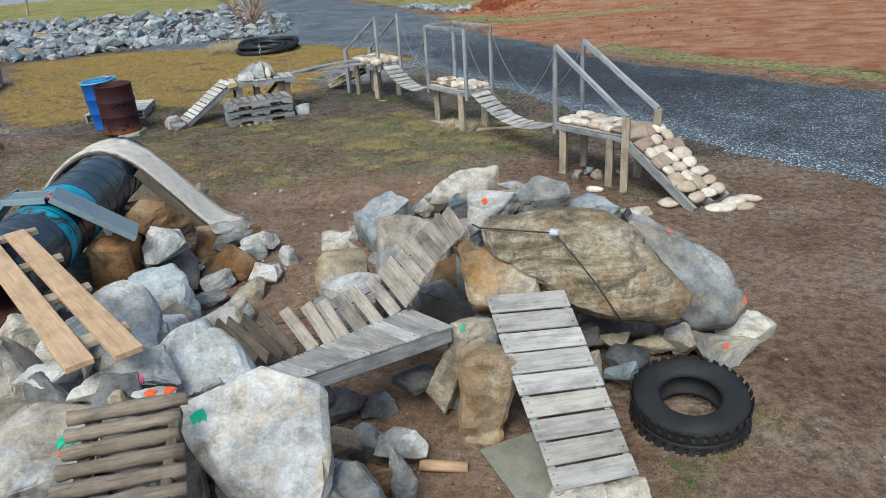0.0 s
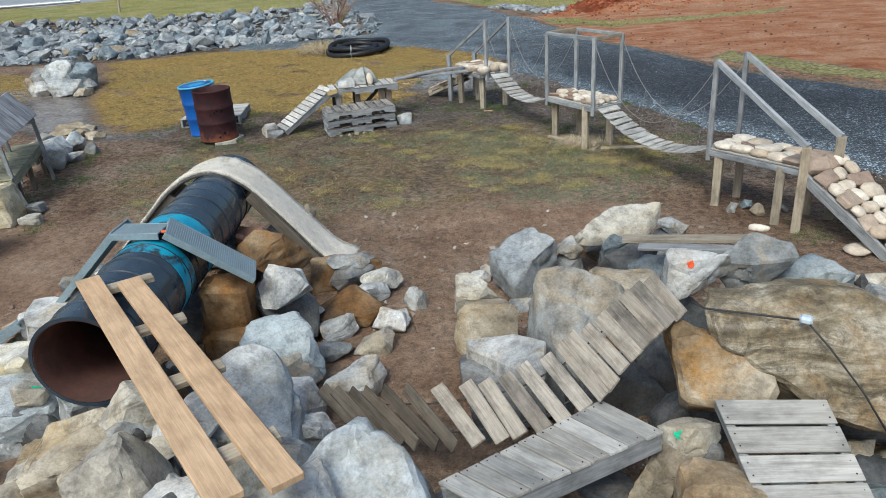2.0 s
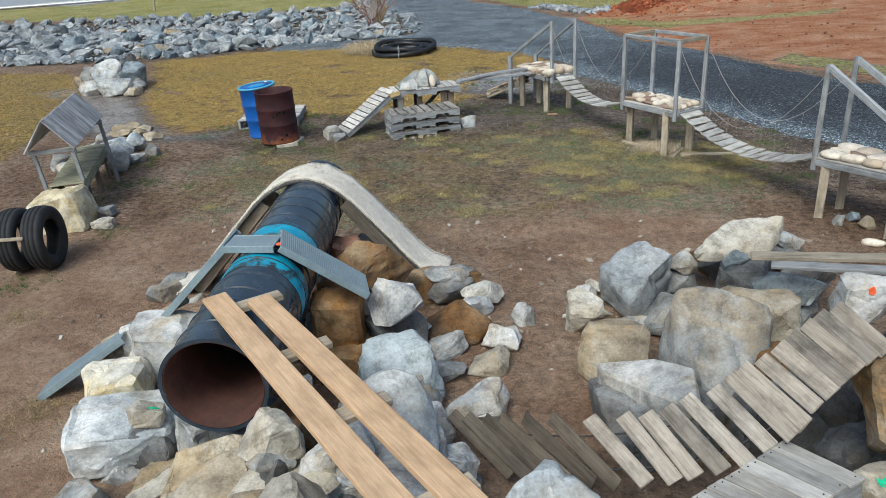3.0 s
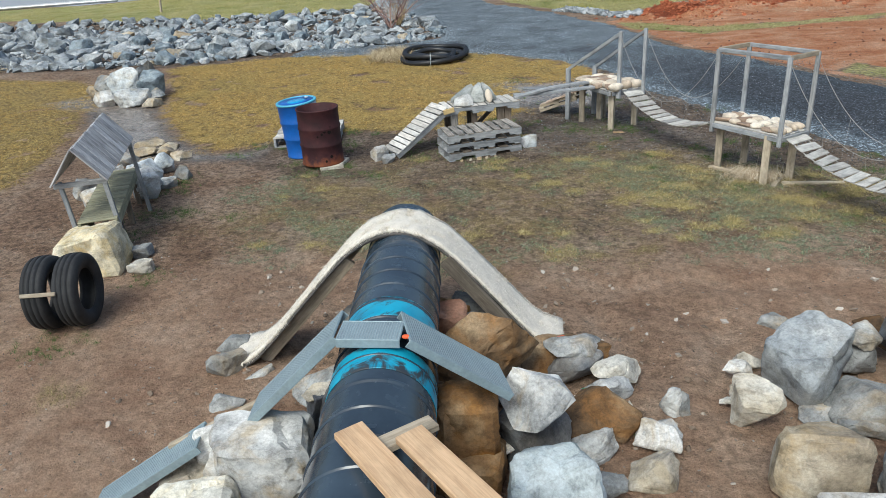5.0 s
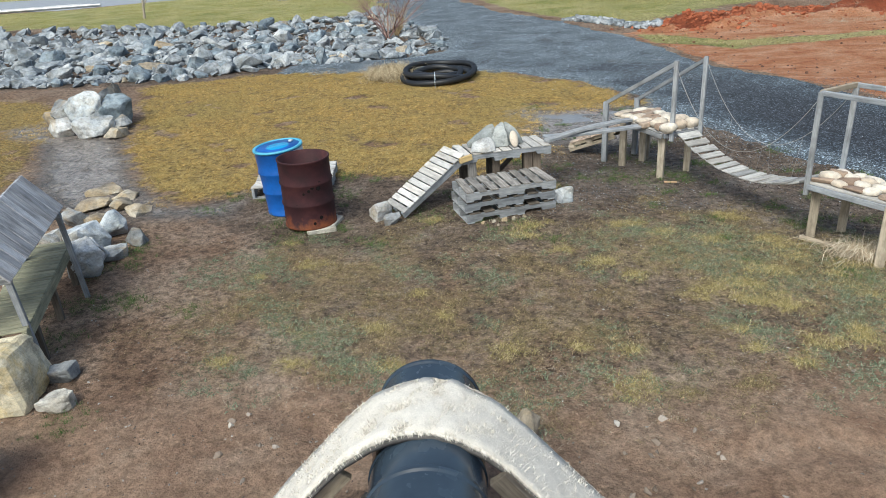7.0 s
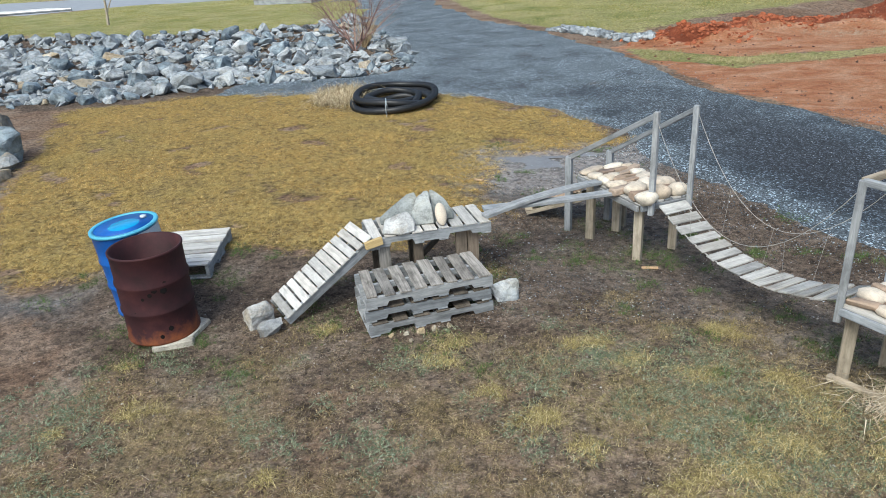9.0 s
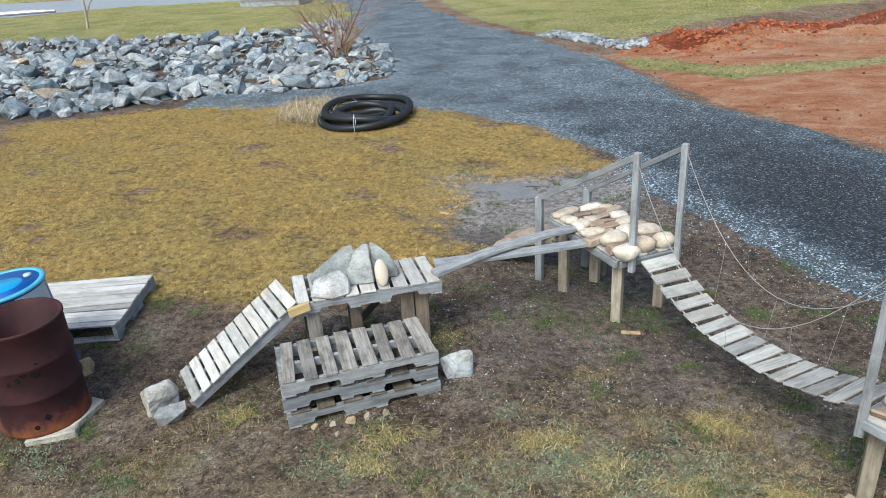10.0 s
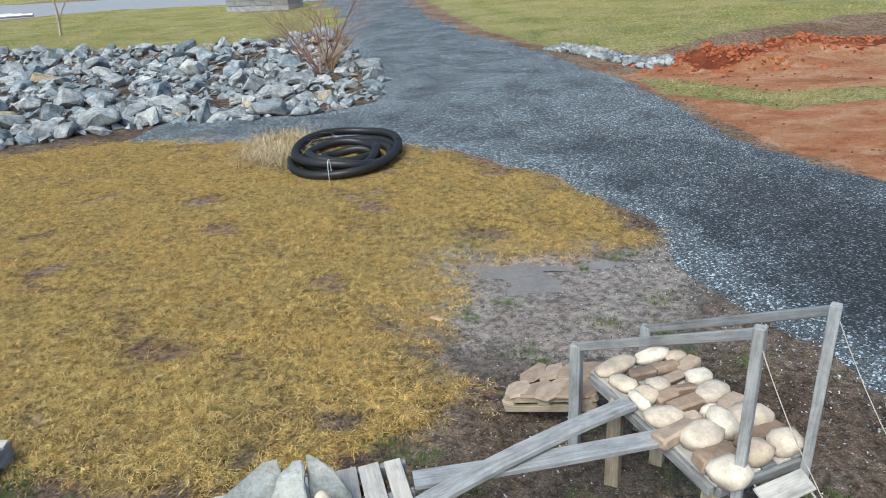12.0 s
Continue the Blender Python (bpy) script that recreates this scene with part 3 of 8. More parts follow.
def block(x, y, z, sx, sy, sz, yaw, kind, where="in the rock pile", jit=0.12, pitch=0.0, roll=0.0):
    """A squared stone with uneven corners, standing on z."""
    seed = int(abs(x * 977 + y * 613 + z * 331)) % 991 + 5
    r_ = random.Random(seed)
    pts = [(sx * (i + r_.uniform(-jit, jit)), sy * (j + r_.uniform(-jit, jit)), sz * (k + r_.uniform(-jit, jit) * (k > 0))) for i in (-0.5, 0.5) for j in (-0.5, 0.5) for k in (-0.12, 1.0)]
    pts += [(sx * r_.uniform(-0.4, 0.4), sy * 0.5 * e * (1 + r_.uniform(0.0, 0.15)), sz * r_.uniform(0.3, 0.8)) for e in (-1, 1)]
    pts += [(sx * r_.uniform(-0.2, 0.2), sy * r_.uniform(-0.2, 0.2), sz * 1.05)]
    bm = hull_rock(seed, pts, 4, 1.05, 0.03)
    return keep_rock("rock", bm, ROCK[kind], ROCK_WORDS[kind] + " " + where, "rock", "rocks of the crawling course", pose(x, y, z, pitch, roll, yaw))


def inside(px, py, poly):
    """Signed distance to a plan polygon, positive inside, for arrays."""
    px, py = np.asarray(px, float), np.asarray(py, float)
    d = np.full(px.shape, 1e9)
    odd = np.zeros(px.shape, bool)
    n = len(poly)
    for i in range(n):
        (x0, y0), (x1, y1) = poly[i], poly[(i + 1) % n]
        ex, ey = x1 - x0, y1 - y0
        t = np.clip(((px - x0) * ex + (py - y0) * ey) / (ex * ex + ey * ey), 0, 1)
        d = np.minimum(d, np.hypot(px - x0 - t * ex, py - y0 - t * ey))
        cross = (y0 > py) != (y1 > py)
        with np.errstate(divide="ignore", invalid="ignore"):
            odd ^= cross & (px < x0 + (py - y0) * ex / (ey if ey else 1e-9))
    return np.where(odd, d, -d)


def step(v, a, b):
    t = np.clip((v - a) / (b - a), 0, 1)
    return t * t * (3 - 2 * t)


def wave(x, y, f, s=0.0):
    """Cheap smooth noise for arrays, about -1 to 1."""
    return (np.sin(x * f + 1.3 * np.sin(y * f * 0.7 + s) + s) + np.sin(y * f * 1.13 - 1.1 * np.sin(x * f * 0.83 + 2 * s) + 1.7 * s) + np.sin((x + y) * f * 0.61 + s * 3)) / 3

# ---- ground, roads ----
ROAD = [(-14, 58), (-10.5, 46.7), (-8.3, 37.3), (-6.2, 30.6), (-4.9, 26.0), (-4.5, 24.2), (-3.5, 22.2), (-2.4, 21.0), (-1.6, 20.1), (-0.9, 19.0), (-0.45, 17.9), (-0.25, 16.8), (0.5, 15.2), (1.0, 14.2), (1.75, 12.6),
        (3.0, 10.6), (3.8, 8.8), (4.9, 7.2), (7.0, 4.5), (12, 0), (22, -4), (22, 3), (12, 7), (8.5, 10), (6.25, 12.8), (3.6, 16.8), (2.64, 19.6), (1.6, 21.7), (0.4, 26.9), (-1.2, 31.4), (-3.5, 35.9), (-7.5, 49.5), (-9, 58)]
LAWN = [(-7.8, 13.0), (-6.9, 13.5), (-5.6, 14.2), (-4.6, 13.9), (-3.6, 14.1), (-3.0, 14.5), (-2.5, 15.0), (-2.7, 15.8), (-2.55, 16.8), (-2.3, 17.5), (-1.3, 17.6), (-0.55, 17.9), (-1.0, 19.2), (-1.7, 20.3), (-2.6, 21.0), (-3.5, 22.0), (-5.7, 22.4), (-7.7, 23.2), (-10.3, 22.6),
        (-12.2, 21.6), (-10.6, 18.5), (-9.6, 15.8)]
LAWN_WEST = [(-9.9, 11.6), (-10.4, 13.3), (-11.6, 16.4), (-12.6, 19.2), (-14.5, 20.6), (-26, 24), (-30, 10), (-16, 6), (-11, 9.5)]
SPARSE = [(-6.2, 9.6), (-5.0, 9.0), (-3.0, 8.7), (-1.0, 8.9), (1.2, 9.3), (1.3, 10.9), (-0.4, 12.2), (-2.0, 12.2), (-4.2, 12.2), (-5.6, 11.6)]
CLAY = [(0.5, 27.2), (1.7, 21.9), (2.75, 19.8), (3.8, 17.0), (6.6, 13.0), (9, 10.4), (14, 7), (40, 0), (40, 27), (9, 30), (2.5, 29.5)]
VERGE = [(3.8, 17.6), (5.2, 15.2), (7.4, 12.5), (10, 10.0), (11, 10.4), (8.3, 13.2), (6.0, 16.0), (4.6, 18.2)]
CLAY_GRASS = [(0.72, 27.0), (1.12, 25.1), (2.84, 23.7), (4.6, 24.0), (8.5, 25.0), (8.5, 26.0), (5.15, 25.1), (2.9, 25.2), (1.85, 26.3)]
FIELD = [(-1.0, 32.3), (1.2, 30.6), (5.0, 33.6), (10, 36.5), (40, 44), (60, 120), (-8, 120), (-6.5, 50), (-3.0, 36.4)]
BACK_LAWN = [(-10.8, 47.0), (-8.6, 40.5), (-11.5, 36.5), (-14.5, 36.2), (-19.5, 36.6), (-34, 42), (-60, 44), (-60, 56), (-33, 51.5), (-27, 55), (-19, 54.5), (-12.5, 53.5)]
GREY = [(-3.4, 15.0), (-4.6, 13.9), (-5.6, 14.2), (-6.9, 13.5), (-7.0, 12.6), (-5.8, 11.5), (-4.6, 11.2), (-2.6, 11.4), (-1.0, 11.2), (0.0, 10.5), (1.0, 9.9), (2.0, 9.5), (3.0, 9.0), (4.0, 8.4), (6, 8), (3.2, 12), (1.2, 16), (-0.6, 19.2), (-1.2, 17.4), (-2.7, 17.2)]
TRAIL = [(-12.4, 19.6), (-10.9, 18.2), (-9.2, 15.1), (-8.3, 13.9), (-7.4, 12.95), (-6.6, 13.1), (-6.6, 12.5), (-8.2, 12.4), (-9.9, 13.6), (-10.4, 14.4), (-11.7, 16.4), (-13.4, 17.5)]
POOL = [(-2.55, 17.42), (-1.4, 17.52), (-0.65, 17.5), (-1.1, 17.2), (-1.7, 17.1), (-1.3, 16.75), (-2.3, 16.6), (-2.1, 16.95), (-2.55, 17.05)]
FOOT = [(-13.5, 21.8), (-10, 22.4), (-7.5, 23.0), (-5.7, 22.3), (-4.2, 22.0), (-3.4, 22.2), (-4.4, 26), (-6.2, 32), (-8.2, 38.5), (-10.5, 38.5), (-7.5, 30), (-6, 25), (-9, 24.2), (-14, 23.4)]
PUDDLE = [(-2.7, 17.5), (-1.3, 17.6), (-0.5, 17.6), (-0.45, 16.9), (-0.7, 16.2), (-1.3, 15.7), (-2.2, 15.7), (-2.75, 16.2)]
DAMP = [(-2.4, 13.2), (-1.2, 12.3), (-0.1, 11.1), (0.8, 9.6), (2.2, 8.6), (1.9, 10.2), (0.8, 12.6), (-0.2, 14.6), (-1.6, 15.6), (-2.4, 14.4)]
APRON = [(-4.6, 27.4), (-4.8, 25.6), (-6.2, 24.6), (-9.4, 24.3), (-9.4, 22.75), (-7.5, 22.5), (-6.0, 22.6), (-5.0, 22.5), (-4.2, 22.3), (-3.4, 21.5), (-2, 22), (-2, 27)]
RIPRAP = [(-4.6, 27.0), (-4.9, 25.6), (-6.0, 24.2), (-7.5, 23.9), (-9.3, 23.7), (-11.2, 22.7), (-13.0, 22.2), (-15.5, 22.2), (-20, 22.6), (-34, 30), (-34, 41), (-19.5, 36.3), (-14.5, 35.9), (-11.5, 36.2), (-9.0, 37.0), (-6.6, 32.5), (-5.6, 29.5)]


def hump(x, y, cx, cy, rx, ry, h):
    return h * np.exp(-(((x - cx) / rx) ** 2 + ((y - cy) / ry) ** 2))


RUTS = (((-2.62, 8.43), (-2.31, 8.07), (-1.90, 7.91), (-1.47, 8.13), (-0.97, 8.19), (-0.60, 8.08), (0.3, 8.2)), ((-2.09, 7.96), (-1.89, 7.71), (-1.78, 7.39), (-1.67, 7.15), (-1.5, 6.7)),
        ((-1.2, 7.75), (-0.9, 7.35), (-1.0, 6.9), (-1.2, 6.3)), ((-4.9, 8.7), (-4.3, 8.3), (-4.1, 7.6), (-4.4, 6.9)))


def rut_depth(x, y):
    """How far one stands in a rut worn by the small trucks, 0 to 1."""
    d = np.full(x.shape, 9.0)
    for line in RUTS:
        for (x0, y0), (x1, y1) in zip(line, line[1:]):
            ex, ey = x1 - x0, y1 - y0
            t = np.clip(((x - x0) * ex + (y - y0) * ey) / (ex * ex + ey * ey), 0, 1)
            d = np.minimum(d, np.hypot(x - x0 - t * ex, y - y0 - t * ey))
    return np.exp(-((d + 0.03 * wave(x, y, 5.0, 0.4)) / 0.11) ** 2) - 0.35 * np.exp(-((d - 0.24) / 0.1) ** 2)


def ground_z(x, y):
    x, y = np.asarray(x, float), np.asarray(y, float)
    near = np.exp(-np.maximum(0, np.hypot(x + 3, y - 12) - 12) / 12)
    z = 0.012 * wave(x, y, 1.3) + near * (0.010 * wave(x, y, 4.1, 0.7) + 0.008 * wave(x, y, 9.7, 1.9) + 0.006 * wave(x, y, 17.3, 0.6) + 0.004 * wave(y, x, 23.0, 1.2))
    z = z - 0.28 * step(inside(x, y, RIPRAP), 0.3, 2.5) - 0.04 * rut_depth(x, y)
    z = z + hump(x, y, 2.9, 28.0, 1.3, 0.7, 0.42) + hump(x, y, 5.4, 29.4, 1.3, 0.8, 0.36) + hump(x, y, 8.8, 29.4, 1.6, 0.9, 0.6) + hump(x, y, 4.2, 28.6, 0.8, 0.6, 0.25)
    z = z + step(z, 0.08, 0.35) * (0.10 * wave(x, y, 3.7, 0.4) + 0.08 * wave(x, y, 7.3, 1.4) + 0.06 * wave(x, y, 13.0, 0.2))
    z = z + hump(x, y, -2.2, 3.2, 0.8, 0.7, 0.25) + hump(x, y, 0.8, 4.9, 0.8, 0.5, 0.2)
    ditch = np.abs((x - 0.8) * 0.45 - (y - 29.9) * 0.89)
    z = z - 0.35 * np.exp(-(ditch / 0.6) ** 2) * step(x, 0.6, 1.8)
    pool = step(inside(x, y, POOL) + 0.15 * wave(x, y * 1.6, 6.1, 0.6) + 0.08 * wave(x, y * 1.5, 15.0, 0.2), -0.12, 0.14)
    z = z * (1 - 0.7 * step(inside(x, y, POOL), -0.5, 0.0)) - 0.034 * pool
    return z + 0.03 * step(inside(x, y, CLAY), 0.2, 1.0) * wave(x * 0.5, y * 1.6, 2.9, 0.3)


def gz(x, y):
    return float(ground_z(np.array([x]), np.array([y]))[0])


def axis_steps(lo, hi, fine, coarse_lo, coarse_hi):
    inner = list(np.arange(lo, hi + 1e-6, fine))
    out, s, v = [], fine, lo
    while v > coarse_lo:
        s *= 1.22
        v -= s
        out.append(v)
    back, s, v = [], fine, hi
    while v < coarse_hi:
        s *= 1.22
        v += s
        back.append(v)
    return np.array(out[::-1] + inner + back)


def grid_mesh(name, xs, ys, zf, keep=None):
    gx, gy = np.meshgrid(xs, ys)
    zz = zf(gx, gy)
    nx, ny = len(xs), len(ys)
    idx = np.arange(nx * ny).reshape(ny, nx)
    quads = np.stack([idx[:-1, :-1], idx[:-1, 1:], idx[1:, 1:], idx[1:, :-1]], -1).reshape(-1, 4)
    if keep is not None:
        ok = keep(gx, gy).ravel()
        quads = quads[ok[quads].any(1)]
        used = np.unique(quads)
        lut = np.zeros(nx * ny, int)
        lut[used] = np.arange(len(used))
        quads = lut[quads]
        co = np.stack([gx, gy, zz], -1).reshape(-1, 3)[used]
    else:
        co = np.stack([gx, gy, zz], -1).reshape(-1, 3)
    me = bpy.data.meshes.new(name)
    me.from_pydata(co.tolist(), [], quads.tolist())
    me.shade_smooth()
    return me, co


xs, ys = axis_steps(-12.0, 5.0, 0.1, -900, 900), axis_steps(0.0, 30.0, 0.1, -900, 900)
me, co = grid_mesh("ground", xs, ys, ground_z)
me.materials.append(GROUND)
gx, gy = co[:, 0], co[:, 1]
soft = 0.22


def weight(poly, w=soft, edge=0.0):
    d = inside(gx, gy, poly) + edge + 0.12 * wave(gx, gy, 2.6, 0.9)
    return step(d, -w, w)


def bare(x, y):
    """Where the turf is worn through, 0 to 1."""
    return np.clip(0.5 + 0.36 * wave(x * 0.9, y * 1.2, 3.7, 2.4) + 0.3 * wave(x, y, 7.9, 0.8) + 0.22 * wave(x, y, 13.1, 1.9), 0, 1) - 0.27 + sum(hump(x, y, cx, cy, rx, 0.2, 0.55) for cx, cy, rx in ((-7.22, 17.35, 0.3), (-5.1, 15.78, 0.32), (-2.3, 18.15, 0.3), (-4.17, 18.99, 0.35), (-6.3, 19.6, 0.3)))


far = step(np.hypot(gx, gy - 10), 60, 80)
bare_spot = step(bare(gx, gy), 0.5, 0.7)
grass = (1 - 0.8 * bare_spot) * np.maximum(weight(LAWN, 0.3), 0.86 * weight(LAWN_WEST, 0.4)) * (1 - 0.75 * weight(TRAIL, 0.3))
sparse = np.clip(0.5 * weight(SPARSE, 0.9) + 0.5 * weight(VERGE, 0.3) + 0.35 * step(gy, -3, -8), 0, 1)
clay = weight(CLAY, 0.3) * (1 - 0.8 * weight(VERGE, 0.25)) * (1 - 0.75 * weight(CLAY_GRASS, 0.25))
grey = np.maximum.reduce([weight(GREY, 0.5), 0.8 * weight(RIPRAP, 0.4), 0.95 * weight(FOOT, 0.5), 0.55 * weight(SPARSE, 0.9), 0.9 * weight(DAMP, 0.5), 0.85 * weight(TRAIL, 0.4)])
wet = np.maximum.reduce([weight(PUDDLE, 0.9, 0.45), 0.85 * weight(TRAIL, 0.4), 0.42 * weight(DAMP, 0.6)])
green = np.maximum.reduce([weight(FIELD, 0.5), weight(BACK_LAWN, 0.5), weight(CLAY_GRASS, 0.25) * 0.8, weight(VERGE, 0.25) * 0.65, far])
heap = step(hump(gx, gy, 2.9, 28.0, 1.5, 0.8, 1.0) + hump(gx, gy, 5.4, 29.4, 1.4, 0.8, 0.9) + hump(gx, gy, 8.8, 29.4, 1.8, 1.0, 1.0) + 0.2 * wave(gx, gy, 3.1, 0.7), 0.35, 0.7)
red_soil = step(-gy - 0.4 * wave(gx, gy, 1.7, 0.2), -9.3, -8.2) * (0.7 + 0.3 * wave(gx, gy, 1.1, 0.7)) * step(gx, -9.0, -6.8) * (1 - 0.65 * step(gx + 0.4 * wave(gx, gy, 1.3, 0.5), 0.4, 1.6))
for name, cols in (("zone_a", (grass, sparse, clay)), ("zone_b", (grey, wet, green)), ("zone_c", (heap, red_soil, heap))):
    at = me.color_attributes.new(name, "FLOAT_COLOR", "POINT")
    at.data.foreach_set("color", np.stack([*cols, np.ones_like(gx)], -1).astype(np.float32).ravel())
tagged(new("ground", me), "reddish-brown bare soil with patches of dormant yellow grass", "ground", kind="structure")


def road_in(x, y):
    """Signed distance into the driveway and the gravel spread beside it."""
    return np.maximum(inside(x, y, ROAD), inside(x, y, APRON))


def road_z(x, y):
    d = road_in(x, y) + 0.14 * wave(x, y, 2.3, 1.1) + 0.10 * wave(x, y, 6.1, 2.2) + 0.06 * wave(x, y, 14.0, 0.3)
    rut = 0.012 * wave(x, y, 1.9, 0.2)
    return ground_z(x, y) - 0.03 + 0.06 * step(d, -0.25, 0.35) + rut * step(d, 0.3, 0.8)


me, co = grid_mesh("road", axis_steps(-6.0, 9.0, 0.13, -16, 24), axis_steps(5.0, 31.0, 0.13, -6, 60), road_z, lambda x, y: road_in(x, y) > -0.35)
me.materials.append(GRAVEL)
dn = road_in(co[:, 0], co[:, 1])
centre = np.clip(dn, 0, 9)
track = 0.95 * np.exp(-((centre - 1.7) / 1.0) ** 2) + 0.1 * step(centre, 0.3, 1.0) + 0.16 * wave(co[:, 0] + co[:, 1] * 0.4, co[:, 0] * 0.2, 2.0, 0.6)
ly, lx = zip(*sorted((q[1], q[0]) for q in ROAD[:18]))
ry, rx = zip(*sorted((q[1], q[0]) for q in ROAD[19:]))
xl, xr = np.interp(co[:, 1], ly, lx), np.interp(co[:, 1], ry, rx)
track *= (1 - 0.65 * step(co[:, 1], 15, 23)) * (0.35 + 0.65 * step(co[:, 1], 10.5, 13.5))
left_side = 1 - 0.9 * step((co[:, 0] - xl) / np.maximum(xr - xl, 0.5), 0.3, 0.6)
at = me.color_attributes.new("track", "FLOAT_COLOR", "POINT")
at.data.foreach_set("color", np.stack([np.clip(track, 0, 1), step(-dn, -0.9, -0.1) * left_side, np.maximum(0.95 * step(co[:, 1], 16, 25), 0.6 * step(-co[:, 1], -13, -9.5)), np.ones_like(track)], -1).astype(np.float32).ravel())
tagged(new("road", me), "blue-grey crushed gravel driveway with dark wheel tracks", "road", kind="structure")

WATER = plain("muddy_puddle_water", (0.21, 0.195, 0.18), 0.02, var=0.2, scale=1.5)
me, co = grid_mesh("puddle", np.arange(-3.1, -0.1, 0.025), np.arange(16.0, 18.0, 0.025), lambda x, y: 0 * x - 0.026, lambda x, y: inside(x, y, POOL) + 0.22 * wave(x, y, 6.3, 0.4) + 0.16 * wave(x, y * 1.6, 13.0, 1.4) > -0.04)
me.materials.append(WATER)
tagged(new("puddle", me), "shallow muddy puddle reflecting the pale sky", "puddle", kind="structure")

STREET = [(-70, 54), (-33, 51.8), (-27, 55.2), (-19, 54.6), (-12.5, 53.6), (-9, 55), (-6, 64), (-70, 68)]
me, co = grid_mesh("street", np.arange(-70, -4, 0.9), np.arange(50, 70, 0.6), lambda x, y: ground_z(x, y) - 0.03 + 0.05 * step(inside(x, y, STREET), -0.3, 0.3), lambda x, y: inside(x, y, STREET) > -0.4)
me.materials.append(ASPHALT)
tagged(new("street", me), "pale grey asphalt street beyond the lawn", "street", kind="structure")


# ---- stone-lined ditch ----
bank = thing("riprap_bank", -9, 27, 0, "long bank of grey and white broken rocks along a ditch", "rock bank")
bank["kind"] = "structure"
shapes = []
for i in range(18):
    r = random.Random(900 + i)
    shapes.append(set_mesh(rock_bm(900 + i, 1.0, r.uniform(0.6, 0.9), r.uniform(0.45, 0.75), 1, 3.0, 14), "riprap_stone", (ROCK["bank"], ROCK["bank_pale"], ROCK["bank"], ROCK["bank_blue"], ROCK["bank_pale"], ROCK["tan"] if i == 5 else ROCK["bank_blue"])[i % 6], 24))
small = []
for i in range(6):
    bm = rock_bm(960 + i, 1.0, 0.8, 0.6, 0, 2.8, 11)
    bm.verts.ensure_lookup_table()
    bm.verts.index_update()
    small.append((np.array([v.co[:] for v in bm.verts]), [[v.index for v in f.verts] for f in bm.faces]))
    bm.free()


chips = []
for i in range(8):
    r = random.Random(980 + i)
    bm = bmesh.new()
    for k in range(7):
        d = Vector((r.gauss(0, 1), r.gauss(0, 1), r.gauss(0, 1))).normalized()
        bm.verts.new((d.x * 0.5, d.y * 0.4, d.z * 0.3 + 0.25))
    bmesh.ops.convex_hull(bm, input=bm.verts[:])
    bmesh.ops.delete(bm, geom=[v for v in bm.verts if not v.link_faces], context="VERTS")
    bm.verts.ensure_lookup_table()
    bm.verts.index_update()
    chips.append((np.array([v.co[:] for v in bm.verts]), [[v.index for v in f.verts] for f in bm.faces]))
    bm.free()


def scatter(count, seed, box_, test):
    r = random.Random(seed)
    out = []
    tries = 0
    while len(out) < count and tries < count * 60:
        tries += 1
        x, y = r.uniform(box_[0], box_[2]), r.uniform(box_[1], box_[3])
        if r.random() < test(x, y):
            out.append((x, y))
    return out


def inside1(x, y, poly):
    return float(inside(np.array([x]), np.array([y]), poly)[0])


def many(name, spots, size, mat, label, category, seed, lift=-0.15, shapes_=None, flat=1.0):
    """One object of many small loose stones."""
    r = random.Random(seed)
    vs, fs, base = [], [], 0
    zs = ground_z(np.array([p[0] for p in spots]), np.array([p[1] for p in spots]))
    for (x, y), z in zip(spots, zs):
        pts, faces = r.choice(shapes_ or small)
        s = r.uniform(*size)
        a = r.uniform(0, 6.28)
        c, n = math.cos(a), math.sin(a)
        q = pts * (s, s * r.uniform(0.7, 1.0), s * flat * r.uniform(0.7, 1.1))
        vs.append(np.stack([q[:, 0] * c - q[:, 1] * n + x, q[:, 0] * n + q[:, 1] * c + y, q[:, 2] + z + lift * s], -1))
        fs += [[k + base for k in f] for f in faces]
        base += len(pts)
    m = bpy.data.meshes.new(name)
    m.from_pydata(np.concatenate(vs).tolist(), [], fs)
    m.materials.append(mat)
    return tagged(new(name, m), label, category, kind="stuff")


# big stones, laid so that they do not pile into one another
laid = []
r = random.Random(41)
tries = 0
while len(laid) < 480 and tries < 18000:
    tries += 1
    x, y = r.uniform(-19, -4.6), r.uniform(22.3, 36.8)
    d = inside1(x, y, RIPRAP)
    if d < 0.12:
        continue
    s = r.uniform(0.52, 0.95) if r.random() < 0.33 else r.uniform(0.30, 0.52)
    if any(math.hypot(x - a, y - b) < 0.32 * (s + c) for a, b, c in laid):
        continue
    laid.append((x, y, s))
for x, y, s in laid:
    m = pose(x, y, gz(x, y) - 0.1 * s, r.uniform(-16, 16), r.uniform(-16, 16), r.uniform(0, 360)) @ Matrix.Diagonal((s, s, s * r.uniform(0.6, 1.0), 1))
    put("stone", r.choice(shapes), bank, m)
CULVERT = [(-1.1, 31.6), (0.3, 29.6), (0.9, 27.9), (1.7, 27.6), (1.6, 28.6), (0.6, 30.4), (-0.4, 32.0)]
spots = scatter(2300, 5, (-24, 22.3, -4.6, 41), lambda x, y: 1.0 if inside1(x, y, RIPRAP) > (0.1 if x > -19 else 0.4) else 0.0)
many("riprap_filling", spots, (0.18, 0.46), ROCK["bank"], "small broken grey stones between larger bank rocks", "rocks", 6, -0.1, chips)
spots = scatter(260, 15, (-34, 25, -18, 41), lambda x, y: 1.0 if inside1(x, y, RIPRAP) > 0.3 else 0.0)
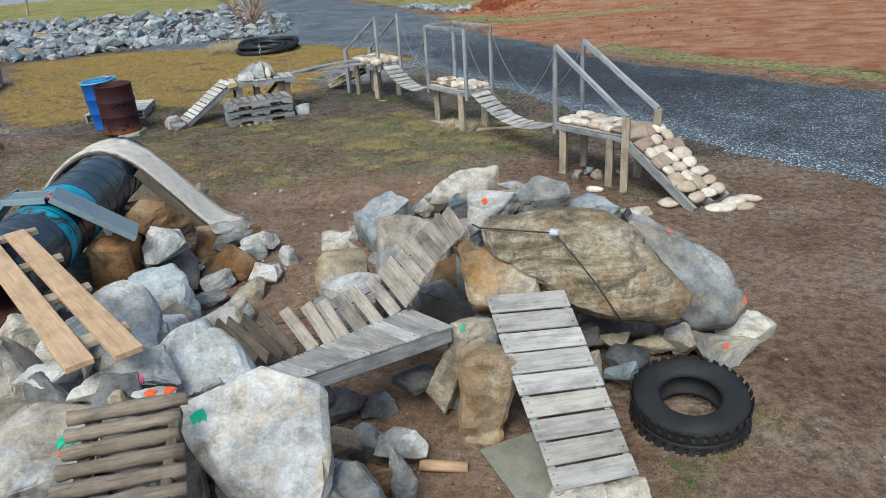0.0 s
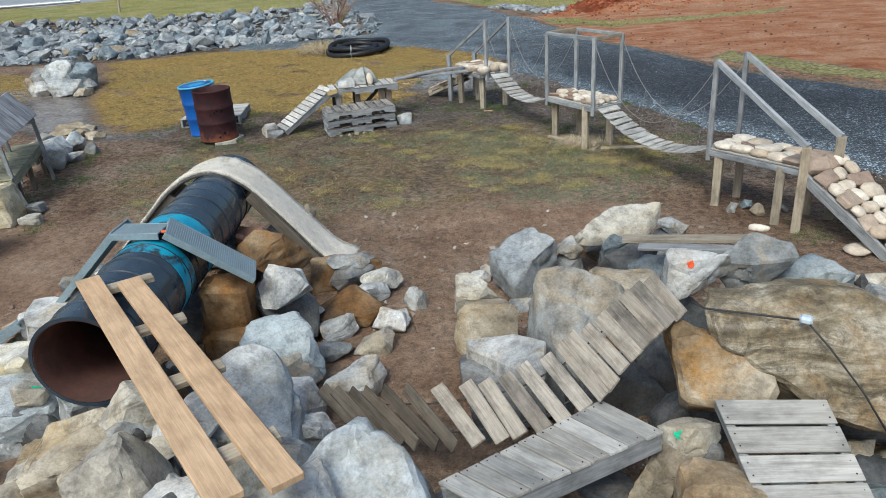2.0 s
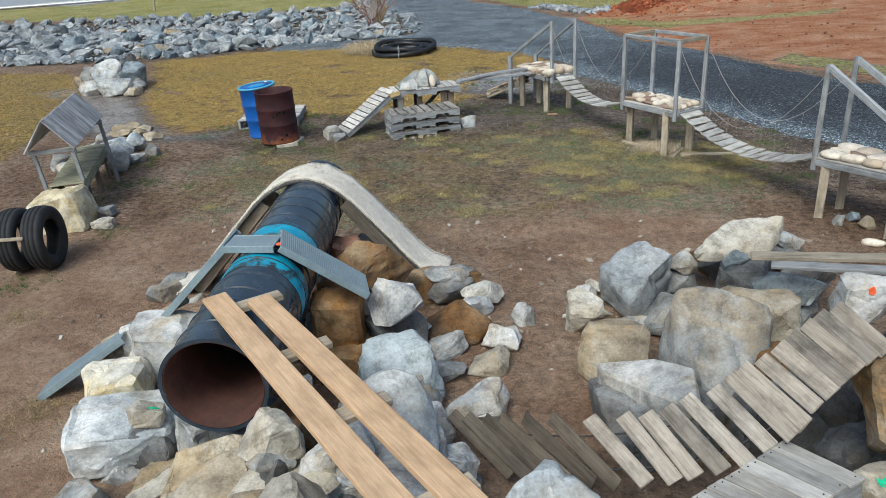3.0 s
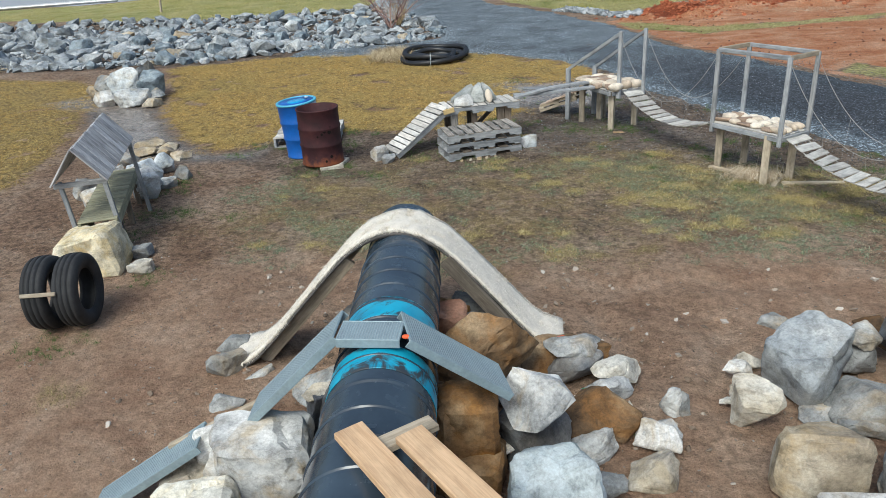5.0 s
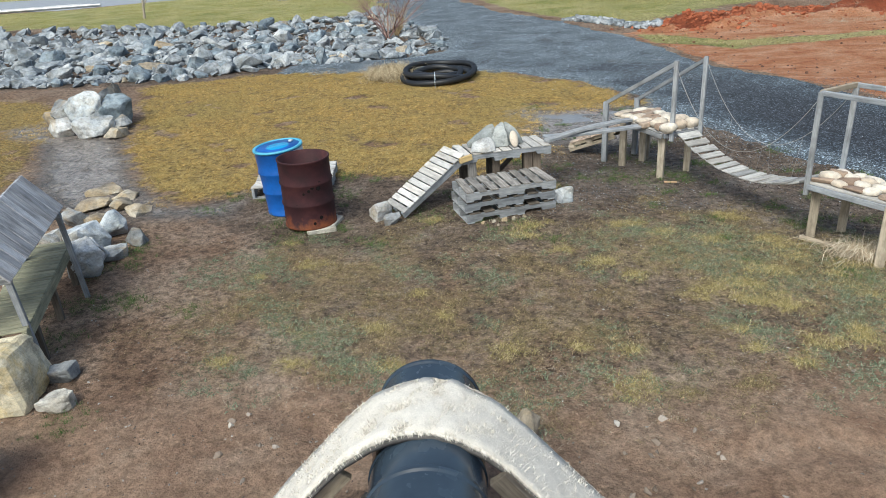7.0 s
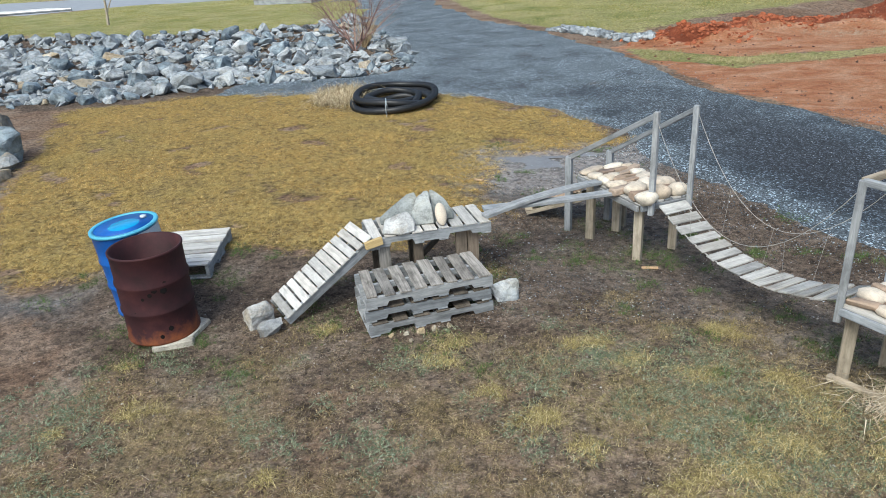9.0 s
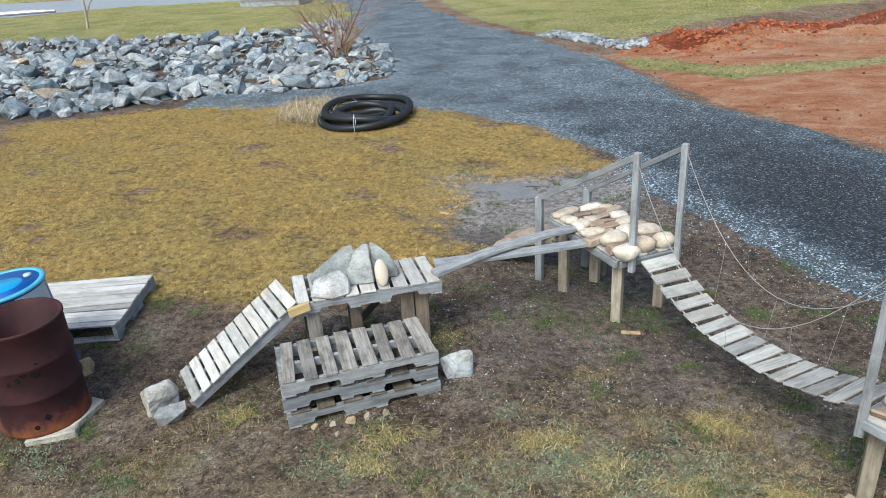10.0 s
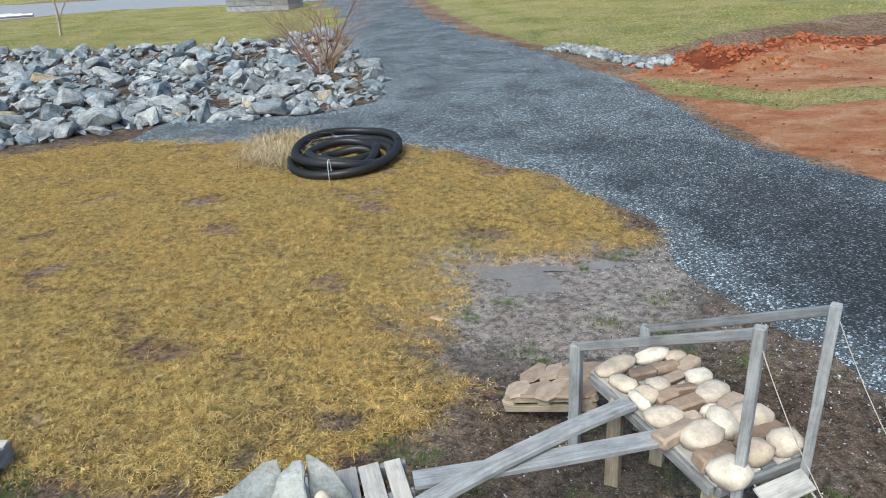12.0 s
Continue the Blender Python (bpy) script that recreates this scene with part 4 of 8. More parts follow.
many("riprap_far_rocks", spots, (0.5, 1.0), ROCK["bank"], "broken grey and white rocks farther along the ditch", "rocks", 16, -0.15)
spots = scatter(320, 25, (-1.4, 27, 2.2, 32.4), lambda x, y: 1.0 if inside1(x, y, CULVERT) > 0 else 0.0)
many("culvert_rocks", spots, (0.14, 0.34), ROCK["bank"], "small heap of blue-grey rocks at the road culvert", "rocks", 26, -0.1)
for x, y, s, k in ((-10.2, 24.0, 0.9, 0), (-8.3, 24.3, 0.7, 3), (-11.3, 23.6, 0.7, 1), (-9.4, 24.2, 0.6, 4)):
    put("stone", shapes[k], bank, pose(x, y, gz(x, y) - 0.05, 8, -6, 40 * k) @ Matrix.Diagonal((s, s * 0.8, s * 1.1, 1)))

# ---- drums and flat pallet ----


def drum_profile(r0, h, wall=0.0):
    p = [(r0 * 0.97, 0.0), (r0 + 0.008, 0.006), (r0 + 0.008, 0.022), (r0, 0.03)]
    for k in (0.36, 0.66):
        p += [(r0, h * k - 0.03), (r0 + 0.011, h * k - 0.008), (r0 + 0.011, h * k + 0.008), (r0, h * k + 0.03)]
    p += [(r0, h - 0.03), (r0 + 0.008, h - 0.02), (r0 + 0.008, h - 0.002)]
    return p


rusty = thing("rusty_drum", -5.40, 12.20, 0, "open-topped rusted dark red steel drum with holes", "drum")
body = drum_profile(0.30, 0.82) + [(0.298, 0.82), (0.288, 0.815), (0.286, 0.03), (0.10, 0.028)]
rusty_barrel = part("barrel", lathe(body, 40), RUST, rusty, m=pose(-5.40, 12.20, 0.035), smooth=True)
for a, h, s in ((-62, 0.52, 0.028), (-70, 0.48, 0.02), (-48, 0.50, 0.032), (-44, 0.56, 0.02), (-82, 0.45, 0.016), (-100, 0.30, 0.026), (-50, 0.14, 0.024), (-66, 0.08, 0.02)):
    bm = bmesh.new()
    bmesh.ops.create_icosphere(bm, subdivisions=1, radius=s)
    q = radians(a)
    part("rust_hole", bm, HOLE, rusty_barrel, "dark rusted-through hole", pose(-5.40 + 0.301 * math.cos(q), 12.20 + 0.301 * math.sin(q), 0.035 + h, 0, 0, a) @ Matrix.Diagonal((0.12, 1, 1.1, 1)))
TILT = pose(-5.80, 12.74, 0.02, 2, -4, 0)
blue = thing("blue_drum", -5.80, 12.74, 0, "blue plastic drum with a pale rim and closed lid", "drum")
blue_barrel = part("barrel", lathe(drum_profile(0.295, 0.83), 40), BLUE_DRUM, blue, m=TILT, smooth=True)
part("rim", lathe([(0.27, 0), (0.306, 0), (0.309, 0.012), (0.306, 0.026), (0.27, 0.026)], 40, True), CYAN_RIM, blue, "pale cyan worn rim", TILT @ pose(0, 0, 0.81), True)
lid = part("lid", lathe([(0.01, 0), (0.272, 0), (0.272, 0.008), (0.01, 0.012)], 40), BLUE_LID, blue, "glossy blue drum lid", TILT @ pose(0, 0, 0.818), True)
part("bung", lathe([(0.002, 0), (0.03, 0), (0.03, 0.02), (0.002, 0.022)], 16), WHITE_RIM, lid, "white bung cap", TILT @ pose(0.13, 0.14, 0.832), True)
bm = bmesh.new()
ring = [bm.verts.new((0.297 * math.cos(radians(a)), 0.297 * math.sin(radians(a)), z)) for z in (0.62, 0.80) for a in range(-40, 21, 10)]
for k in range(6):
    bm.faces.new((ring[k], ring[k + 1], ring[k + 8], ring[k + 7]))
part("sticker", bm, WHITE_RIM, blue_barrel, "white paper sticker", TILT)
for x, y, yaw in ((-5.22, 11.98, 20), (-5.14, 12.22, 80)):
    bm = box(0.34, 0.12, 0.05, 0.008, rnd, 0.012)
    solo("paving_slab", bm, ROCK["cream"], "small pale stone slab under the rusty drum", "stone", m=pose(x, y, 0.015, 0, 0, yaw), smooth=False)

PAL_GROUP = "wooden pallets of the course"


def pallet(name, m, length, depth, label, notch=True, tops=7, mat=WOOD_PALE, side=WOOD_GREY, group=PAL_GROUP, height=0.125, gaps=0.35, parent=None, skew=1.5):
    """A stringer pallet: notched stringers along x, deck boards across."""
    if parent is None:
        p = new(name)
        PLACE[p] = m
        p.matrix_basis = m
        tagged(p, label, "pallet", group)
    else:
        p = parent
    sh = height - 0.036
    for y in (-depth / 2 + 0.02, 0.0, depth / 2 - 0.02):
        bm = bmesh.new()
        z0, z1 = 0.018, 0.018 + sh
        outline = [(-length / 2, z0)]
        if notch:
            for c in (-length * 0.24, length * 0.24):
                outline += [(c - 0.12, z0), (c - 0.10, z0 + 0.038), (c + 0.10, z0 + 0.038), (c + 0.12, z0)]
        outline += [(length / 2, z0), (length / 2, z1), (-length / 2, z1)]
        a = [bm.verts.new((u, y - 0.018, w)) for u, w in outline]
        b = [bm.verts.new((u, y + 0.018, w)) for u, w in outline]
        n = len(outline)
        for i in range(n):
            bm.faces.new((a[i], a[(i + 1) % n], b[(i + 1) % n], b[i]))
        bm.faces.new(a[::-1])
        bm.faces.new(b)
        bmesh.ops.recalc_face_normals(bm, faces=bm.faces[:])
        part("stringer", bm, side, p, m=m)
    pitch_ = length / tops
    for i in range(tops):
        w = pitch_ * (1 - gaps) * rnd.uniform(0.85, 1.12)
        x = -length / 2 + pitch_ * (i + 0.5)
        bm = box(depth, w, 0.017, 0.003, rnd, 0.003)
        part("deck_board", bm, mat, p, m=m @ pose(x, rnd.uniform(-0.008, 0.008), height - 0.009 + rnd.uniform(0, 0.002), 0, 0, 90 + rnd.uniform(-skew, skew)))
    for x in (-length * 0.46, -length * 0.1, length * 0.1, length * 0.46):
        part("bottom_board", box(depth, 0.09, 0.017, 0.003), side, p, m=m @ pose(x, 0, 0.009, 0, 0, 90))
    return p


pallet("pallet", pose(-6.01, 13.72, 0.0, 0, 0, 98), 1.03, 1.06, "flat weathered pallet lying behind the drums", tops=10, gaps=0.14, height=0.16)
YAW = 22.5
ax = Vector((math.cos(radians(YAW)), math.sin(radians(YAW)), 0))
ay = Vector((-ax.y, ax.x, 0))
for i, (dx, dy, dyaw) in enumerate(((0.0, 0.0, 0.6), (-0.01, 0.01, -0.4), (0.0, -0.005, 0.0))):
    c = Vector((-3.09, 12.54, 0.0)) + ax * dx + ay * dy
    # brown-grey lower boards, coloured dark to stand for shade in the gaps
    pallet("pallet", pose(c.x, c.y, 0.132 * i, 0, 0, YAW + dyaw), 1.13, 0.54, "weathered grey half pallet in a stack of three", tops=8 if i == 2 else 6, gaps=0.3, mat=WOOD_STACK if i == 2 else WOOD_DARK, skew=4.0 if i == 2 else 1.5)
# raised pallet bridge with ramp
PZ = 0.62
mid = Vector((-3.12, 13.22, 0))
deck = thing("pallet_bridge", mid.x, mid.y, 0, "raised weathered pallet deck on posts with a slatted ramp", "bridge")
pallet("deck", pose(mid.x, mid.y, PZ - 0.125, 0, 0, YAW - 3), 1.17, 0.5, "", tops=9, gaps=0.16, parent=deck)
for u, w in ((-0.46, -0.17), (-0.46, 0.17), (0.42, -0.15), (0.42, 0.17), (-0.12, -0.12), (-0.1, 0.16), (0.30, -0.16)):
    q = mid + ax * u + ay * w
    board("post", (q.x, q.y, -0.02), (q.x, q.y, PZ - 0.10), 0.11 if abs(u) > 0.2 else 0.09, 0.045, WOOD_STACK if (u, w) == (-0.46, -0.17) else WOOD_BROWN if w < 0 else WOOD_DARK, deck, up=tuple(ay))
board("brace", tuple(mid + ax * -0.05 + ay * 0.22 + Vector((0, 0, 0.12))), tuple(mid + ax * 0.36 + ay * 0.22 + Vector((0, 0, 0.48))), 0.06, 0.03, WOOD_DARK, deck, up=tuple(ay))
q = mid + ax * -0.60 - ay * 0.27
board("yellow_block", tuple(q + Vector((0, 0, 0.575)) - ax * 0.05), tuple(q + Vector((0.1, 0.06, 0.60))), 0.07, 0.04, WOOD_YELLOW, deck, "cut block of bare yellow wood", up=tuple(ay))
top, foot = mid - ax * 0.62 + Vector((0, 0, PZ + 0.005)), Vector((-4.42, 12.47, 0.06))
run = (foot - top).normalized()
side = Vector((0, 0, 1)).cross(run).normalized()
for s in (-0.2, 0.0, 0.2):
    a, b = top + side * s - Vector((0, 0, 0.06)), foot + side * s - Vector((0, 0, 0.02))
    board("ramp_stringer", a, b, 0.036, 0.085, WOOD_GREY, deck)
nrm = side.cross(run).normalized()
nrm = nrm if nrm.z > 0 else -nrm
L = (foot - top).length
for i in range(11):
    c = top + run * (L * (i + 0.45) / 11) + nrm * 0.02
    board("ramp_slat", c - side * 0.24, c + side * 0.24, L / 11 * rnd.uniform(0.78, 0.92), 0.017, WOOD_PALE, deck, up=tuple(nrm))
DECK_STONES = (
    ("slate", "grey slab of stone leaning on the raised pallet deck", ((-0.42, 0.08, 0), (-0.38, 0.20, 0), (-0.06, 0.02, 0), (-0.04, 0.2, 0), (-0.42, 0.12, 0.06), (-0.05, 0.17, 0.265), (-0.04, 0.09, 0.20), (-0.13, 0.2, 0.25))),
    ("slate", "pointed grey stone slab standing on the raised pallet deck", ((-0.15, -0.07, 0), (0.06, -0.10, 0), (0.08, 0.03, 0), (-0.14, 0.07, 0), (-0.14, -0.02, 0.13), (0.055, -0.045, 0.17), (0.01, 0.10, 0.28), (0.065, 0.10, 0.275), (-0.06, 0.08, 0.23))),
    ("slate", "grey stone slab leaning sideways on the raised pallet deck", ((0.05, -0.05, 0), (0.27, -0.06, 0), (0.28, 0.08, 0), (0.08, 0.15, 0), (0.28, 0.0, 0.06), (0.075, 0.14, 0.28), (0.115, 0.12, 0.275), (0.21, 0.05, 0.19))),
    ("white", "white angular rock lying on the raised pallet deck", ((-0.47, -0.15, 0), (-0.46, -0.16, 0.05), (-0.44, -0.02, 0), (-0.31, -0.24, 0), (-0.17, -0.20, 0), (-0.15, -0.07, 0), (-0.15, -0.13, 0.10), (-0.20, -0.06, 0.165), (-0.41, -0.05, 0.115), (-0.34, -0.20, 0.065))))
for i, (kind, text, pts) in enumerate(DECK_STONES):
    keep_rock("rock", hull_rock(91 + i, pts, rough=0.4, edge=0.010), ROCK[kind], text, "rock", "rocks of the crawling course", pose(mid.x - ay.x * 0.04, mid.y - ay.y * 0.04, PZ + 0.004, 0, 0, YAW))
q = mid + ax * 0.115 - ay * 0.16
bm = bmesh.new()
bmesh.ops.create_icosphere(bm, subdivisions=3, radius=1)
solo("cobble", bm, COBBLE_PALE, "smooth pale cobble propped on the pallet deck", "stone", m=pose(q.x, q.y, PZ + 0.098, -34, 3, YAW) @ Matrix.Diagonal((0.055, 0.042, 0.112, 1)))

# two planks up to the next platform
plank_bridge = thing("plank_bridge", -1.95, 13.65, 0.6, "two crossing grey planks bridging two platforms", "bridge")


def bent(a, b, rise, w, t, mat, parent, name):
    a, b = Vector(a), Vector(b)
    m = basis(a, b)
    n = 10
    ln = (b - a).length
    bm = box(ln, w, t, 0.004)
    bmesh.ops.subdivide_edges(bm, edges=[e for e in bm.edges if e.calc_length() > ln * 0.6], cuts=n)
    for v in bm.verts:
        v.co.z += rise * (1 - (2 * v.co.x / ln) ** 2)
    return part(name, bm, mat, parent, m=m)


bent((-2.55, 13.23, 0.645), (-1.38, 14.07, 0.665), 0.035, 0.105, 0.035, WOOD_GREY, plank_bridge, "plank")
bent((-2.57, 13.44, 0.64), (-1.20, 13.80, 0.655), -0.012, 0.115, 0.035, WOOD_GREY, plank_bridge, "plank")

# ---- cobbled platforms and hanging bridges ----


def cobble_bm(seed, sx, sy, sz, square):
    r_ = random.Random(seed)
    bm = bmesh.new()
    bmesh.ops.create_icosphere(bm, subdivisions=2, radius=1)
    p = 6.0 if square else 2.9
    for v in bm.verts:
        d = v.co
        k = (abs(d.x) ** p + abs(d.y) ** p + abs(d.z) ** p) ** (-1 / p)
        v.co = d * k * (1 + (0.12 if square else 0.24) * noise.noise(d * 1.2 + Vector((seed * 0.37, 0, 0))))
        v.co = Vector((v.co.x * sx / 2, v.co.y * sy / 2, v.co.z * sz / 2))
    return bm


def hull_slab(seed, sx, sy, sz):
    """A thin broken slab with an uneven rim."""
    r_ = random.Random(seed)
    bm = bmesh.new()
    n = r_.randint(6, 8)
    low, top = [], []
    for i in range(n):
        a = 2 * math.pi * (i + r_.uniform(-0.25, 0.25)) / n
        k = r_.uniform(0.82, 1.12)
        x, y = math.cos(a) * sx * 0.5 * k, math.sin(a) * sy * 0.5 * k
        low.append(bm.verts.new((x, y, -sz / 2)))
        top.append(bm.verts.new((x * 0.93, y * 0.93, sz / 2 * r_.uniform(0.7, 1.1))))
    bm.faces.new(low[::-1])
    bm.faces.new(top)
    for i in range(n):
        bm.faces.new((low[i], low[(i + 1) % n], top[(i + 1) % n], top[i]))
    return bm


def pave(parent, corner, u, v, nu, nv, zf, seed, brown=0.4, lift=0.0, rim=False, dark_mat=COBBLE_BROWN):
    """Cobbles in uneven courses over the parallelogram corner + s u + t v."""
    r_ = random.Random(seed)
    lu, lv = u.length / nu, v.length / nv
    yaw = math.degrees(math.atan2(u.y, u.x))
    slope = math.degrees(math.atan2(u.z, math.hypot(u.x, u.y)))
    for i in range(nu):
        row, s = [], 0.0
        cut = [r_.uniform(0.5, 1.5) for _ in range(nv)]
        tot = sum(cut)
        for j, w in enumerate(cut):
            w = w / tot
            c = corner + u * ((i + 0.5 + r_.uniform(-0.1, 0.1)) / nu) + v * (s + w / 2)
            s += w
            dark = r_.random() < brown and not (rim and (j in (0, nv - 1) or i == nu - 1))
            sx, sy, sz = lu * r_.uniform(0.8, 1.3), v.length * w * r_.uniform(0.88, 1.1), r_.uniform(0.05, 0.085)
            m = Matrix.Translation(c + Vector((0, 0, sz * 0.38 + lift))) @ pose(0, 0, 0, r_.uniform(-5, 5), -slope + r_.uniform(-5, 5), yaw + r_.uniform(-22, 22))
            part("cobble", box(sx, sy, sz * 0.8, 0.014, r_, 0.018) if dark else cobble_bm(seed * 91 + i * 17 + int(s * 100), sx, sy, sz, False), dark_mat if dark else COBBLE_PALE, parent, m=m, smooth=True if not dark else 40)


def platform(label, b_left, b_right, f_left, f_right, z, legs):
    """A plank deck on legs; corners in plan, b at the back, f at the front."""
    c = [Vector((*p, z)) for p in (b_left, b_right, f_right, f_left)]
    mid_ = sum(c, Vector()) / 4
    p = thing("cobble_platform", mid_.x, mid_.y, 0, label, "platform", "cobbled platforms of the course")
    for k, (a, b) in enumerate(((c[0], c[3]), (c[1], c[2]), (c[0], c[1]), (c[3], c[2]))):
        d = (b - a).normalized() * 0.02
        board("side_rail" if k < 2 else "end_rail", a + d - Vector((0, 0, 0.042)), b - d - Vector((0, 0, 0.042)), 0.035, 0.06, WOOD_GREY, p)
    n = 6
    for i in range(n):
        s = (i + 0.5) / n
        a, b = c[0].lerp(c[1], s), c[3].lerp(c[2], s)
        board("deck_plank", a, b, (c[1] - c[0]).length / n * 0.94, 0.02, WOOD_GREY if i % 2 else WOOD_PALE, p)
    for x, y in legs:
        board("leg", (x, y, -0.06), (x, y, z - 0.02), 0.085, 0.085, WOOD_POST, p, up=(0.4, 0.9, 0))
    return p, c


def rail_post(p, x, y, z0, z1, name="post", w=0.05):
    board(name, (x, y, z0), (x, y, z1), w, w, WOOD_GREY, p, up=(0.5, 0.85, 0))


# platform 1, beside the plank bridge
P1, c1 = platform("river-cobble platform on wooden legs with sloping hand rails", (-1.57, 14.44), (-1.07, 14.70), (-1.07, 13.44), (-0.54, 13.70), 0.63,
                  ((-1.04, 13.58), (-1.45, 14.16), (-0.64, 13.86), (-1.06, 14.52), (-1.14, 14.36)))
d1, d2 = c1[2] - c1[3], c1[0] - c1[3]
PAVING = ((0.14, 0.00, 0.20, 0.21, "pale"), (0.20, 0.12, 0.26, 0.11, "brown"), (0.24, 0.25, 0.23, 0.19, "pale"), (0.10, 0.345, 0.27, 0.12, "tan"), (0.49, 0.05, 0.20, 0.14, "pale"), (0.83, 0.05, 0.20, 0.15, "pale"), (0.74, 0.155, 0.32, 0.09, "brown"),
          (0.52, 0.275, 0.16, 0.20, "pale"), (0.84, 0.27, 0.25, 0.18, "pale"), (0.15, 0.46, 0.22, 0.17, "pale"), (0.36, 0.39, 0.11, 0.09, "tan"), (0.58, 0.40, 0.12, 0.07, "pale"), (0.83, 0.40, 0.17, 0.09, "tan"), (0.80, 0.52, 0.22, 0.15, "pale"))
BACK_PAVING = ((0.45, 0.50, 0.21, 0.10, "brown"), (0.20, 0.645, 0.14, 0.14, "pale"), (0.37, 0.59, 0.13, 0.08, "brown"), (0.60, 0.61, 0.16, 0.08, "brown"), (0.86, 0.66, 0.19, 0.13, "pale"), (0.42, 0.70, 0.15, 0.12, "pale"), (0.64, 0.72, 0.15, 0.08, "tan"),
               (0.90, 0.77, 0.15, 0.08, "tan"), (0.66, 0.82, 0.18, 0.08, "brown"), (0.40, 0.83, 0.17, 0.10, "tan"), (0.24, 0.95, 0.28, 0.15, "pale"), (0.68, 0.95, 0.24, 0.13, "pale"), (0.90, 0.88, 0.14, 0.11, "pale"), (0.13, 0.79, 0.12, 0.20, "pale"), (0.08, 0.61, 0.07, 0.17, "pale"))
for i, (u, v, w, l, kind) in enumerate(PAVING + BACK_PAVING):
    q = c1[3] + d1 * u + d2 * v
    flat = kind != "pale"
    h = rnd.uniform(0.06, 0.08) if flat else rnd.uniform(0.11, 0.14) if v < 0.3 else 0.085 if v < 0.7 else 0.065
    part("cobble", box(w, l, h, 0.014, rnd, 0.014) if flat else cobble_bm(400 + i, w, l, h, False), {"pale": COBBLE_PALE, "tan": COBBLE_TAN, "brown": COBBLE_BROWN}[kind], P1,
         m=Matrix.Translation(q + Vector((0, 0, h * 0.42 + 0.01))) @ pose(0, 0, 0, rnd.uniform(-8, 8), rnd.uniform(-8, 8), math.degrees(math.atan2(d1.y, d1.x)) + rnd.uniform(-14, 14)), smooth=40 if flat else True)
pa, pb, pc, pd = (-0.955, 13.46), (-0.555, 13.66), (-1.665, 14.42), (-1.20, 14.68)
for (x, y), z1 in ((pa, 1.53), (pb, 1.53)):
    rail_post(P1, x, y, 0.52, z1)
for (x, y), z0, z1 in ((pc, -0.05, 0.845), (pd, 0.0, 0.82)):
    board("back_post", (x, y, z0), (x, y, z1), 0.07, 0.07, WOOD_GREY, P1, up=(0.4, 0.9, 0))
board("hand_rail", (*pa, 1.50), (*pc, 0.83), 0.03, 0.05, WOOD_GREY, P1)
board("hand_rail", (*pb, 1.50), (*pd, 0.80), 0.03, 0.05, WOOD_GREY, P1)
# short stone-topped ramp at its back
side_ramp = thing("stone_ramp", -1.85, 15.0, 0, "short mortar-topped wooden ramp behind the platform", "ramp")
lo, hi = Vector((-2.02, 15.02, 0.0)), Vector((-1.42, 14.66, 0.28))
across = Vector((0.33, 0.55, 0)).normalized()
for w in (-0.19, 0.19):
    for z, th in ((0.035, 0.05), (0.115, 0.05)):
        board("ramp_beam", lo + across * w + Vector((0, 0, z)), hi + across * w + Vector((0, 0, z)), 0.04, th, WOOD_POST if w < 0 else WOOD_DARK, side_ramp)
    for k in (0.04, 0.45, 0.9):
        q = lo.lerp(hi, k) + across * w
        board("spacer_block", q + Vector((-0.04, 0.027, 0.075)), q + Vector((0.04, -0.027, 0.13 - 0.03)), 0.038, 0.05, WOOD_POST, side_ramp)
rr = random.Random(12)
for i in range(5):
    for j, w in enumerate((-0.12, 0.10)):
        c = lo.lerp(hi, (i + 0.45) / 5) + across * (w + rr.uniform(-0.02, 0.02)) + Vector((0, 0, 0.15 + 0.006 * j + rr.uniform(-0.004, 0.01)))
        d = (hi - lo).normalized() * 0.06
        part("flat_stone", hull_slab(600 + 2 * i + j, rr.uniform(0.19, 0.26), rr.uniform(0.26, 0.34), 0.022), (COBBLE_TAN, COBBLE_TAN, COBBLE_BROWN)[rr.randrange(3)], side_ramp, m=basis(c - d, c + d) @ pose(0, 0, 0, 0, 0, rr.uniform(-20, 20)))

P2, c2 = platform("cobbled platform on wooden legs with four tall posts", (-0.06, 11.45), (0.40, 11.76), (0.52, 10.62), (0.94, 10.92), 0.63, ((0.08, 11.48), (0.46, 11.66), (0.44, 10.78), (0.80, 10.96)))
pave(P2, c2[3].lerp(c2[2], 0.06), (c2[0] - c2[3]) * 0.96, (c2[2] - c2[3]) * 0.86, 6, 4, None, 53, 0.15, 0.012)
tops2 = []
for v in c2:
    q = v.lerp((c2[0] + c2[2]) / 2, 0.03)
    rail_post(P2, q.x, q.y, 0.5, 1.53)
    tops2.append(Vector((q.x, q.y, 1.52)))
for a, b in ((0, 1), (1, 2), (2, 3), (3, 0)):
    board("top_rail", tops2[a], tops2[b], 0.035, 0.05, WOOD_GREY if a % 2 else WOOD_POST, P2)

P3, c3 = platform("cobbled platform with hand rails and a stone-paved ramp", (1.47, 8.48), (1.89, 8.84), (2.13, 7.66), (2.57, 7.97), 0.63, ((1.57, 8.42), (1.88, 8.68), (2.0, 7.85), (2.41, 8.12)))
pave(P3, c3[3], c3[0] - c3[3], c3[2] - c3[3], 5, 3, None, 77, 0.25, 0.012, dark_mat=COBBLE_TAN)
p3 = [(1.48, 8.50), (1.88, 8.84), (2.12, 7.63), (2.56, 7.93)]
for x, y in p3[:2]:
    rail_post(P3, x, y, 0.5, 1.56)
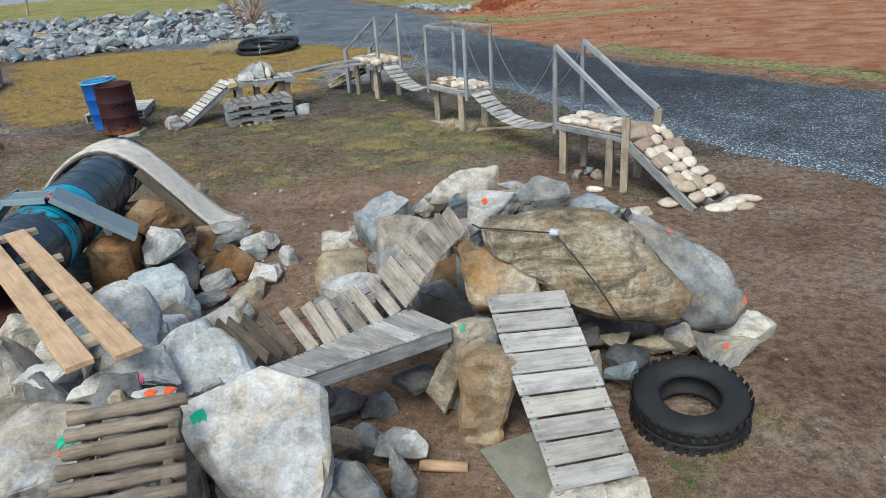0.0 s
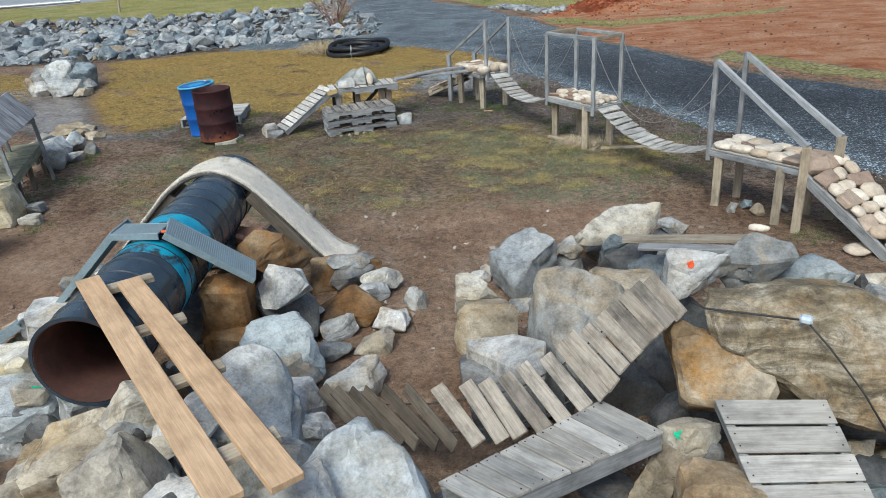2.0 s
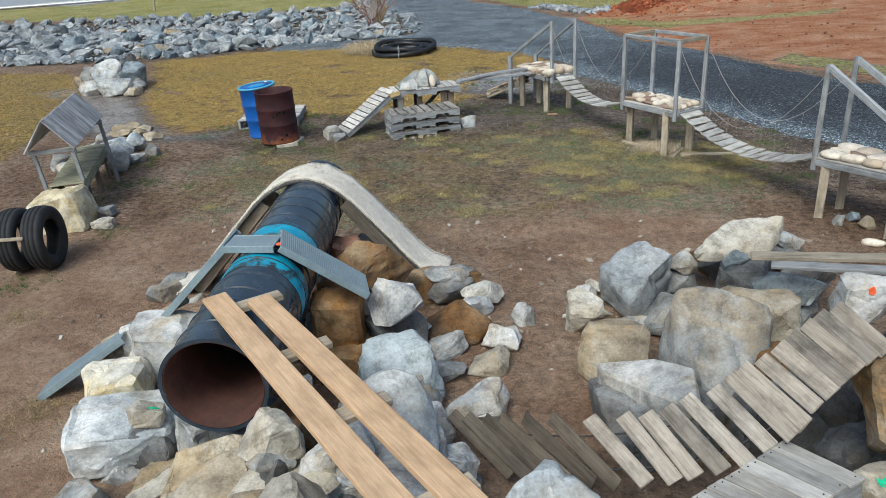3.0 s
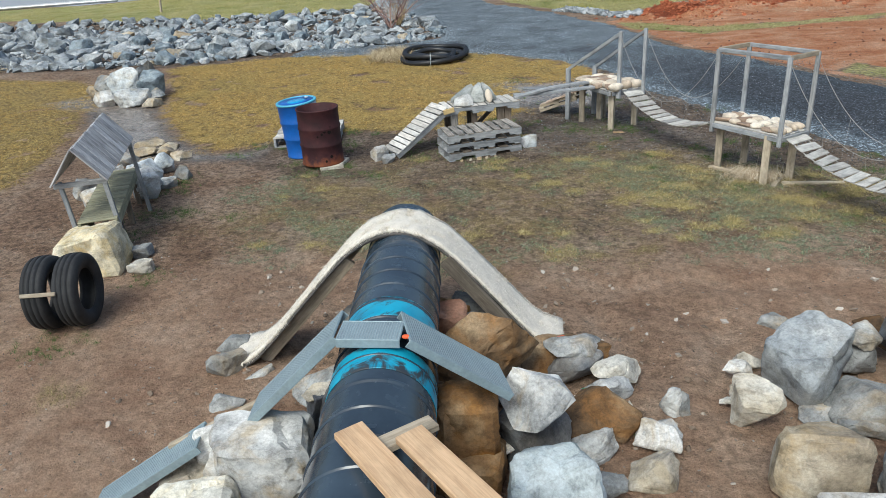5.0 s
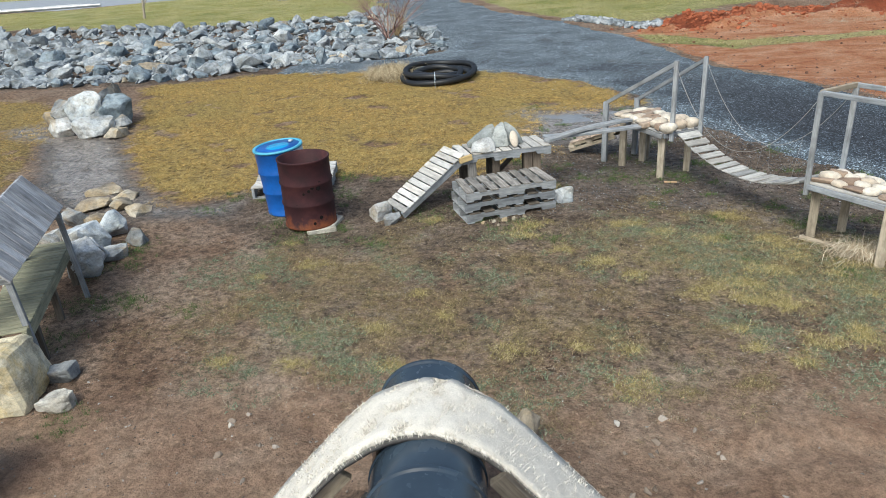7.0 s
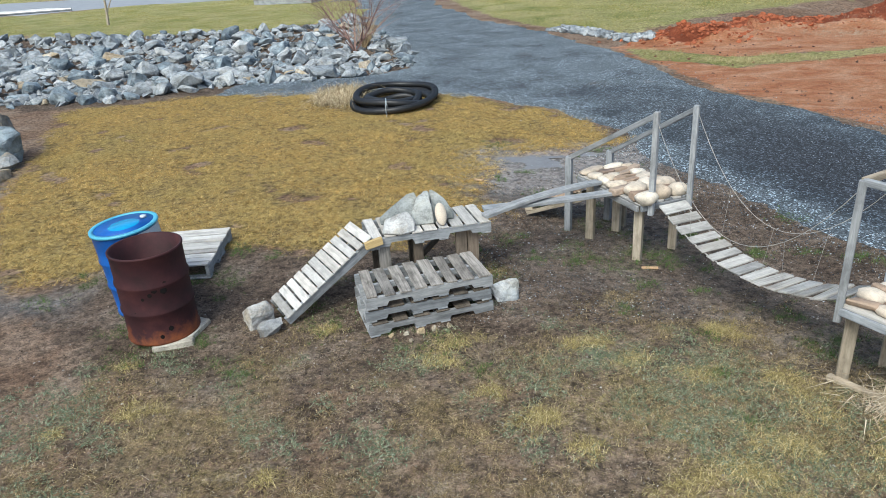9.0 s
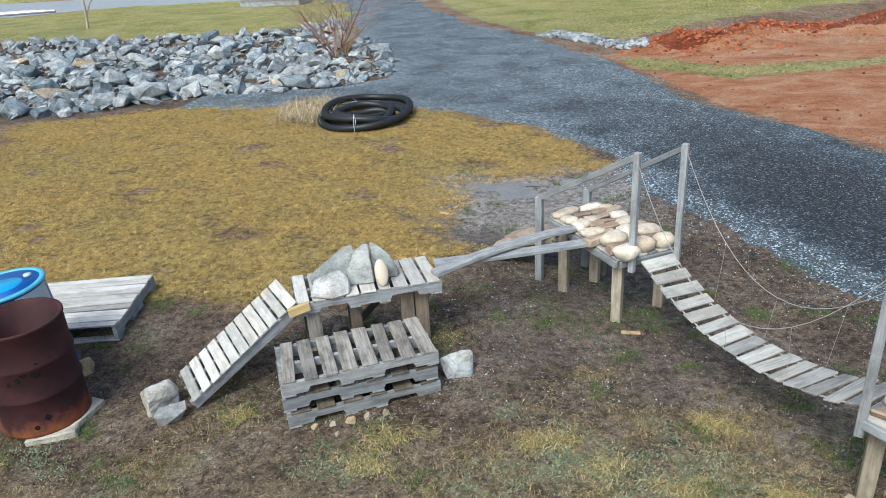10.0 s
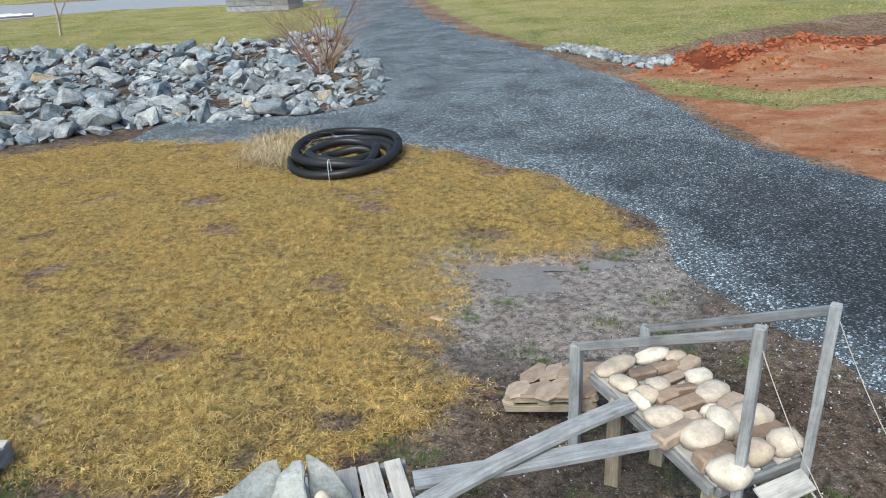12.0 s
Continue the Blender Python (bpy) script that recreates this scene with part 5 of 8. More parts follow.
board("front_post", (*p3[2], -0.05), (*p3[2], 0.86), 0.085, 0.085, WOOD_POST, P3, up=(0.4, 0.9, 0))
board("front_post", (*p3[3], 0.0), (*p3[3], 0.86), 0.085, 0.085, WOOD_POST, P3, up=(0.4, 0.9, 0))
board("hand_rail", (*p3[0], 1.54), (*p3[2], 0.86), 0.04, 0.06, WOOD_GREY, P3)
board("hand_rail", (*p3[1], 1.54), (*p3[3], 0.86), 0.04, 0.06, WOOD_GREY, P3)
rf_l, rf_r = Vector((2.66, 6.86, 0.03)), Vector((3.14, 7.20, 0.03))
for s in (0.0, 0.5, 1.0):
    board("ramp_beam", c3[3].lerp(c3[2], s) - Vector((0, 0, 0.06)), rf_l.lerp(rf_r, s) - Vector((0, 0, 0.02)), 0.04, 0.10, WOOD_GREY, P3)
pave(P3, rf_l, c3[3] - rf_l, rf_r - rf_l, 8, 3, None, 99, 0.3, 0.03, dark_mat=COBBLE_TAN)
for x, y, sx, sy, yw in ((2.95, 6.88, 0.34, 0.2, 10), (3.14, 7.02, 0.34, 0.2, 40), (3.34, 7.10, 0.26, 0.12, -25), (2.50, 7.12, 0.30, 0.22, 30), (1.80, 7.70, 0.2, 0.08, -25), (3.2, 6.86, 0.22, 0.13, 15)):
    solo("flat_stone", cobble_bm(int(x * 100), sx, sy, 0.07, False), COBBLE_PALE, "flat cream stone on the ground by the cobbled ramp", "stone", "stones by the cobbled ramp", pose(x, y, 0.025, 0, 0, yw))
for x, y, s, k in ((1.70, 8.25, 0.16, "grey"), (1.86, 8.30, 0.18, "blue"), (1.92, 8.12, 0.2, "tan"), (2.2, 8.2, 0.15, "grey")):
    rock(x, y, 0, s, s * 0.7, s * 0.5, 40 * x, k, "under the cobbled platform")


def hanging_bridge(label, a0, a1, b0, b1, za, zb, sag, slats, rope_posts=()):
    """Slats on two sagging ropes from the edge a0-a1 to the edge b0-b1."""
    mid_ = (Vector((*a0, za)) + Vector((*b1, zb))) / 2
    p = thing("hanging_bridge", mid_.x, mid_.y, 0.2, label, "bridge", "hanging slat bridges")

    def at(s, side_):
        a = Vector((*a0, za)).lerp(Vector((*a1, za)), 0.06 if side_ == 0 else 0.78)
        b = Vector((*b0, zb)).lerp(Vector((*b1, zb)), 0.10 if side_ == 0 else 0.86)
        q = a.lerp(b, s)
        q.z -= sag * (1 - (2 * s - 1) ** 2)
        return q
    for k in (0, 1):
        pts = [at(i / 24, k).lerp(at(i / 24, 1 - k), 0.12) - Vector((0, 0, 0.014)) for i in range(25)]
        part("rope", tube_bm(pts, 0.006, 6), ROPE, p, smooth=True)
    for i in range(slats):
        s = (i + 0.5) / slats
        t0, t1 = at(s - 0.3 / slats, 0), at(s + 0.3 / slats, 0)
        n = (t1 - t0).cross(at(s, 1) - at(s, 0)).normalized()
        n = n if n.z > 0 else -n
        tw = Vector((rnd.uniform(-0.012, 0.012), rnd.uniform(-0.012, 0.012), rnd.uniform(-0.006, 0.006)))
        board("slat", at(s, 0).lerp(at(s, 1), 0.03) + tw, at(s, 0).lerp(at(s, 1), 0.97) - tw, 0.108 * rnd.uniform(0.88, 1.12), 0.016, WOOD_WORN, p, up=tuple(n))
    for (x, y, z), (x1, y1, z1) in rope_posts:
        a, b = Vector((x, y, z)), Vector((x1, y1, z1))
        pts = []
        for i in range(21):
            q = a.lerp(b, i / 20)
            q.z -= 0.85 * (1 - (2 * i / 20 - 1) ** 2) * (z - 0.35) / 1.2
            pts.append(q)
        rope_ = part("hand_rope", tube_bm(pts, 0.0028, 5), ROPE, p, smooth=True)
        k = 0 if (a - at(0, 0)).to_2d().length < (a - at(0, 1)).to_2d().length else 1
        for i in (5, 10, 15):
            part("hanger", tube_bm([pts[i], at(i / 20, k)], 0.0013, 5), ROPE, rope_)
        for q in (a, b):
            part("clip", lathe([(0.006, -0.025), (0.022, -0.02), (0.022, 0.02), (0.006, 0.025)], 10), WHITE_RIM, rope_, "white plastic rope clip", Matrix.Translation(q), True)
    return p


hanging_bridge("sagging bridge of grey wooden slats on ropes", (-0.93, 13.46), (-0.50, 13.66), (-0.04, 11.50), (0.38, 11.78), 0.62, 0.62, 0.26, 15,
               (((*pa, 1.46), (tops2[0].x, tops2[0].y, 1.48)), ((*pb, 1.50), (tops2[1].x, tops2[1].y, 1.48))))
hanging_bridge("sagging bridge of grey wooden slats between cobbled platforms", (0.54, 10.58), (0.94, 10.88), (1.48, 8.54), (1.89, 8.88), 0.62, 0.60, 0.26, 16,
               (((tops2[3].x, tops2[3].y, 1.48), (*p3[0], 1.48)), ((tops2[2].x, tops2[2].y, 1.48), (*p3[1], 1.48))))

# ---- drum tunnel ----
T0, T1 = Vector((-3.155, 4.25, 0.795)), Vector((-3.44, 7.64, 0.745))
TD = (T1 - T0).normalized()
TL = (T1 - T0).length
TR = 0.30
tunnel = thing("drum_tunnel", -3.33, 6.0, 0, "tunnel of black and blue steel drums joined end to end", "tunnel")
rot = TD.to_track_quat("Z", "Y").to_matrix().to_4x4()
count = 4
for i in range(count):
    h = TL / count
    TR = (0.290, 0.287, 0.283, 0.275)[i]
    p = [(TR + 0.008, 0.002), (TR + 0.008, 0.018), (TR, 0.03)]
    for k in (0.26, 0.5, 0.74):
        p += [(TR, h * k - 0.012), (TR + 0.007, h * k - 0.004), (TR + 0.007, h * k + 0.004), (TR, h * k + 0.012)]
    p += [(TR, h - 0.03), (TR + 0.008, h - 0.018), (TR + 0.008, h - 0.002), (TR - 0.012, h - 0.002), (TR - 0.014, 0.002)]
    part("drum", lathe(p, 48, True), TUBE_BLACK, tunnel, m=Matrix.Translation(T0 + TD * h * i) @ rot, smooth=22)
for a, b, TR in ((0.94, 1.17, 0.287), (1.49, 1.73, 0.287)):
    part("blue_band", lathe([(TR + 0.002, a), (TR + 0.004, a + 0.01), (TR + 0.004, b - 0.01), (TR + 0.002, b)], 48, True), TUBE_BLUE, tunnel, "patchy bright blue painted band", Matrix.Translation(T0) @ rot, True)
TR = 0.290
part("lining", lathe([(TR - 0.016, 0.004), (TR - 0.017, 1.0), (TR - 0.020, 1.0), (TR - 0.020, 0.004)], 48, True), TUNNEL_IN, tunnel, "rust-brown inside of the drum", Matrix.Translation(T0) @ rot, True)
for q, y in ((0.3, 0), (1.6, 0), (2.9, 0)):
    c = T0 + TD * q
    rock(c.x - 0.30, c.y, 0, 0.34, 0.4, 0.40, 20 * q, "grey", "propping up the drum tunnel")
    rock(c.x + 0.30, c.y, 0, 0.34, 0.4, 0.40, 33 * q, "brown", "propping up the drum tunnel")
    rock(c.x, c.y + 0.05, 0, 0.5, 0.5, 0.36, 51 * q, "dark", "propping up the drum tunnel")

# carpeted arch over the far end
arch = thing("carpeted_arch", -3.42, 7.25, 0, "cream matted carpet strip over an arched wooden frame", "arch")


def sheet(path, half, thick, mat, parent, name, label="", wob=0.0, seed=3):
    """A thick strip: path of centre points, half-width vectors."""
    bm = bmesh.new()
    rows = []
    nw = 8
    for i, (c, w) in enumerate(zip(path, half)):
        up_ = [bm.verts.new(c + w * (2 * k / nw - 1) + Vector((0, 0, wob * noise.noise(Vector((i * 0.45 + seed, k * 0.6, 0)))))) for k in range(nw + 1)]
        dn = [bm.verts.new(c + w * (2 * k / nw - 1) * 0.97 - Vector((0, 0, thick))) for k in range(nw + 1)]
        rows.append((up_, dn))
    for (a, b), (c_, d) in zip(rows, rows[1:]):
        for k in range(nw):
            bm.faces.new((a[k], a[k + 1], c_[k + 1], c_[k]))
            bm.faces.new((b[k + 1], b[k], d[k], d[k + 1]))
        bm.faces.new((a[0], c_[0], d[0], b[0]))
        bm.faces.new((c_[nw], a[nw], b[nw], d[nw]))
    bm.faces.new([*rows[0][0][::-1], *rows[0][1]])
    bm.faces.new([*rows[-1][0], *rows[-1][1][::-1]])
    bmesh.ops.recalc_face_normals(bm, faces=bm.faces[:])
    return part(name, bm, mat, parent, label, smooth=True)


keys = [Vector(v) for v in ((-4.80, 6.98, 0.045), (-4.62, 6.99, 0.085), (-4.44, 7.00, 0.24), (-4.10, 7.05, 0.62), (-3.78, 7.12, 0.95), (-3.60, 7.16, 1.05), (-3.43, 7.19, 1.085), (-3.26, 7.20, 1.05), (-3.06, 7.20, 0.93), (-2.72, 7.18, 0.56), (-2.40, 7.14, 0.20), (-2.18, 7.10, 0.10))]
path = []
for a, b in zip(keys, keys[1:]):
    path += [a.lerp(b, s / 5) for s in range(5)]
path.append(keys[-1])
for _ in range(3):
    path = [path[0]] + [(path[i - 1] + path[i] * 2 + path[i + 1]) / 4 for i in range(1, len(path) - 1)] + [path[-1]]
half = []
for i, q in enumerate(path):
    s = i / (len(path) - 1)
    w = 0.205 + 0.06 * (abs(2 * s - 1) ** 6) + 0.014 * noise.noise(Vector((i * 0.6, 0, 5)))
    half.append(Vector((0.02, 1.0, 0)) * w)
carpet = sheet(path, half, 0.028, CARPET, arch, "carpet", "matted cream carpet with frayed edges", 0.022)
sheet([q - Vector((0, 0, 0.030)) for q in path[4:-4]], [w * 1.02 for w in half[4:-4]], 0.03, FLEECE, arch, "backing", "dark frayed backing")
for x0, x1 in (((-4.55, 0.10), (-3.78, 0.90)), ((-2.38, 0.12), (-3.06, 0.88))):
    for y in (6.96, 7.26):
        board("beam", (x0[0], y - 0.06, x0[1] - 0.09), (x1[0], y + 0.02, x1[1] - 0.06), 0.04, 0.10, WOOD_POST if x0[0] < -3.5 else WOOD_DARK, arch)
# loose fibres on the carpet's edges
vs, fs = [], []
r = random.Random(12)
for i, q in enumerate(path[2:-2]):
    for s in (-1, 1):
        for k in range(16):
            a = q + half[i + 2] * s + (path[i + 3] - q) * r.random()
            d = Vector((r.gauss(0, 0.012), s * r.uniform(0.0, 0.012), -r.uniform(0.01, 0.035)))
            w = Vector((0.004, 0.001, 0.002))
            vs += [a - w, a + w, a + d]
            fs.append((len(vs) - 3, len(vs) - 2, len(vs) - 1))
for k in range(20000):
    i = r.randrange(len(path) - 1)
    a = path[i].lerp(path[i + 1], r.random()) + half[i] * r.uniform(-1, 1) - Vector((0, 0, 0.012))
    w = Vector((r.gauss(0, 0.0025), r.gauss(0, 0.0025), 0.0))
    vs += [a - w, a + w, a + Vector((r.gauss(0, 0.010), r.gauss(0, 0.010), r.uniform(0.013, 0.020)))]
    fs.append((len(vs) - 3, len(vs) - 2, len(vs) - 1))
me = bpy.data.meshes.new("fringe")
me.from_pydata([tuple(v) for v in vs], [], fs)
me.materials.append(FIBRE)
put("fringe", me, carpet, Matrix.Identity(4))

rock(-2.90, 8.20, 0.00, 0.16, 0.14, 0.24, 10, "tan", "behind the carpeted arch")

# metal tread ramps across the tunnel


def tread_ramp(name, a, b, width, parent, ribs, up=(0, 0, 1), lip=0.05):
    a, b = Vector(a), Vector(b)
    m = basis(a, b, up)
    ln = (b - a).length
    plate = part(name, box(ln, width, 0.012, 0.002), GRATING, parent, m=m)
    for s in (-1, 1):
        part("lip", box(ln, 0.008, lip, 0.002), GRATING, plate, m=m @ pose(0, s * (width / 2 + 0.005), -lip / 2 + 0.008))
    for i in range(ribs):
        part("rib", box(0.005, width * 0.94, 0.003, 0.001), GRATE_RIB, plate, m=m @ pose(-ln / 2 + ln * (i + 0.5) / ribs, 0, 0.0070))
    return plate


saddle = thing("metal_ramp_bridge", -3.3, 5.5, 1.1, "blue-grey metal tread ramps crossing over the drum tunnel", "ramp")
tread_ramp("top_plate", (-3.47, 5.46, 1.125), (-3.13, 5.46, 1.12), 0.18, saddle, 24)
tread_ramp("ramp_plate", (-3.12, 5.50, 1.13), (-2.60, 5.66, 0.68), 0.30, saddle, 44)
tread_ramp("ramp_plate", (-3.49, 5.53, 1.13), (-4.06, 5.51, 0.58), 0.27, saddle, 44)
tread_ramp("ramp_plate", (-4.36, 5.42, 0.46), (-5.06, 5.30, 0.03), 0.22, saddle, 46)
board("support_beam", (-3.95, 5.62, 0.60), (-4.60, 5.46, 0.33), 0.04, 0.045, WOOD_POST, saddle)
bm = bmesh.new()
bmesh.ops.create_icosphere(bm, subdivisions=2, radius=0.02)
part("paint_mark", bm, PAINT["orange"], saddle, "orange paint mark", pose(-3.10, 5.40, 1.125) @ Matrix.Diagonal((1.2, 0.8, 0.6, 1)))

# two fresh planks laid from the tunnel onto the rocks
ladder = thing("plank_track", -2.3, 3.75, 1.1, "two long tan pine planks joined by short battens", "plank track")
d = Vector((0.615, -0.788, 0))
w = Vector((0.788, 0.615, 0))
for a, b in ((Vector((-3.24, 4.64, 1.13)), Vector((-1.745, 2.86, 1.10))), (Vector((-2.98, 4.63, 1.12)), Vector((-1.55, 2.96, 1.09)))):
    board("plank", a, b, 0.135, 0.036, WOOD_TAN, ladder, warp=0.002)
for s in (0.06, 0.34, 0.6, 0.88):
    c = Vector((-3.22, 4.66, 1.13)).lerp(Vector((-1.75, 2.87, 1.10)), s) - Vector((0, 0, 0.037))
    board("batten", c - w * 0.05, c + w * 0.31, 0.09, 0.034, WOOD_POST, ladder)

# ---- rock pile: slab, ramps, slat bridge, logs, tyre ----
bm = hull_rock(5, [(-0.66, 0.03, 0.485), (-0.60, 0.32, 0.46), (0.15, 0.23, 0.455), (0.20, 0.52, 0.38), (0.38, 0.19, 0.34), (0.34, -0.12, 0.24), (-0.61, -0.04, 0.30), (-0.34, -0.12, 0.136), (-0.10, -0.20, 0.0), (0.18, -0.24, -0.10), (0.58, -0.12, -0.26),
                   (0.72, -0.16, -0.06), (0.62, 0.35, 0.02), (-0.35, 0.45, -0.05), (-0.2, 0.25, -0.30), (0.5, 0.25, -0.36)], rough=1.0)
keep_rock("slab", bm, ROCK["slab"], "huge tilted tan slab stained with dark lichen", "rock", "rocks of the crawling course", pose(0.90, 4.10, 0.66))
bm = hull_rock(72, [(-0.35, 0.53, 0.62), (-0.50, 0.03, 0.74), (-0.2, 0.36, 0.62), (0.20, 0.03, 0.42), (0.32, -0.27, 0.17), (0.14, -0.40, 0.12), (-0.25, -0.32, 0.42), (-0.3, -0.2, -0.03), (0.2, -0.2, -0.06), (0.1, 0.5, -0.08), (-0.3, 0.58, 0.02)], rough=0.9)
keep_rock("rock", bm, ROCK["grey"], "large pale sloping rock beside the lichen slab", "rock", "rocks of the crawling course", pose(1.80, 4.52, 0.18))
bm = hull_rock(73, [(-0.27, -0.12, 0.33), (-0.22, -0.10, 0.43), (-0.08, -0.14, 0.38), (-0.21, -0.22, 0.01), (0.18, -0.30, 0.0), (0.26, -0.24, 0.14), (0.16, 0.28, 0.05), (-0.24, 0.28, 0.25), (-0.14, -0.02, -0.2), (0.26, -0.02, -0.2)], rough=0.8)
keep_rock("rock", bm, ROCK["ochre"], "tan rock under the end of the lichen slab", "rock", "rocks of the crawling course", pose(0.34, 4.22, 0.65))
# the dark ones carry the slab's deep shade in their colour
for x, y, s, h, k in ((0.38, 4.62, 0.6, 0.42, "dark"), (0.95, 4.72, 0.7, 0.60, "dark"), (1.35, 4.68, 0.6, 0.5, "dark"), (1.5, 4.9, 0.6, 0.45, "dark"), (0.75, 4.05, 0.2, 0.16, "blue"), (0.95, 4.0, 0.24, 0.2, "tan"), (1.12, 3.92, 0.26, 0.18, "blue"), (0.85, 3.86, 0.18, 0.12, "grey"), (0.6, 5.0, 0.7, 0.55, "grey"), (1.1, 5.1, 0.7, 0.55, "grey"), (0.0, 4.8, 0.5, 0.4, "dark"), (1.85, 4.75, 0.5, 0.3, "grey")):
    rock(x, y, 0, s, s * 0.8, h, 60 * x, k, "under the lichen slab")
cable = thing("cable", 0.73, 4.08, 1.05, "thin dark cable strapped over the slab with a white clamp", "cable")
for pts in (((0.20, 4.20, 1.13), (0.24, 4.11, 1.14), (0.46, 4.08, 1.12), (0.70, 4.05, 1.095)), ((0.70, 4.05, 1.095), (0.80, 3.98, 0.98), (0.95, 3.90, 0.78), (1.09, 3.85, 0.55))):
    part("strand", tube_bm(pts, 0.0055, 6), CHARCOAL, cable, smooth=True)
bm = box(0.06, 0.05, 0.04, 0.012)
part("clamp", bm, WHITE_RIM, cable, "white plastic clamp", pose(0.70, 4.05, 1.10, 0, 0, -30))


nail_bm = bmesh.new()
bmesh.ops.create_icosphere(nail_bm, subdivisions=1, radius=0.0045)
NAIL = set_mesh(nail_bm, "nail", CHARCOAL, False)


def slat_ramp(label, a_l, a_r, b_l, b_r, slats, gap, skirt=0.09):
    """Boards across two side boards, from the edge a to the edge b."""
    al, ar, bl, br = (Vector(v) for v in (a_l, a_r, b_l, b_r))
    mid_ = (al + br) / 2
    p = thing("slat_ramp", mid_.x, mid_.y, 0, label, "ramp")
    n = (bl - al).cross(ar - al).normalized()
    n = n if n.z > 0 else -n
    for a, b in ((al, bl), (ar, br)):
        o = n * -(skirt / 2 + 0.008)
        inn = ((ar + br) / 2 - (al + bl) / 2).normalized() * (0.022 if a is al else -0.022)
        board("side_board", a + o + inn, b + o + inn, 0.036, skirt, WOOD_GREY, p, up=tuple(n))
    pitch_ = ((bl - al).length + (br - ar).length) / 2 / slats
    for i in range(slats):
        s = (i + 0.5) / slats
        a, b = al.lerp(bl, s), ar.lerp(br, s)
        m = basis(a, b, tuple(n))
        back = m.inverted()
        g = gap / 2 * rnd.uniform(0.6, 1.4)
        lo_, hi_ = (i + g) / slats, (i + 1 - g) / slats
        out_ = (ar - al).normalized() * rnd.uniform(0.0, 0.012)
        rim = [al.lerp(bl, lo_) - out_, ar.lerp(br, lo_) + out_, ar.lerp(br, hi_) + out_, al.lerp(bl, hi_) - out_]
        bm = bmesh.new()
        low = [bm.verts.new(back @ (q - n * 0.009)) for q in rim]
        top_ = [bm.verts.new(back @ (q + n * (0.009 + rnd.uniform(-0.001, 0.001)))) for q in rim]
        bm.faces.new(low[::-1])
        bm.faces.new(top_)
        for k in range(4):
            bm.faces.new((low[k], low[(k + 1) % 4], top_[(k + 1) % 4], top_[k]))
        bmesh.ops.recalc_face_normals(bm, faces=bm.faces[:])
        bmesh.ops.bevel(bm, geom=bm.edges[:], offset=0.003, segments=1, affect="EDGES")
        plank = part("slat", bm, WOOD_WORN, p, m=m)
        along_ = (bl - al).normalized() * pitch_ * 0.22
        for q in (0.045, 0.955):
            for k in (-1, 1):
                c = a.lerp(b, q) + along_ * k + n * 0.009
                put("nail", NAIL, plank, Matrix.Translation(c))
    return p


slat_ramp("slatted wooden ramp leaning from rocks down to the soil", (0.24, 3.84, 0.80), (0.71, 3.77, 0.845), (0.50, 2.80, 0.17), (0.95, 2.88, 0.18), 9, 0.09)
slat_ramp("short slatted ramp bridging two rocks", (-1.06, 3.47, 0.615), (-0.845, 3.245, 0.69), (-0.24, 4.10, 0.60), (0.02, 3.88, 0.575), 9, 0.07, 0.10)

# sagging bridge of loose slats
sl = thing("slat_bridge", -0.9, 4.5, 0.2, "twisted hanging bridge of weathered slats climbing to the slab", "bridge")
near = [Vector(v) for v in ((-1.66, 4.42, 0.12), (-1.42, 4.30, 0.17), (-1.23, 4.20, 0.25), (-1.00, 4.06, 0.37), (-0.72, 3.99, 0.46), (-0.50, 4.02, 0.51), (-0.29, 4.05, 0.64), (-0.17, 4.07, 0.79), (-0.05, 4.10, 0.93), (0.05, 4.13, 1.03), (0.15, 4.12, 1.12))]
farr = [Vector(v) for v in ((-1.98, 4.74, 0.24), (-1.77, 4.66, 0.28), (-1.58, 4.60, 0.32), (-1.25, 4.42, 0.45), (-0.90, 4.32, 0.57), (-0.70, 4.38, 0.59), (-0.47, 4.38, 0.73), (-0.33, 4.40, 0.84), (-0.18, 4.42, 0.97), (-0.06, 4.45, 1.07), (0.07, 4.44, 1.16))]


def along(pts, s):
    f = s * (len(pts) - 1)
    i = min(int(f), len(pts) - 2)
    return pts[i].lerp(pts[i + 1], f - i)


for i in range(20):
    s = (i + 0.5 + rnd.uniform(-0.14, 0.14)) / 20
    a, b = along(near, s), along(farr, s)
    t = along(near, min(1, s + 0.04)) - along(near, max(0, s - 0.04))
    n = t.cross(b - a).normalized()
    n = n if n.z > 0 else -n
    tip = Vector((rnd.uniform(-0.3, 0.3), rnd.uniform(-0.2, 0.2), 0)) * (2.2 if i < 8 else 0.7)
    over = (b - a).normalized() * rnd.uniform(0.005, 0.04)
    board("slat", a - over, b + over, 0.088 * rnd.uniform(0.85, 1.15), 0.017, WOOD_DARK if i < 6 else WOOD_DIRTY, sl, up=tuple((n + tip).normalized()))
for pts in (near, farr):
    mids = [a.lerp(b, 0.22 if pts is near else 0.78) - Vector((0, 0, 0.014)) for a, b in zip(near, farr)]
    part("rope", tube_bm(mids, 0.005, 6), CHARCOAL, sl, smooth=True)

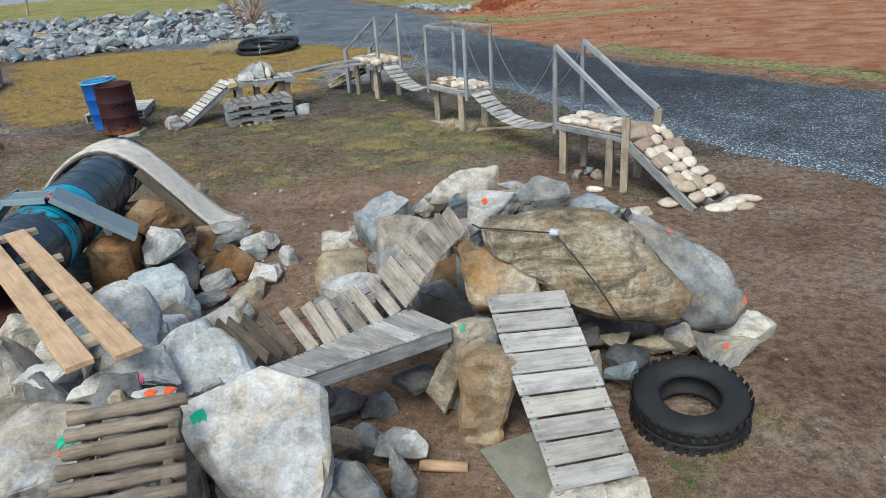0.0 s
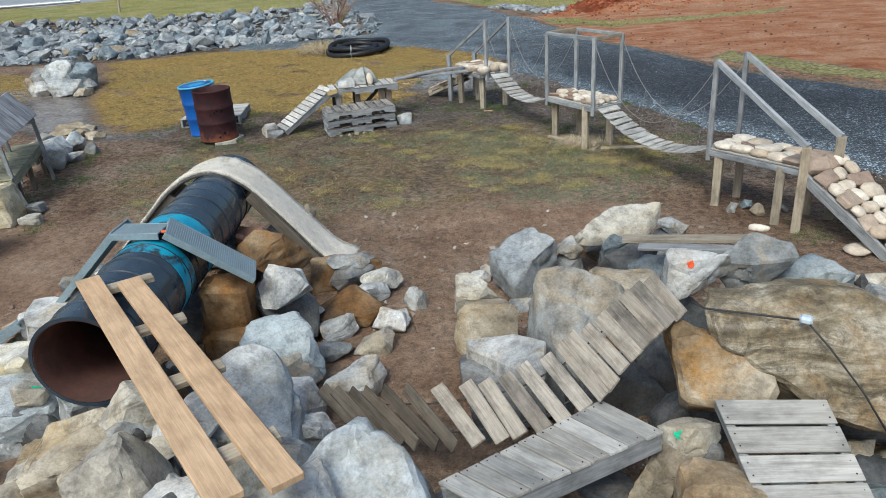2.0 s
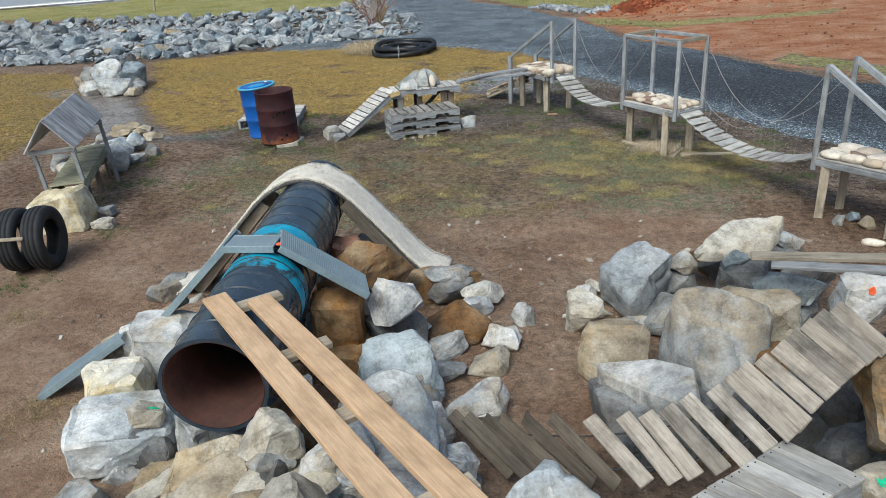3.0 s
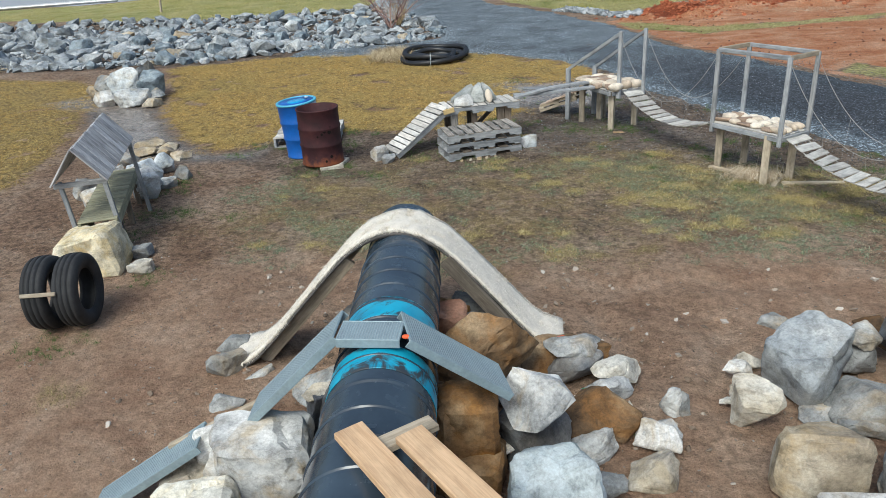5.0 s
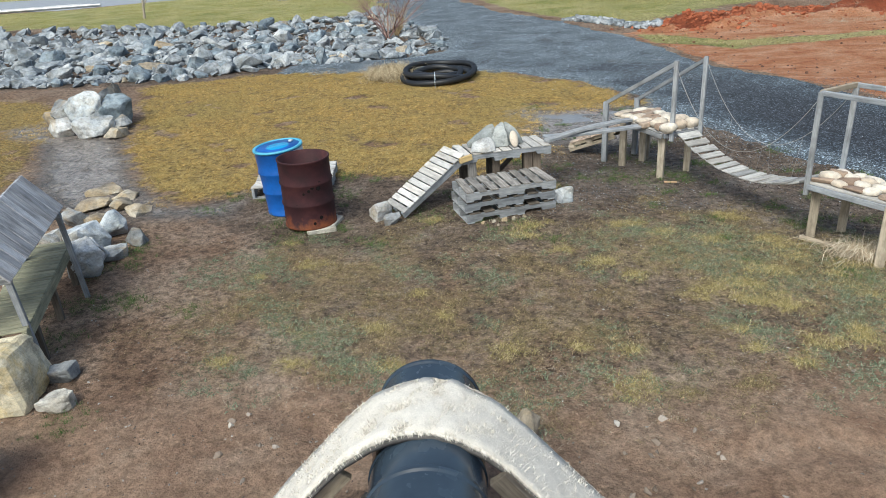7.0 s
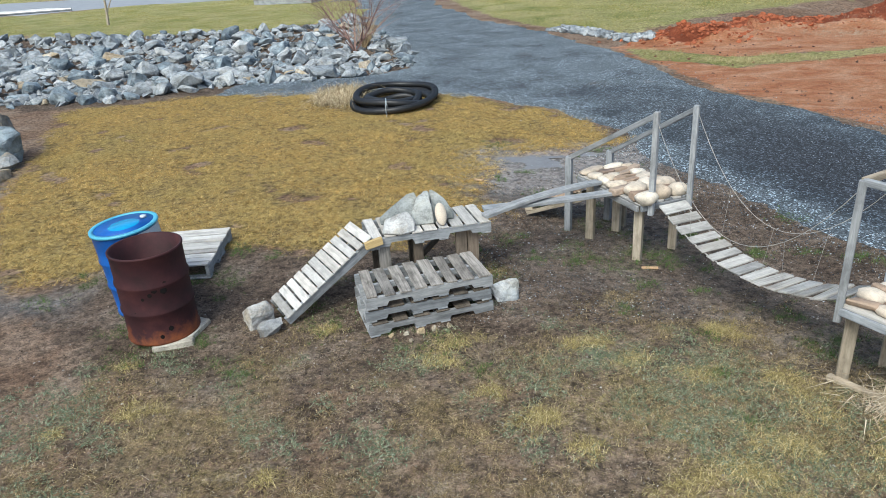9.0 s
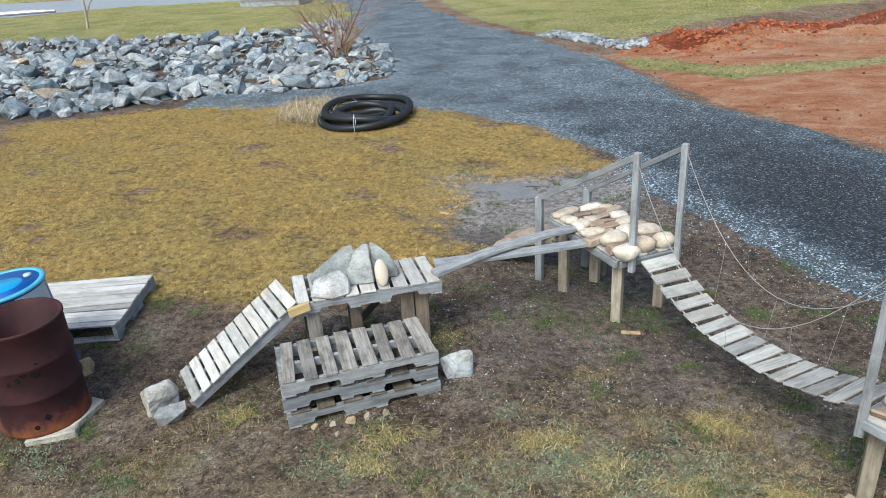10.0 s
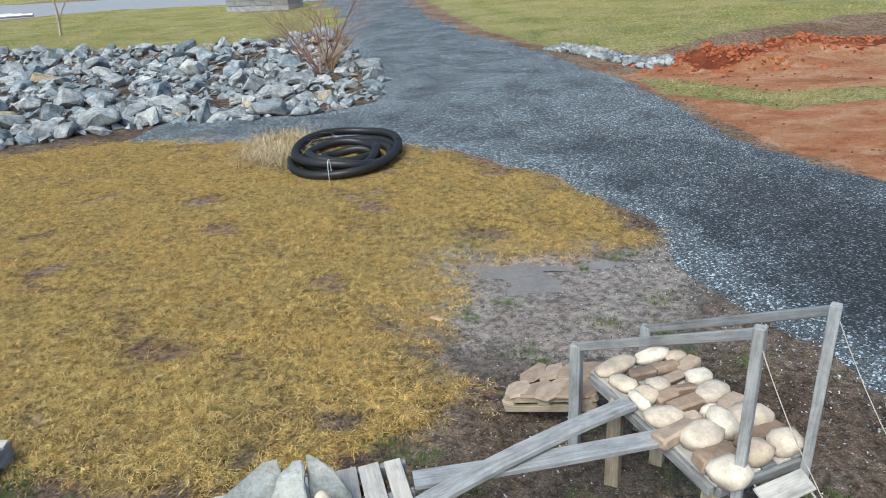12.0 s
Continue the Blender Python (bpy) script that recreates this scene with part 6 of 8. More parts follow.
# corduroy of logs
logs = thing("log_ramp", -1.4, 2.35, 0.8, "corduroy ramp of short weathered logs", "log ramp")
for i in range(9):
    a = Vector((-1.63, 2.52, 1.05)) + Vector((0.005, -0.075, -0.035)) * i
    b = Vector((-1.22, 2.62, 1.04)) + Vector((0.018, -0.075, -0.035)) * i
    k = rnd.uniform(0.02, 0.07)
    a, b = a - (b - a) * k, b + (b - a) * rnd.uniform(0, 0.12)
    n = 9
    pts = [a.lerp(b, j / n) + Vector((0, 0, rnd.uniform(-0.003, 0.003))) for j in range(n + 1)]
    m = basis(a, b)
    bm = tube_bm([m.inverted() @ q for q in pts], [0.032 * rnd.uniform(0.85, 1.12) for _ in pts], 10)
    part("log", bm, WOOD_LOG, logs, m=m, smooth=True)
for x in (-1.58, -1.22):
    board("runner", (x, 2.58, 1.01), (x + 0.06, 1.95, 0.72), 0.05, 0.05, WOOD_DARK, logs)

# tyres


def tyre(name, m, R_, rim, width, label, lugs=30, deep=0.02):
    t = new(name)
    PLACE[t] = m
    t.matrix_basis = m
    tagged(t, label, "tyre", "old tyres")
    h = width / 2
    prof = [(rim, -h * 0.62), (rim + 0.02, -h * 0.82), ((R_ + rim) / 2, -h), (R_ - 0.05, -h * 0.96), (R_ - 0.012, -h * 0.80), (R_ - 0.003, -h * 0.5), (R_ - 0.012, -h * 0.46), (R_ - 0.012, -h * 0.40), (R_, -h * 0.36), (R_ + 0.002, -h * 0.06), (R_ - 0.009, -h * 0.03), (R_ - 0.009, h * 0.03), (R_ + 0.002, h * 0.06), (R_, h * 0.36), (R_ - 0.012, h * 0.40), (R_ - 0.012, h * 0.46), (R_ - 0.003, h * 0.5), (R_ - 0.012, h * 0.80), (R_ - 0.05, h * 0.96),
            ((R_ + rim) / 2, h), (rim + 0.02, h * 0.82), (rim, h * 0.62), (rim + 0.015, h * 0.5), (R_ - 0.035, h * 0.35), (R_ - 0.03, 0), (R_ - 0.035, -h * 0.35), (rim + 0.015, -h * 0.5)]
    carcass = part("carcass", lathe(prof, 56, True), RUBBER, t, m=m, smooth=True)
    if not lugs:
        return t
    lug = set_mesh(box(deep * 1.4, 2 * math.pi * R_ / lugs * 0.62, width * 0.40, min(0.004, deep * 0.4)), "lug", RUBBER, False)
    for k in range(lugs):
        for s in (-1, 1):
            a = 360 * (k + (0.5 if s > 0 else 0)) / lugs
            put("lug", lug, carcass, m @ pose(0, 0, 0, 0, 0, a) @ pose(R_ + deep * 0.25, 0, s * h * 0.46, s * 14 if deep > 0.004 else 0, s * 8 if deep > 0.004 else 0, 0))
    return t


tyre("tyre", pose(1.45, 3.53, 0.115, 5, -4, 10), 0.35, 0.175, 0.22, "large dusty black off-road tyre lying flat on the soil", 34, 0.006)
tyre("tyre", pose(-6.43, 7.55, 0.325, 0, 90, 10), 0.33, 0.185, 0.21, "worn black tyre standing upright beside another", 0)
tyre("tyre", pose(-6.69, 7.50, 0.325, 0, 90, 10), 0.33, 0.185, 0.21, "worn black tyre standing upright beside another", 0)
bm = box(0.30, 0.035, 0.02, 0.003)
solo("wood_strip", bm, WOOD_POST, "short wooden strip nailed across two standing tyres", "wood strip", m=pose(-6.56, 7.20, 0.45, 62, 0, 8), smooth=False)
bm = box(0.36, 0.62, 0.012, 0.003)
solo("tread_board", bm, plain("grey_green_tread_board", (0.25, 0.25, 0.20), 0.8, var=0.25), "thin grey ribbed board lying on the soil", "board", m=pose(0.42, 3.12, 0.03, 0, 0, 22), smooth=False)
solo("log", tube_bm([(-0.14, 0, 0), (0.14, 0, 0)], [0.035, 0.032], 12), WOOD_TAN, "short cut length of barkless wood on the soil", "log", m=pose(-0.08, 3.22, 0.035, 0, 0, -10))
rock(-0.12, 3.86, 0.0, 0.22, 0.30, 0.50, -10, "tan", "leaning in the rock pile", 0, 24)
far_planks = thing("plank_pair", 0.65, 6.05, 0.55, "two old grey planks lying on the rocks", "planks")
board("plank", (0.20, 6.22, 0.60), (1.18, 6.0, 0.66), 0.11, 0.03, WOOD_POST, far_planks)
board("plank", (0.30, 6.06, 0.60), (1.0, 5.82, 0.66), 0.10, 0.03, WOOD_GREY, far_planks)

# ---- roofed bridge ----
H0, H1 = Vector((-6.97, 8.86, 0)), Vector((-7.69, 10.68, 0))
hd = (H1 - H0).normalized()
hs = Vector((hd.y, -hd.x, 0))
sway = hs * -0.07
R1 = H0 + hd * 1.62 + hs * 0.10
hut = thing("covered_bridge", -7.3, 9.8, 0, "small covered wooden bridge with a grey gabled roof", "covered bridge")
for s in (-1, 1):
    board("side_beam", H0 + hs * 0.18 * s + Vector((0, 0, 0.40)), H1 + hs * 0.18 * s + Vector((0, 0, 0.40)), 0.04, 0.10, WOOD_MOSS, hut)
n = 26
for i in range(n):
    c = H0.lerp(H1, (i + 0.5) / n) + Vector((0, 0, 0.46))
    board("deck_slat", c - hs * 0.20, c + hs * 0.20, 0.062, 0.018, WOOD_MOSS, hut)
for base, lean in ((H0 + hd * 0.08, 0.05), (R1 - hd * 0.10, 0.06)):
    for s in (-1, 1):
        a = base + hs * 0.215 * s
        board("post", a + Vector((0, 0, -0.03)), a + hd * lean + sway + Vector((0, 0, 0.90)), 0.045, 0.045, WOOD_GREY, hut, up=tuple(hd))
    board("tie_beam", base + hd * lean * 0.8 + sway * 0.9 - hs * 0.28 + Vector((0, 0, 0.86)), base + hd * lean * 0.8 + sway * 0.9 + hs * 0.24 + Vector((0, 0, 0.86)), 0.05, 0.05, WOOD_GREY, hut)
for s in (-1, 1):
    e0, e1 = H0 + sway - hd * 0.02 + hs * 0.275 * s + Vector((0, 0, 0.89)), R1 + sway + hs * 0.275 * s + Vector((0, 0, 0.93))
    r0, r1 = H0 + sway - hd * 0.02 + Vector((0, 0, 1.25)), R1 + sway + Vector((0, 0, 1.285))
    nn = (e1 - e0).cross(r0 - e0).normalized()
    nn = nn if nn.z > 0 else -nn
    for i in range(15):
        q = (i + 0.5) / 15
        board("roof_board", e0.lerp(e1, q) + nn * rnd.uniform(0, 0.004), r0.lerp(r1, q) + nn * rnd.uniform(0, 0.004), (e1 - e0).length / 15 * rnd.uniform(0.90, 0.97), 0.016, WOOD_ROOF, hut, up=tuple(nn))


for k in (0.18, 0.55, 0.96):
    q = H0.lerp(H1, k)
    for s in (-1, 1):
        board("pier", q + hs * 0.15 * s + Vector((0, 0, -0.03)), q + hs * 0.15 * s + Vector((0, 0, 0.36)), 0.06, 0.06, WOOD_DARK, hut, up=tuple(hd))

# ---- hose coil ----
hose = thing("hose_coil", -4.7, 21.3, 0, "coil of black corrugated drainage pipe on the grass", "hose coil")
loops = ((0.85, 1.05, 0.0, 0.0, 0.07), (0.82, 1.03, 0.05, 0.08, 0.20), (0.69, 0.84, 0.05, -0.03, 0.08), (0.53, 0.52, -0.02, -0.14, 0.19), (0.42, 0.32, 0.10, -0.08, 0.08))
pts = []
for li, (rx, ry, ox, oy, z) in enumerate(loops):
    nxt = loops[min(li + 1, len(loops) - 1)]
    for k in range(90):
        f = k / 90
        g = max(0.0, (f - 0.7) / 0.3)
        g = g * g * (3 - 2 * g)
        a = 2 * math.pi * f
        q = [u + (v - u) * g for u, v in zip((rx, ry, ox, oy, z), nxt)]
        ca, sa = math.cos(a), math.sin(a)
        x, y = q[0] * ca + q[2], q[1] * sa + q[3]
        pts.append((-4.7 + x * 0.97 - y * 0.2, 21.3 + x * 0.2 + y * 0.97, q[4] + 0.02 * math.sin(3 * a + li)))
fine = []
for a, b in zip(pts, pts[1:]):
    a, b = Vector(a), Vector(b)
    k = max(1, int((b - a).length / 0.016))
    fine += [a.lerp(b, j / k) for j in range(k)]
rad = [0.064 + (0.005 if i % 2 else -0.003) for i in range(len(fine))]
pipe = part("pipe", tube_bm(fine, rad, 12), HOSE, hose, smooth=True)
for a in (4.75,):
    x, y = -4.7 + 0.92 * math.cos(a), 21.3 + 1.12 * math.sin(a)
    ring = [(x + 0.1 * math.cos(q) * math.cos(a), y + 0.1 * math.cos(q) * math.sin(a), 0.16 + 0.19 * math.sin(q)) for q in (2 * math.pi * k / 16 for k in range(16))]
    part("tie", tube_bm(ring, 0.006, 5, True), WHITE_RIM, pipe, "white plastic tie")

# ---- rocks of the course ----
bm = hull_rock(41, [(-0.38, 0.14, 0.46), (0.02, 0.30, 0.56), (0.34, 0.20, 0.48), (0.38, -0.22, 0.20), (0.16, -0.34, 0.12), (-0.32, -0.02, 0.40), (-0.34, 0.2, 0.1), (0.32, 0.22, 0.0), (0.30, -0.28, -0.05), (-0.10, -0.1, 0.0)], rough=0.8)
keep_rock("rock", bm, ROCK["white"], "large white boulder with a broad flat face", "rock", "rocks of the crawling course", pose(-0.95, 2.66, 0.44))
rock(-2.02, 2.74, 0.55, 0.65, 0.65, 0.31, 36, "white")
rock(-2.03, 3.07, 0.85, 0.32, 0.16, 0.11, 33, "white")
rock(-1.67, 3.05, 0.78, 0.48, 0.17, 0.17, 29, "white")
rock(-1.58, 2.80, 0.90, 0.08, 0.06, 0.08, 29, "tan")
rock(-1.43, 2.78, 0.90, 0.22, 0.08, 0.08, 27, "white")
bm = hull_rock(44, [(-0.30, -0.18, 0.34), (-0.05, 0.02, 0.46), (0.02, 0.16, 0.42), (0.22, 0.02, 0.34), (0.33, -0.16, 0.14), (0.12, -0.28, 0.16), (-0.22, -0.30, 0.18), (-0.30, 0.1, 0.0), (0.28, 0.12, 0.0), (0.22, -0.24, -0.1), (-0.24, -0.22, -0.1)], rough=0.8)
keep_rock("rock", bm, ROCK["ice"], "bluish-white craggy rock in the rock pile", "rock", "rocks of the crawling course", pose(-1.40, 3.42, 0.52))
rock(-2.40, 3.28, 0.50, 0.40, 0.36, 0.46, 15, "cream")
bm = hull_rock(46, [(-0.30, -0.02, 0.72), (-0.06, 0.16, 0.80), (0.10, 0.18, 0.72), (0.24, 0.06, 0.50), (0.26, -0.26, 0.44), (0.02, -0.34, 0.52), (-0.28, -0.26, 0.56), (-0.30, 0.2, 0.1), (0.3, 0.2, 0.0), (0.3, -0.3, 0.0), (-0.3, -0.3, 0.0)], rough=1.0)
keep_rock("rock", bm, ROCK["ice"], "bluish-white craggy rock between the rock piles", "rock", "rocks of the crawling course", pose(-2.17, 4.24, 0.04))
rock(-2.36, 5.22, 0.00, 0.50, 0.46, 0.43, 27, "blue", "between the rock piles")
rock(-4.26, 5.40, 0.00, 0.26, 0.2, 0.44, 30, "white", "beside the drum tunnel")
rock(-4.44, 5.20, 0.00, 0.26, 0.18, 0.30, 12, "tan", "beside the drum tunnel")
rock(-1.40, 3.27, 0.60, 0.31, 0.25, 0.13, 23, "white")
rock(-2.81, 4.05, 0.45, 0.33, 0.27, 0.28, 35, "cream")
rock(-2.42, 3.90, 0.50, 0.34, 0.27, 0.25, 32, "white")
rock(-2.46, 3.72, 0.55, 0.17, 0.14, 0.11, 33, "tan")
rock(-2.67, 3.52, 0.45, 0.36, 0.29, 0.24, 37, "tan")
rock(-2.77, 3.94, 0.50, 0.22, 0.17, 0.13, 35, "grey")
rock(-2.23, 3.33, 0.60, 0.19, 0.15, 0.16, 34, "white")
rock(-2.21, 2.90, 0.30, 0.29, 0.23, 0.29, 37, "dark")
rock(-1.86, 2.70, 0.50, 0.14, 0.11, 0.20, 35, "dark")
block(-2.82, 5.60, 0.30, 0.34, 0.30, 0.33, 8, "rust", "beside the drum tunnel", 0.08)
block(-2.80, 5.52, 0.00, 0.38, 0.34, 0.29, -6, "rust", "beside the drum tunnel", 0.08)
rock(-3.01, 5.80, 0.00, 0.54, 0.31, 0.19, 22, "brown", "beside the drum tunnel")
rock(-2.43, 5.68, 0.40, 0.42, 0.32, 0.23, -20, "white", "between the rock piles", boxy=6.0)
rock(-2.55, 5.77, 0.10, 0.46, 0.27, 0.16, 17, "white", "between the rock piles")
rock(-2.70, 6.42, 0.22, 0.58, 0.42, 0.46, 17, "brown", "between the rock piles")
block(-3.02, 6.72, 0.30, 0.26, 0.24, 0.26, 14, "red", "beside the drum tunnel", 0.10)
rock(-2.19, 6.81, 0.00, 0.60, 0.21, 0.21, 11, "brown", "between the rock piles")
rock(-2.07, 6.09, 0.00, 0.56, 0.40, 0.26, 11, "brown", "between the rock piles")
rock(-2.12, 6.70, 0.20, 0.40, 0.20, 0.09, 10, "grey", "between the rock piles")
rock(-1.84, 6.58, 0.04, 0.36, 0.18, 0.16, 8, "cream", "between the rock piles")
rock(-1.92, 6.42, 0.00, 0.32, 0.15, 0.15, 9, "white", "between the rock piles")
rock(-2.32, 5.93, 0.12, 0.21, 0.14, 0.07, 14, "grey", "between the rock piles")
rock(-2.31, 5.93, 0.00, 0.28, 0.16, 0.10, 14, "grey", "between the rock piles")
rock(-2.06, 5.78, 0.00, 0.28, 0.22, 0.16, 12, "grey", "between the rock piles")
rock(-2.08, 5.51, 0.00, 0.34, 0.20, 0.12, 13, "grey", "between the rock piles")
rock(-1.76, 5.63, 0.00, 0.30, 0.24, 0.16, 8, "cream", "between the rock piles")
rock(-1.67, 5.93, 0.00, 0.28, 0.22, 0.14, 7, "white", "between the rock piles")
rock(-1.46, 6.25, 0.00, 0.10, 0.08, 0.15, 4, "grey", "between the rock piles")
rock(-1.81, 5.04, 0.00, 0.43, 0.30, 0.18, 10, "white", "between the rock piles")
block(-4.22, 4.95, 0.00, 0.42, 0.36, 0.42, 24, "yellow", "beside the drum tunnel", 0.24)
block(-3.92, 4.62, 0.05, 0.62, 0.46, 0.30, 30, "ice", "beside the drum tunnel", 0.24)
rock(-3.77, 4.54, 0.30, 0.20, 0.16, 0.16, 38, "cream", "beside the drum tunnel")
rock(-4.14, 4.51, 0.00, 0.29, 0.23, 0.22, 42, "grey", "beside the drum tunnel")
rock(-3.99, 4.42, 0.00, 0.21, 0.17, 0.09, 41, "white", "beside the drum tunnel")
rock(-3.75, 4.42, 0.00, 0.32, 0.15, 0.11, 39, "tan", "beside the drum tunnel")
rock(-3.69, 4.26, 0.00, 0.32, 0.14, 0.11, 40, "cream", "beside the drum tunnel")
block(-3.14, 3.98, 0.00, 0.46, 0.40, 0.50, 25, "tan", "beside the drum tunnel", 0.16)
block(-2.74, 3.90, 0.05, 0.52, 0.42, 0.46, 12, "cream", jit=0.16)
rock(-2.43, 3.84, 0.20, 0.29, 0.23, 0.38, 26, "white")
rock(-4.05, 4.04, 0.00, 0.36, 0.28, 0.20, 45, "grey", "beside the drum tunnel")
rock(-3.41, 4.70, 0.10, 0.31, 0.17, 0.11, 33, "grey", "beside the drum tunnel")
rock(-3.07, 4.64, 0.20, 0.32, 0.26, 0.16, 29, "dark", "beside the drum tunnel")
rock(-2.87, 4.75, 0.40, 0.14, 0.11, 0.10, 26, "cream")
rock(-2.21, 4.13, 0.20, 0.44, 0.35, 0.26, 20, "white")
rock(-2.03, 3.80, 0.30, 0.30, 0.24, 0.12, 19, "cream")
rock(-1.88, 4.26, 0.20, 0.25, 0.20, 0.18, 14, "white")
block(-3.93, 5.32, 0.10, 0.50, 0.34, 0.48, 10, "white", "beside the drum tunnel", 0.12)
rock(-4.31, 5.51, 0.15, 0.28, 0.22, 0.31, 29, "white", "beside the drum tunnel")
rock(-4.19, 5.37, 0.00, 0.16, 0.13, 0.26, 29, "grey", "beside the drum tunnel")
rock(-4.47, 5.39, 0.00, 0.34, 0.27, 0.27, 32, "cream", "beside the drum tunnel")
rock(-3.90, 5.35, 0.00, 0.40, 0.15, 0.14, 24, "grey", "beside the drum tunnel")
rock(-3.83, 6.00, 0.30, 0.21, 0.13, 0.07, 20, "cream", "beside the drum tunnel")
rock(-4.88, 7.10, 0.00, 0.28, 0.13, 0.10, 26, "grey", "beside the drum tunnel")
rock(-4.80, 6.76, 0.00, 0.28, 0.23, 0.17, 27, "grey", "beside the drum tunnel")
rock(-4.52, 6.68, 0.00, 0.21, 0.10, 0.07, 25, "grey", "beside the drum tunnel")
rock(-4.63, 6.31, 0.00, 0.24, 0.08, 0.08, 28, "grey", "beside the drum tunnel")
bm = hull_rock(33, [(-0.37, 0.02, 0.38), (-0.02, 0.28, 0.48), (0.06, 0.20, 0.50), (0.24, 0.06, 0.47), (0.05, -0.16, 0.40), (-0.15, -0.30, 0.20), (-0.14, -0.22, 0.0), (-0.34, 0.10, 0.02), (0.02, 0.30, 0.0), (0.22, 0.10, 0.0), (0.04, -0.16, 0.0), (-0.30, 0.16, 0.36), (-0.22, -0.14, 0.36)], rough=1.1, edge=0.05)
keep_rock("rock", bm, ROCK["bank_pale"], "bluish-grey boulder with a broken dark face", "rock", "rocks of the crawling course", pose(-0.52, 6.52, 0.0))
rock(-0.60, 6.24, 0.00, 0.26, 0.15, 0.07, 20, "white")
rock(-0.38, 6.10, 0.00, 0.30, 0.16, 0.09, -12, "grey")
rock(-0.84, 6.83, 0.00, 0.22, 0.14, 0.12, 15, "cream")
rock(-0.98, 6.72, 0.00, 0.22, 0.12, 0.09, 30, "white")
rock(-0.20, 6.33, 0.00, 0.16, 0.13, 0.12, 40, "red")
rock(-0.18, 6.76, 0.20, 0.24, 0.19, 0.19, -9, "grey")
rock(0.07, 6.98, 0.10, 0.30, 0.24, 0.17, -11, "brown")
bm = hull_rock(31, [(0.40, 0.26, 0.16), (-0.04, 0.24, 0.15), (-0.42, -0.10, 0.0), (0.22, 0.02, 0.03), (0.36, 0.20, 0.02), (-0.06, 0.26, 0.0), (-0.38, -0.06, -0.12), (0.20, -0.04, -0.12), (-0.3, 0.06, 0.06)], rough=0.6)
keep_rock("rock", bm, ROCK["cream"], "flat cream stone slab tilted on top of the rock pile", "rock", "rocks of the crawling course", pose(0.25, 6.56, 0.53))
rock(0.19, 6.53, 0.30, 0.18, 0.15, 0.19, -13, "blue")
bm = hull_rock(48, [(-0.32, 0.16, 0.74), (-0.23, 0.15, 0.80), (-0.03, 0.12, 0.77), (0.30, 0.05, 0.66), (-0.41, 0.21, 0.20), (-0.18, -0.30, 0.36), (0.0, -0.08, 0.55), (0.28, -0.1, 0.40), (-0.32, -0.06, 0.36), (0.25, 0.36, 0.52), (-0.2, 0.42, 0.45), (-0.3, 0.36, 0.0), (0.3, 0.36, 0.0), (0.25, -0.2, 0.0), (-0.15, -0.28, 0.0), (-0.38, 0.05, 0.0)], rough=0.7)
keep_rock("rock", bm, ROCK["grey"], "rough grey limestone rock in the rock pile", "rock", "rocks of the crawling course", pose(-0.22, 5.25, 0.0))
rock(0.09, 5.67, 0.20, 0.51, 0.36, 0.31, -15, "tan")
rock(0.02, 5.49, 0.10, 0.30, 0.24, 0.20, -14, "red")
bm = hull_rock(35, [(-0.22, -0.02, 0.41), (-0.20, 0.12, 0.36), (0.10, 0.20, 0.36), (0.21, -0.16, 0.46), (0.0, -0.06, 0.40), (-0.27, -0.10, 0.16), (-0.28, 0.0, 0.0), (-0.16, -0.18, 0.0), (0.2, -0.2, 0.0), (0.2, 0.16, 0.0), (-0.2, 0.16, 0.0)], rough=0.5)
keep_rock("rock", bm, ROCK["tan"], "tan squared stone with a yellow stain", "rock", "rocks of the crawling course", pose(-0.86, 5.57, 0.0))
rock(-0.95, 6.43, 0.00, 0.27, 0.17, 0.09, -2, "cream")
bm = hull_rock(52, [(-0.29, 0.33, 0.31), (0.06, 0.20, 0.43), (0.26, 0.02, 0.48), (0.22, -0.36, 0.44), (-0.27, 0.22, 0.31), (-0.28, 0.20, 0.06), (-0.26, 0.30, -0.04), (0.24, -0.3, 0.0), (0.24, 0.2, -0.04)], rough=0.3, edge=0.015)
keep_rock("rock", bm, ROCK["white"], "bluish-white squared rock in the rock pile", "rock", "rocks of the crawling course", pose(-0.74, 4.90, 0.0))
rock(0.81, 7.22, 0.20, 0.30, 0.24, 0.16, -17, "white")
rock(0.50, 6.24, 0.20, 0.46, 0.37, 0.22, -17, "blue")
rock(0.38, 4.78, 0.80, 0.36, 0.30, 0.31, -12, "white")
rock(0.76, 4.90, 0.76, 0.40, 0.32, 0.38, -26, "grey")
rock(1.12, 5.02, 0.50, 0.50, 0.34, 0.42, 20, "blue")
rock(1.87, 4.16, 0.00, 0.49, 0.30, 0.23, -24, "grey")
rock(2.16, 4.42, 0.00, 0.38, 0.30, 0.16, -26, "cream")
rock(1.59, 4.14, 0.05, 0.20, 0.16, 0.23, -21, "grey")
rock(1.42, 4.26, 0.00, 0.34, 0.27, 0.17, -18, "tan")
rock(0.99, 4.27, 0.10, 0.18, 0.15, 0.17, -13, "grey")
rock(1.16, 4.26, 0.10, 0.20, 0.16, 0.12, -15, "tan")
rock(1.23, 4.15, 0.00, 0.28, 0.22, 0.16, -17, "dark")
rock(1.50, 5.03, 0.75, 0.23, 0.15, 0.08, -17, "cream")
block(0.20, 3.60, 0.00, 0.34, 0.26, 0.54, -6, "ochre", "under the slatted ramp", 0.22)
rock(0.17, 3.93, 0.42, 0.30, 0.21, 0.17, -2, "cream")
rock(0.01, 3.85, 0.00, 0.14, 0.11, 0.16, -0, "grey")
rock(-0.73, 3.82, 0.00, 0.34, 0.27, 0.17, 11, "dark")
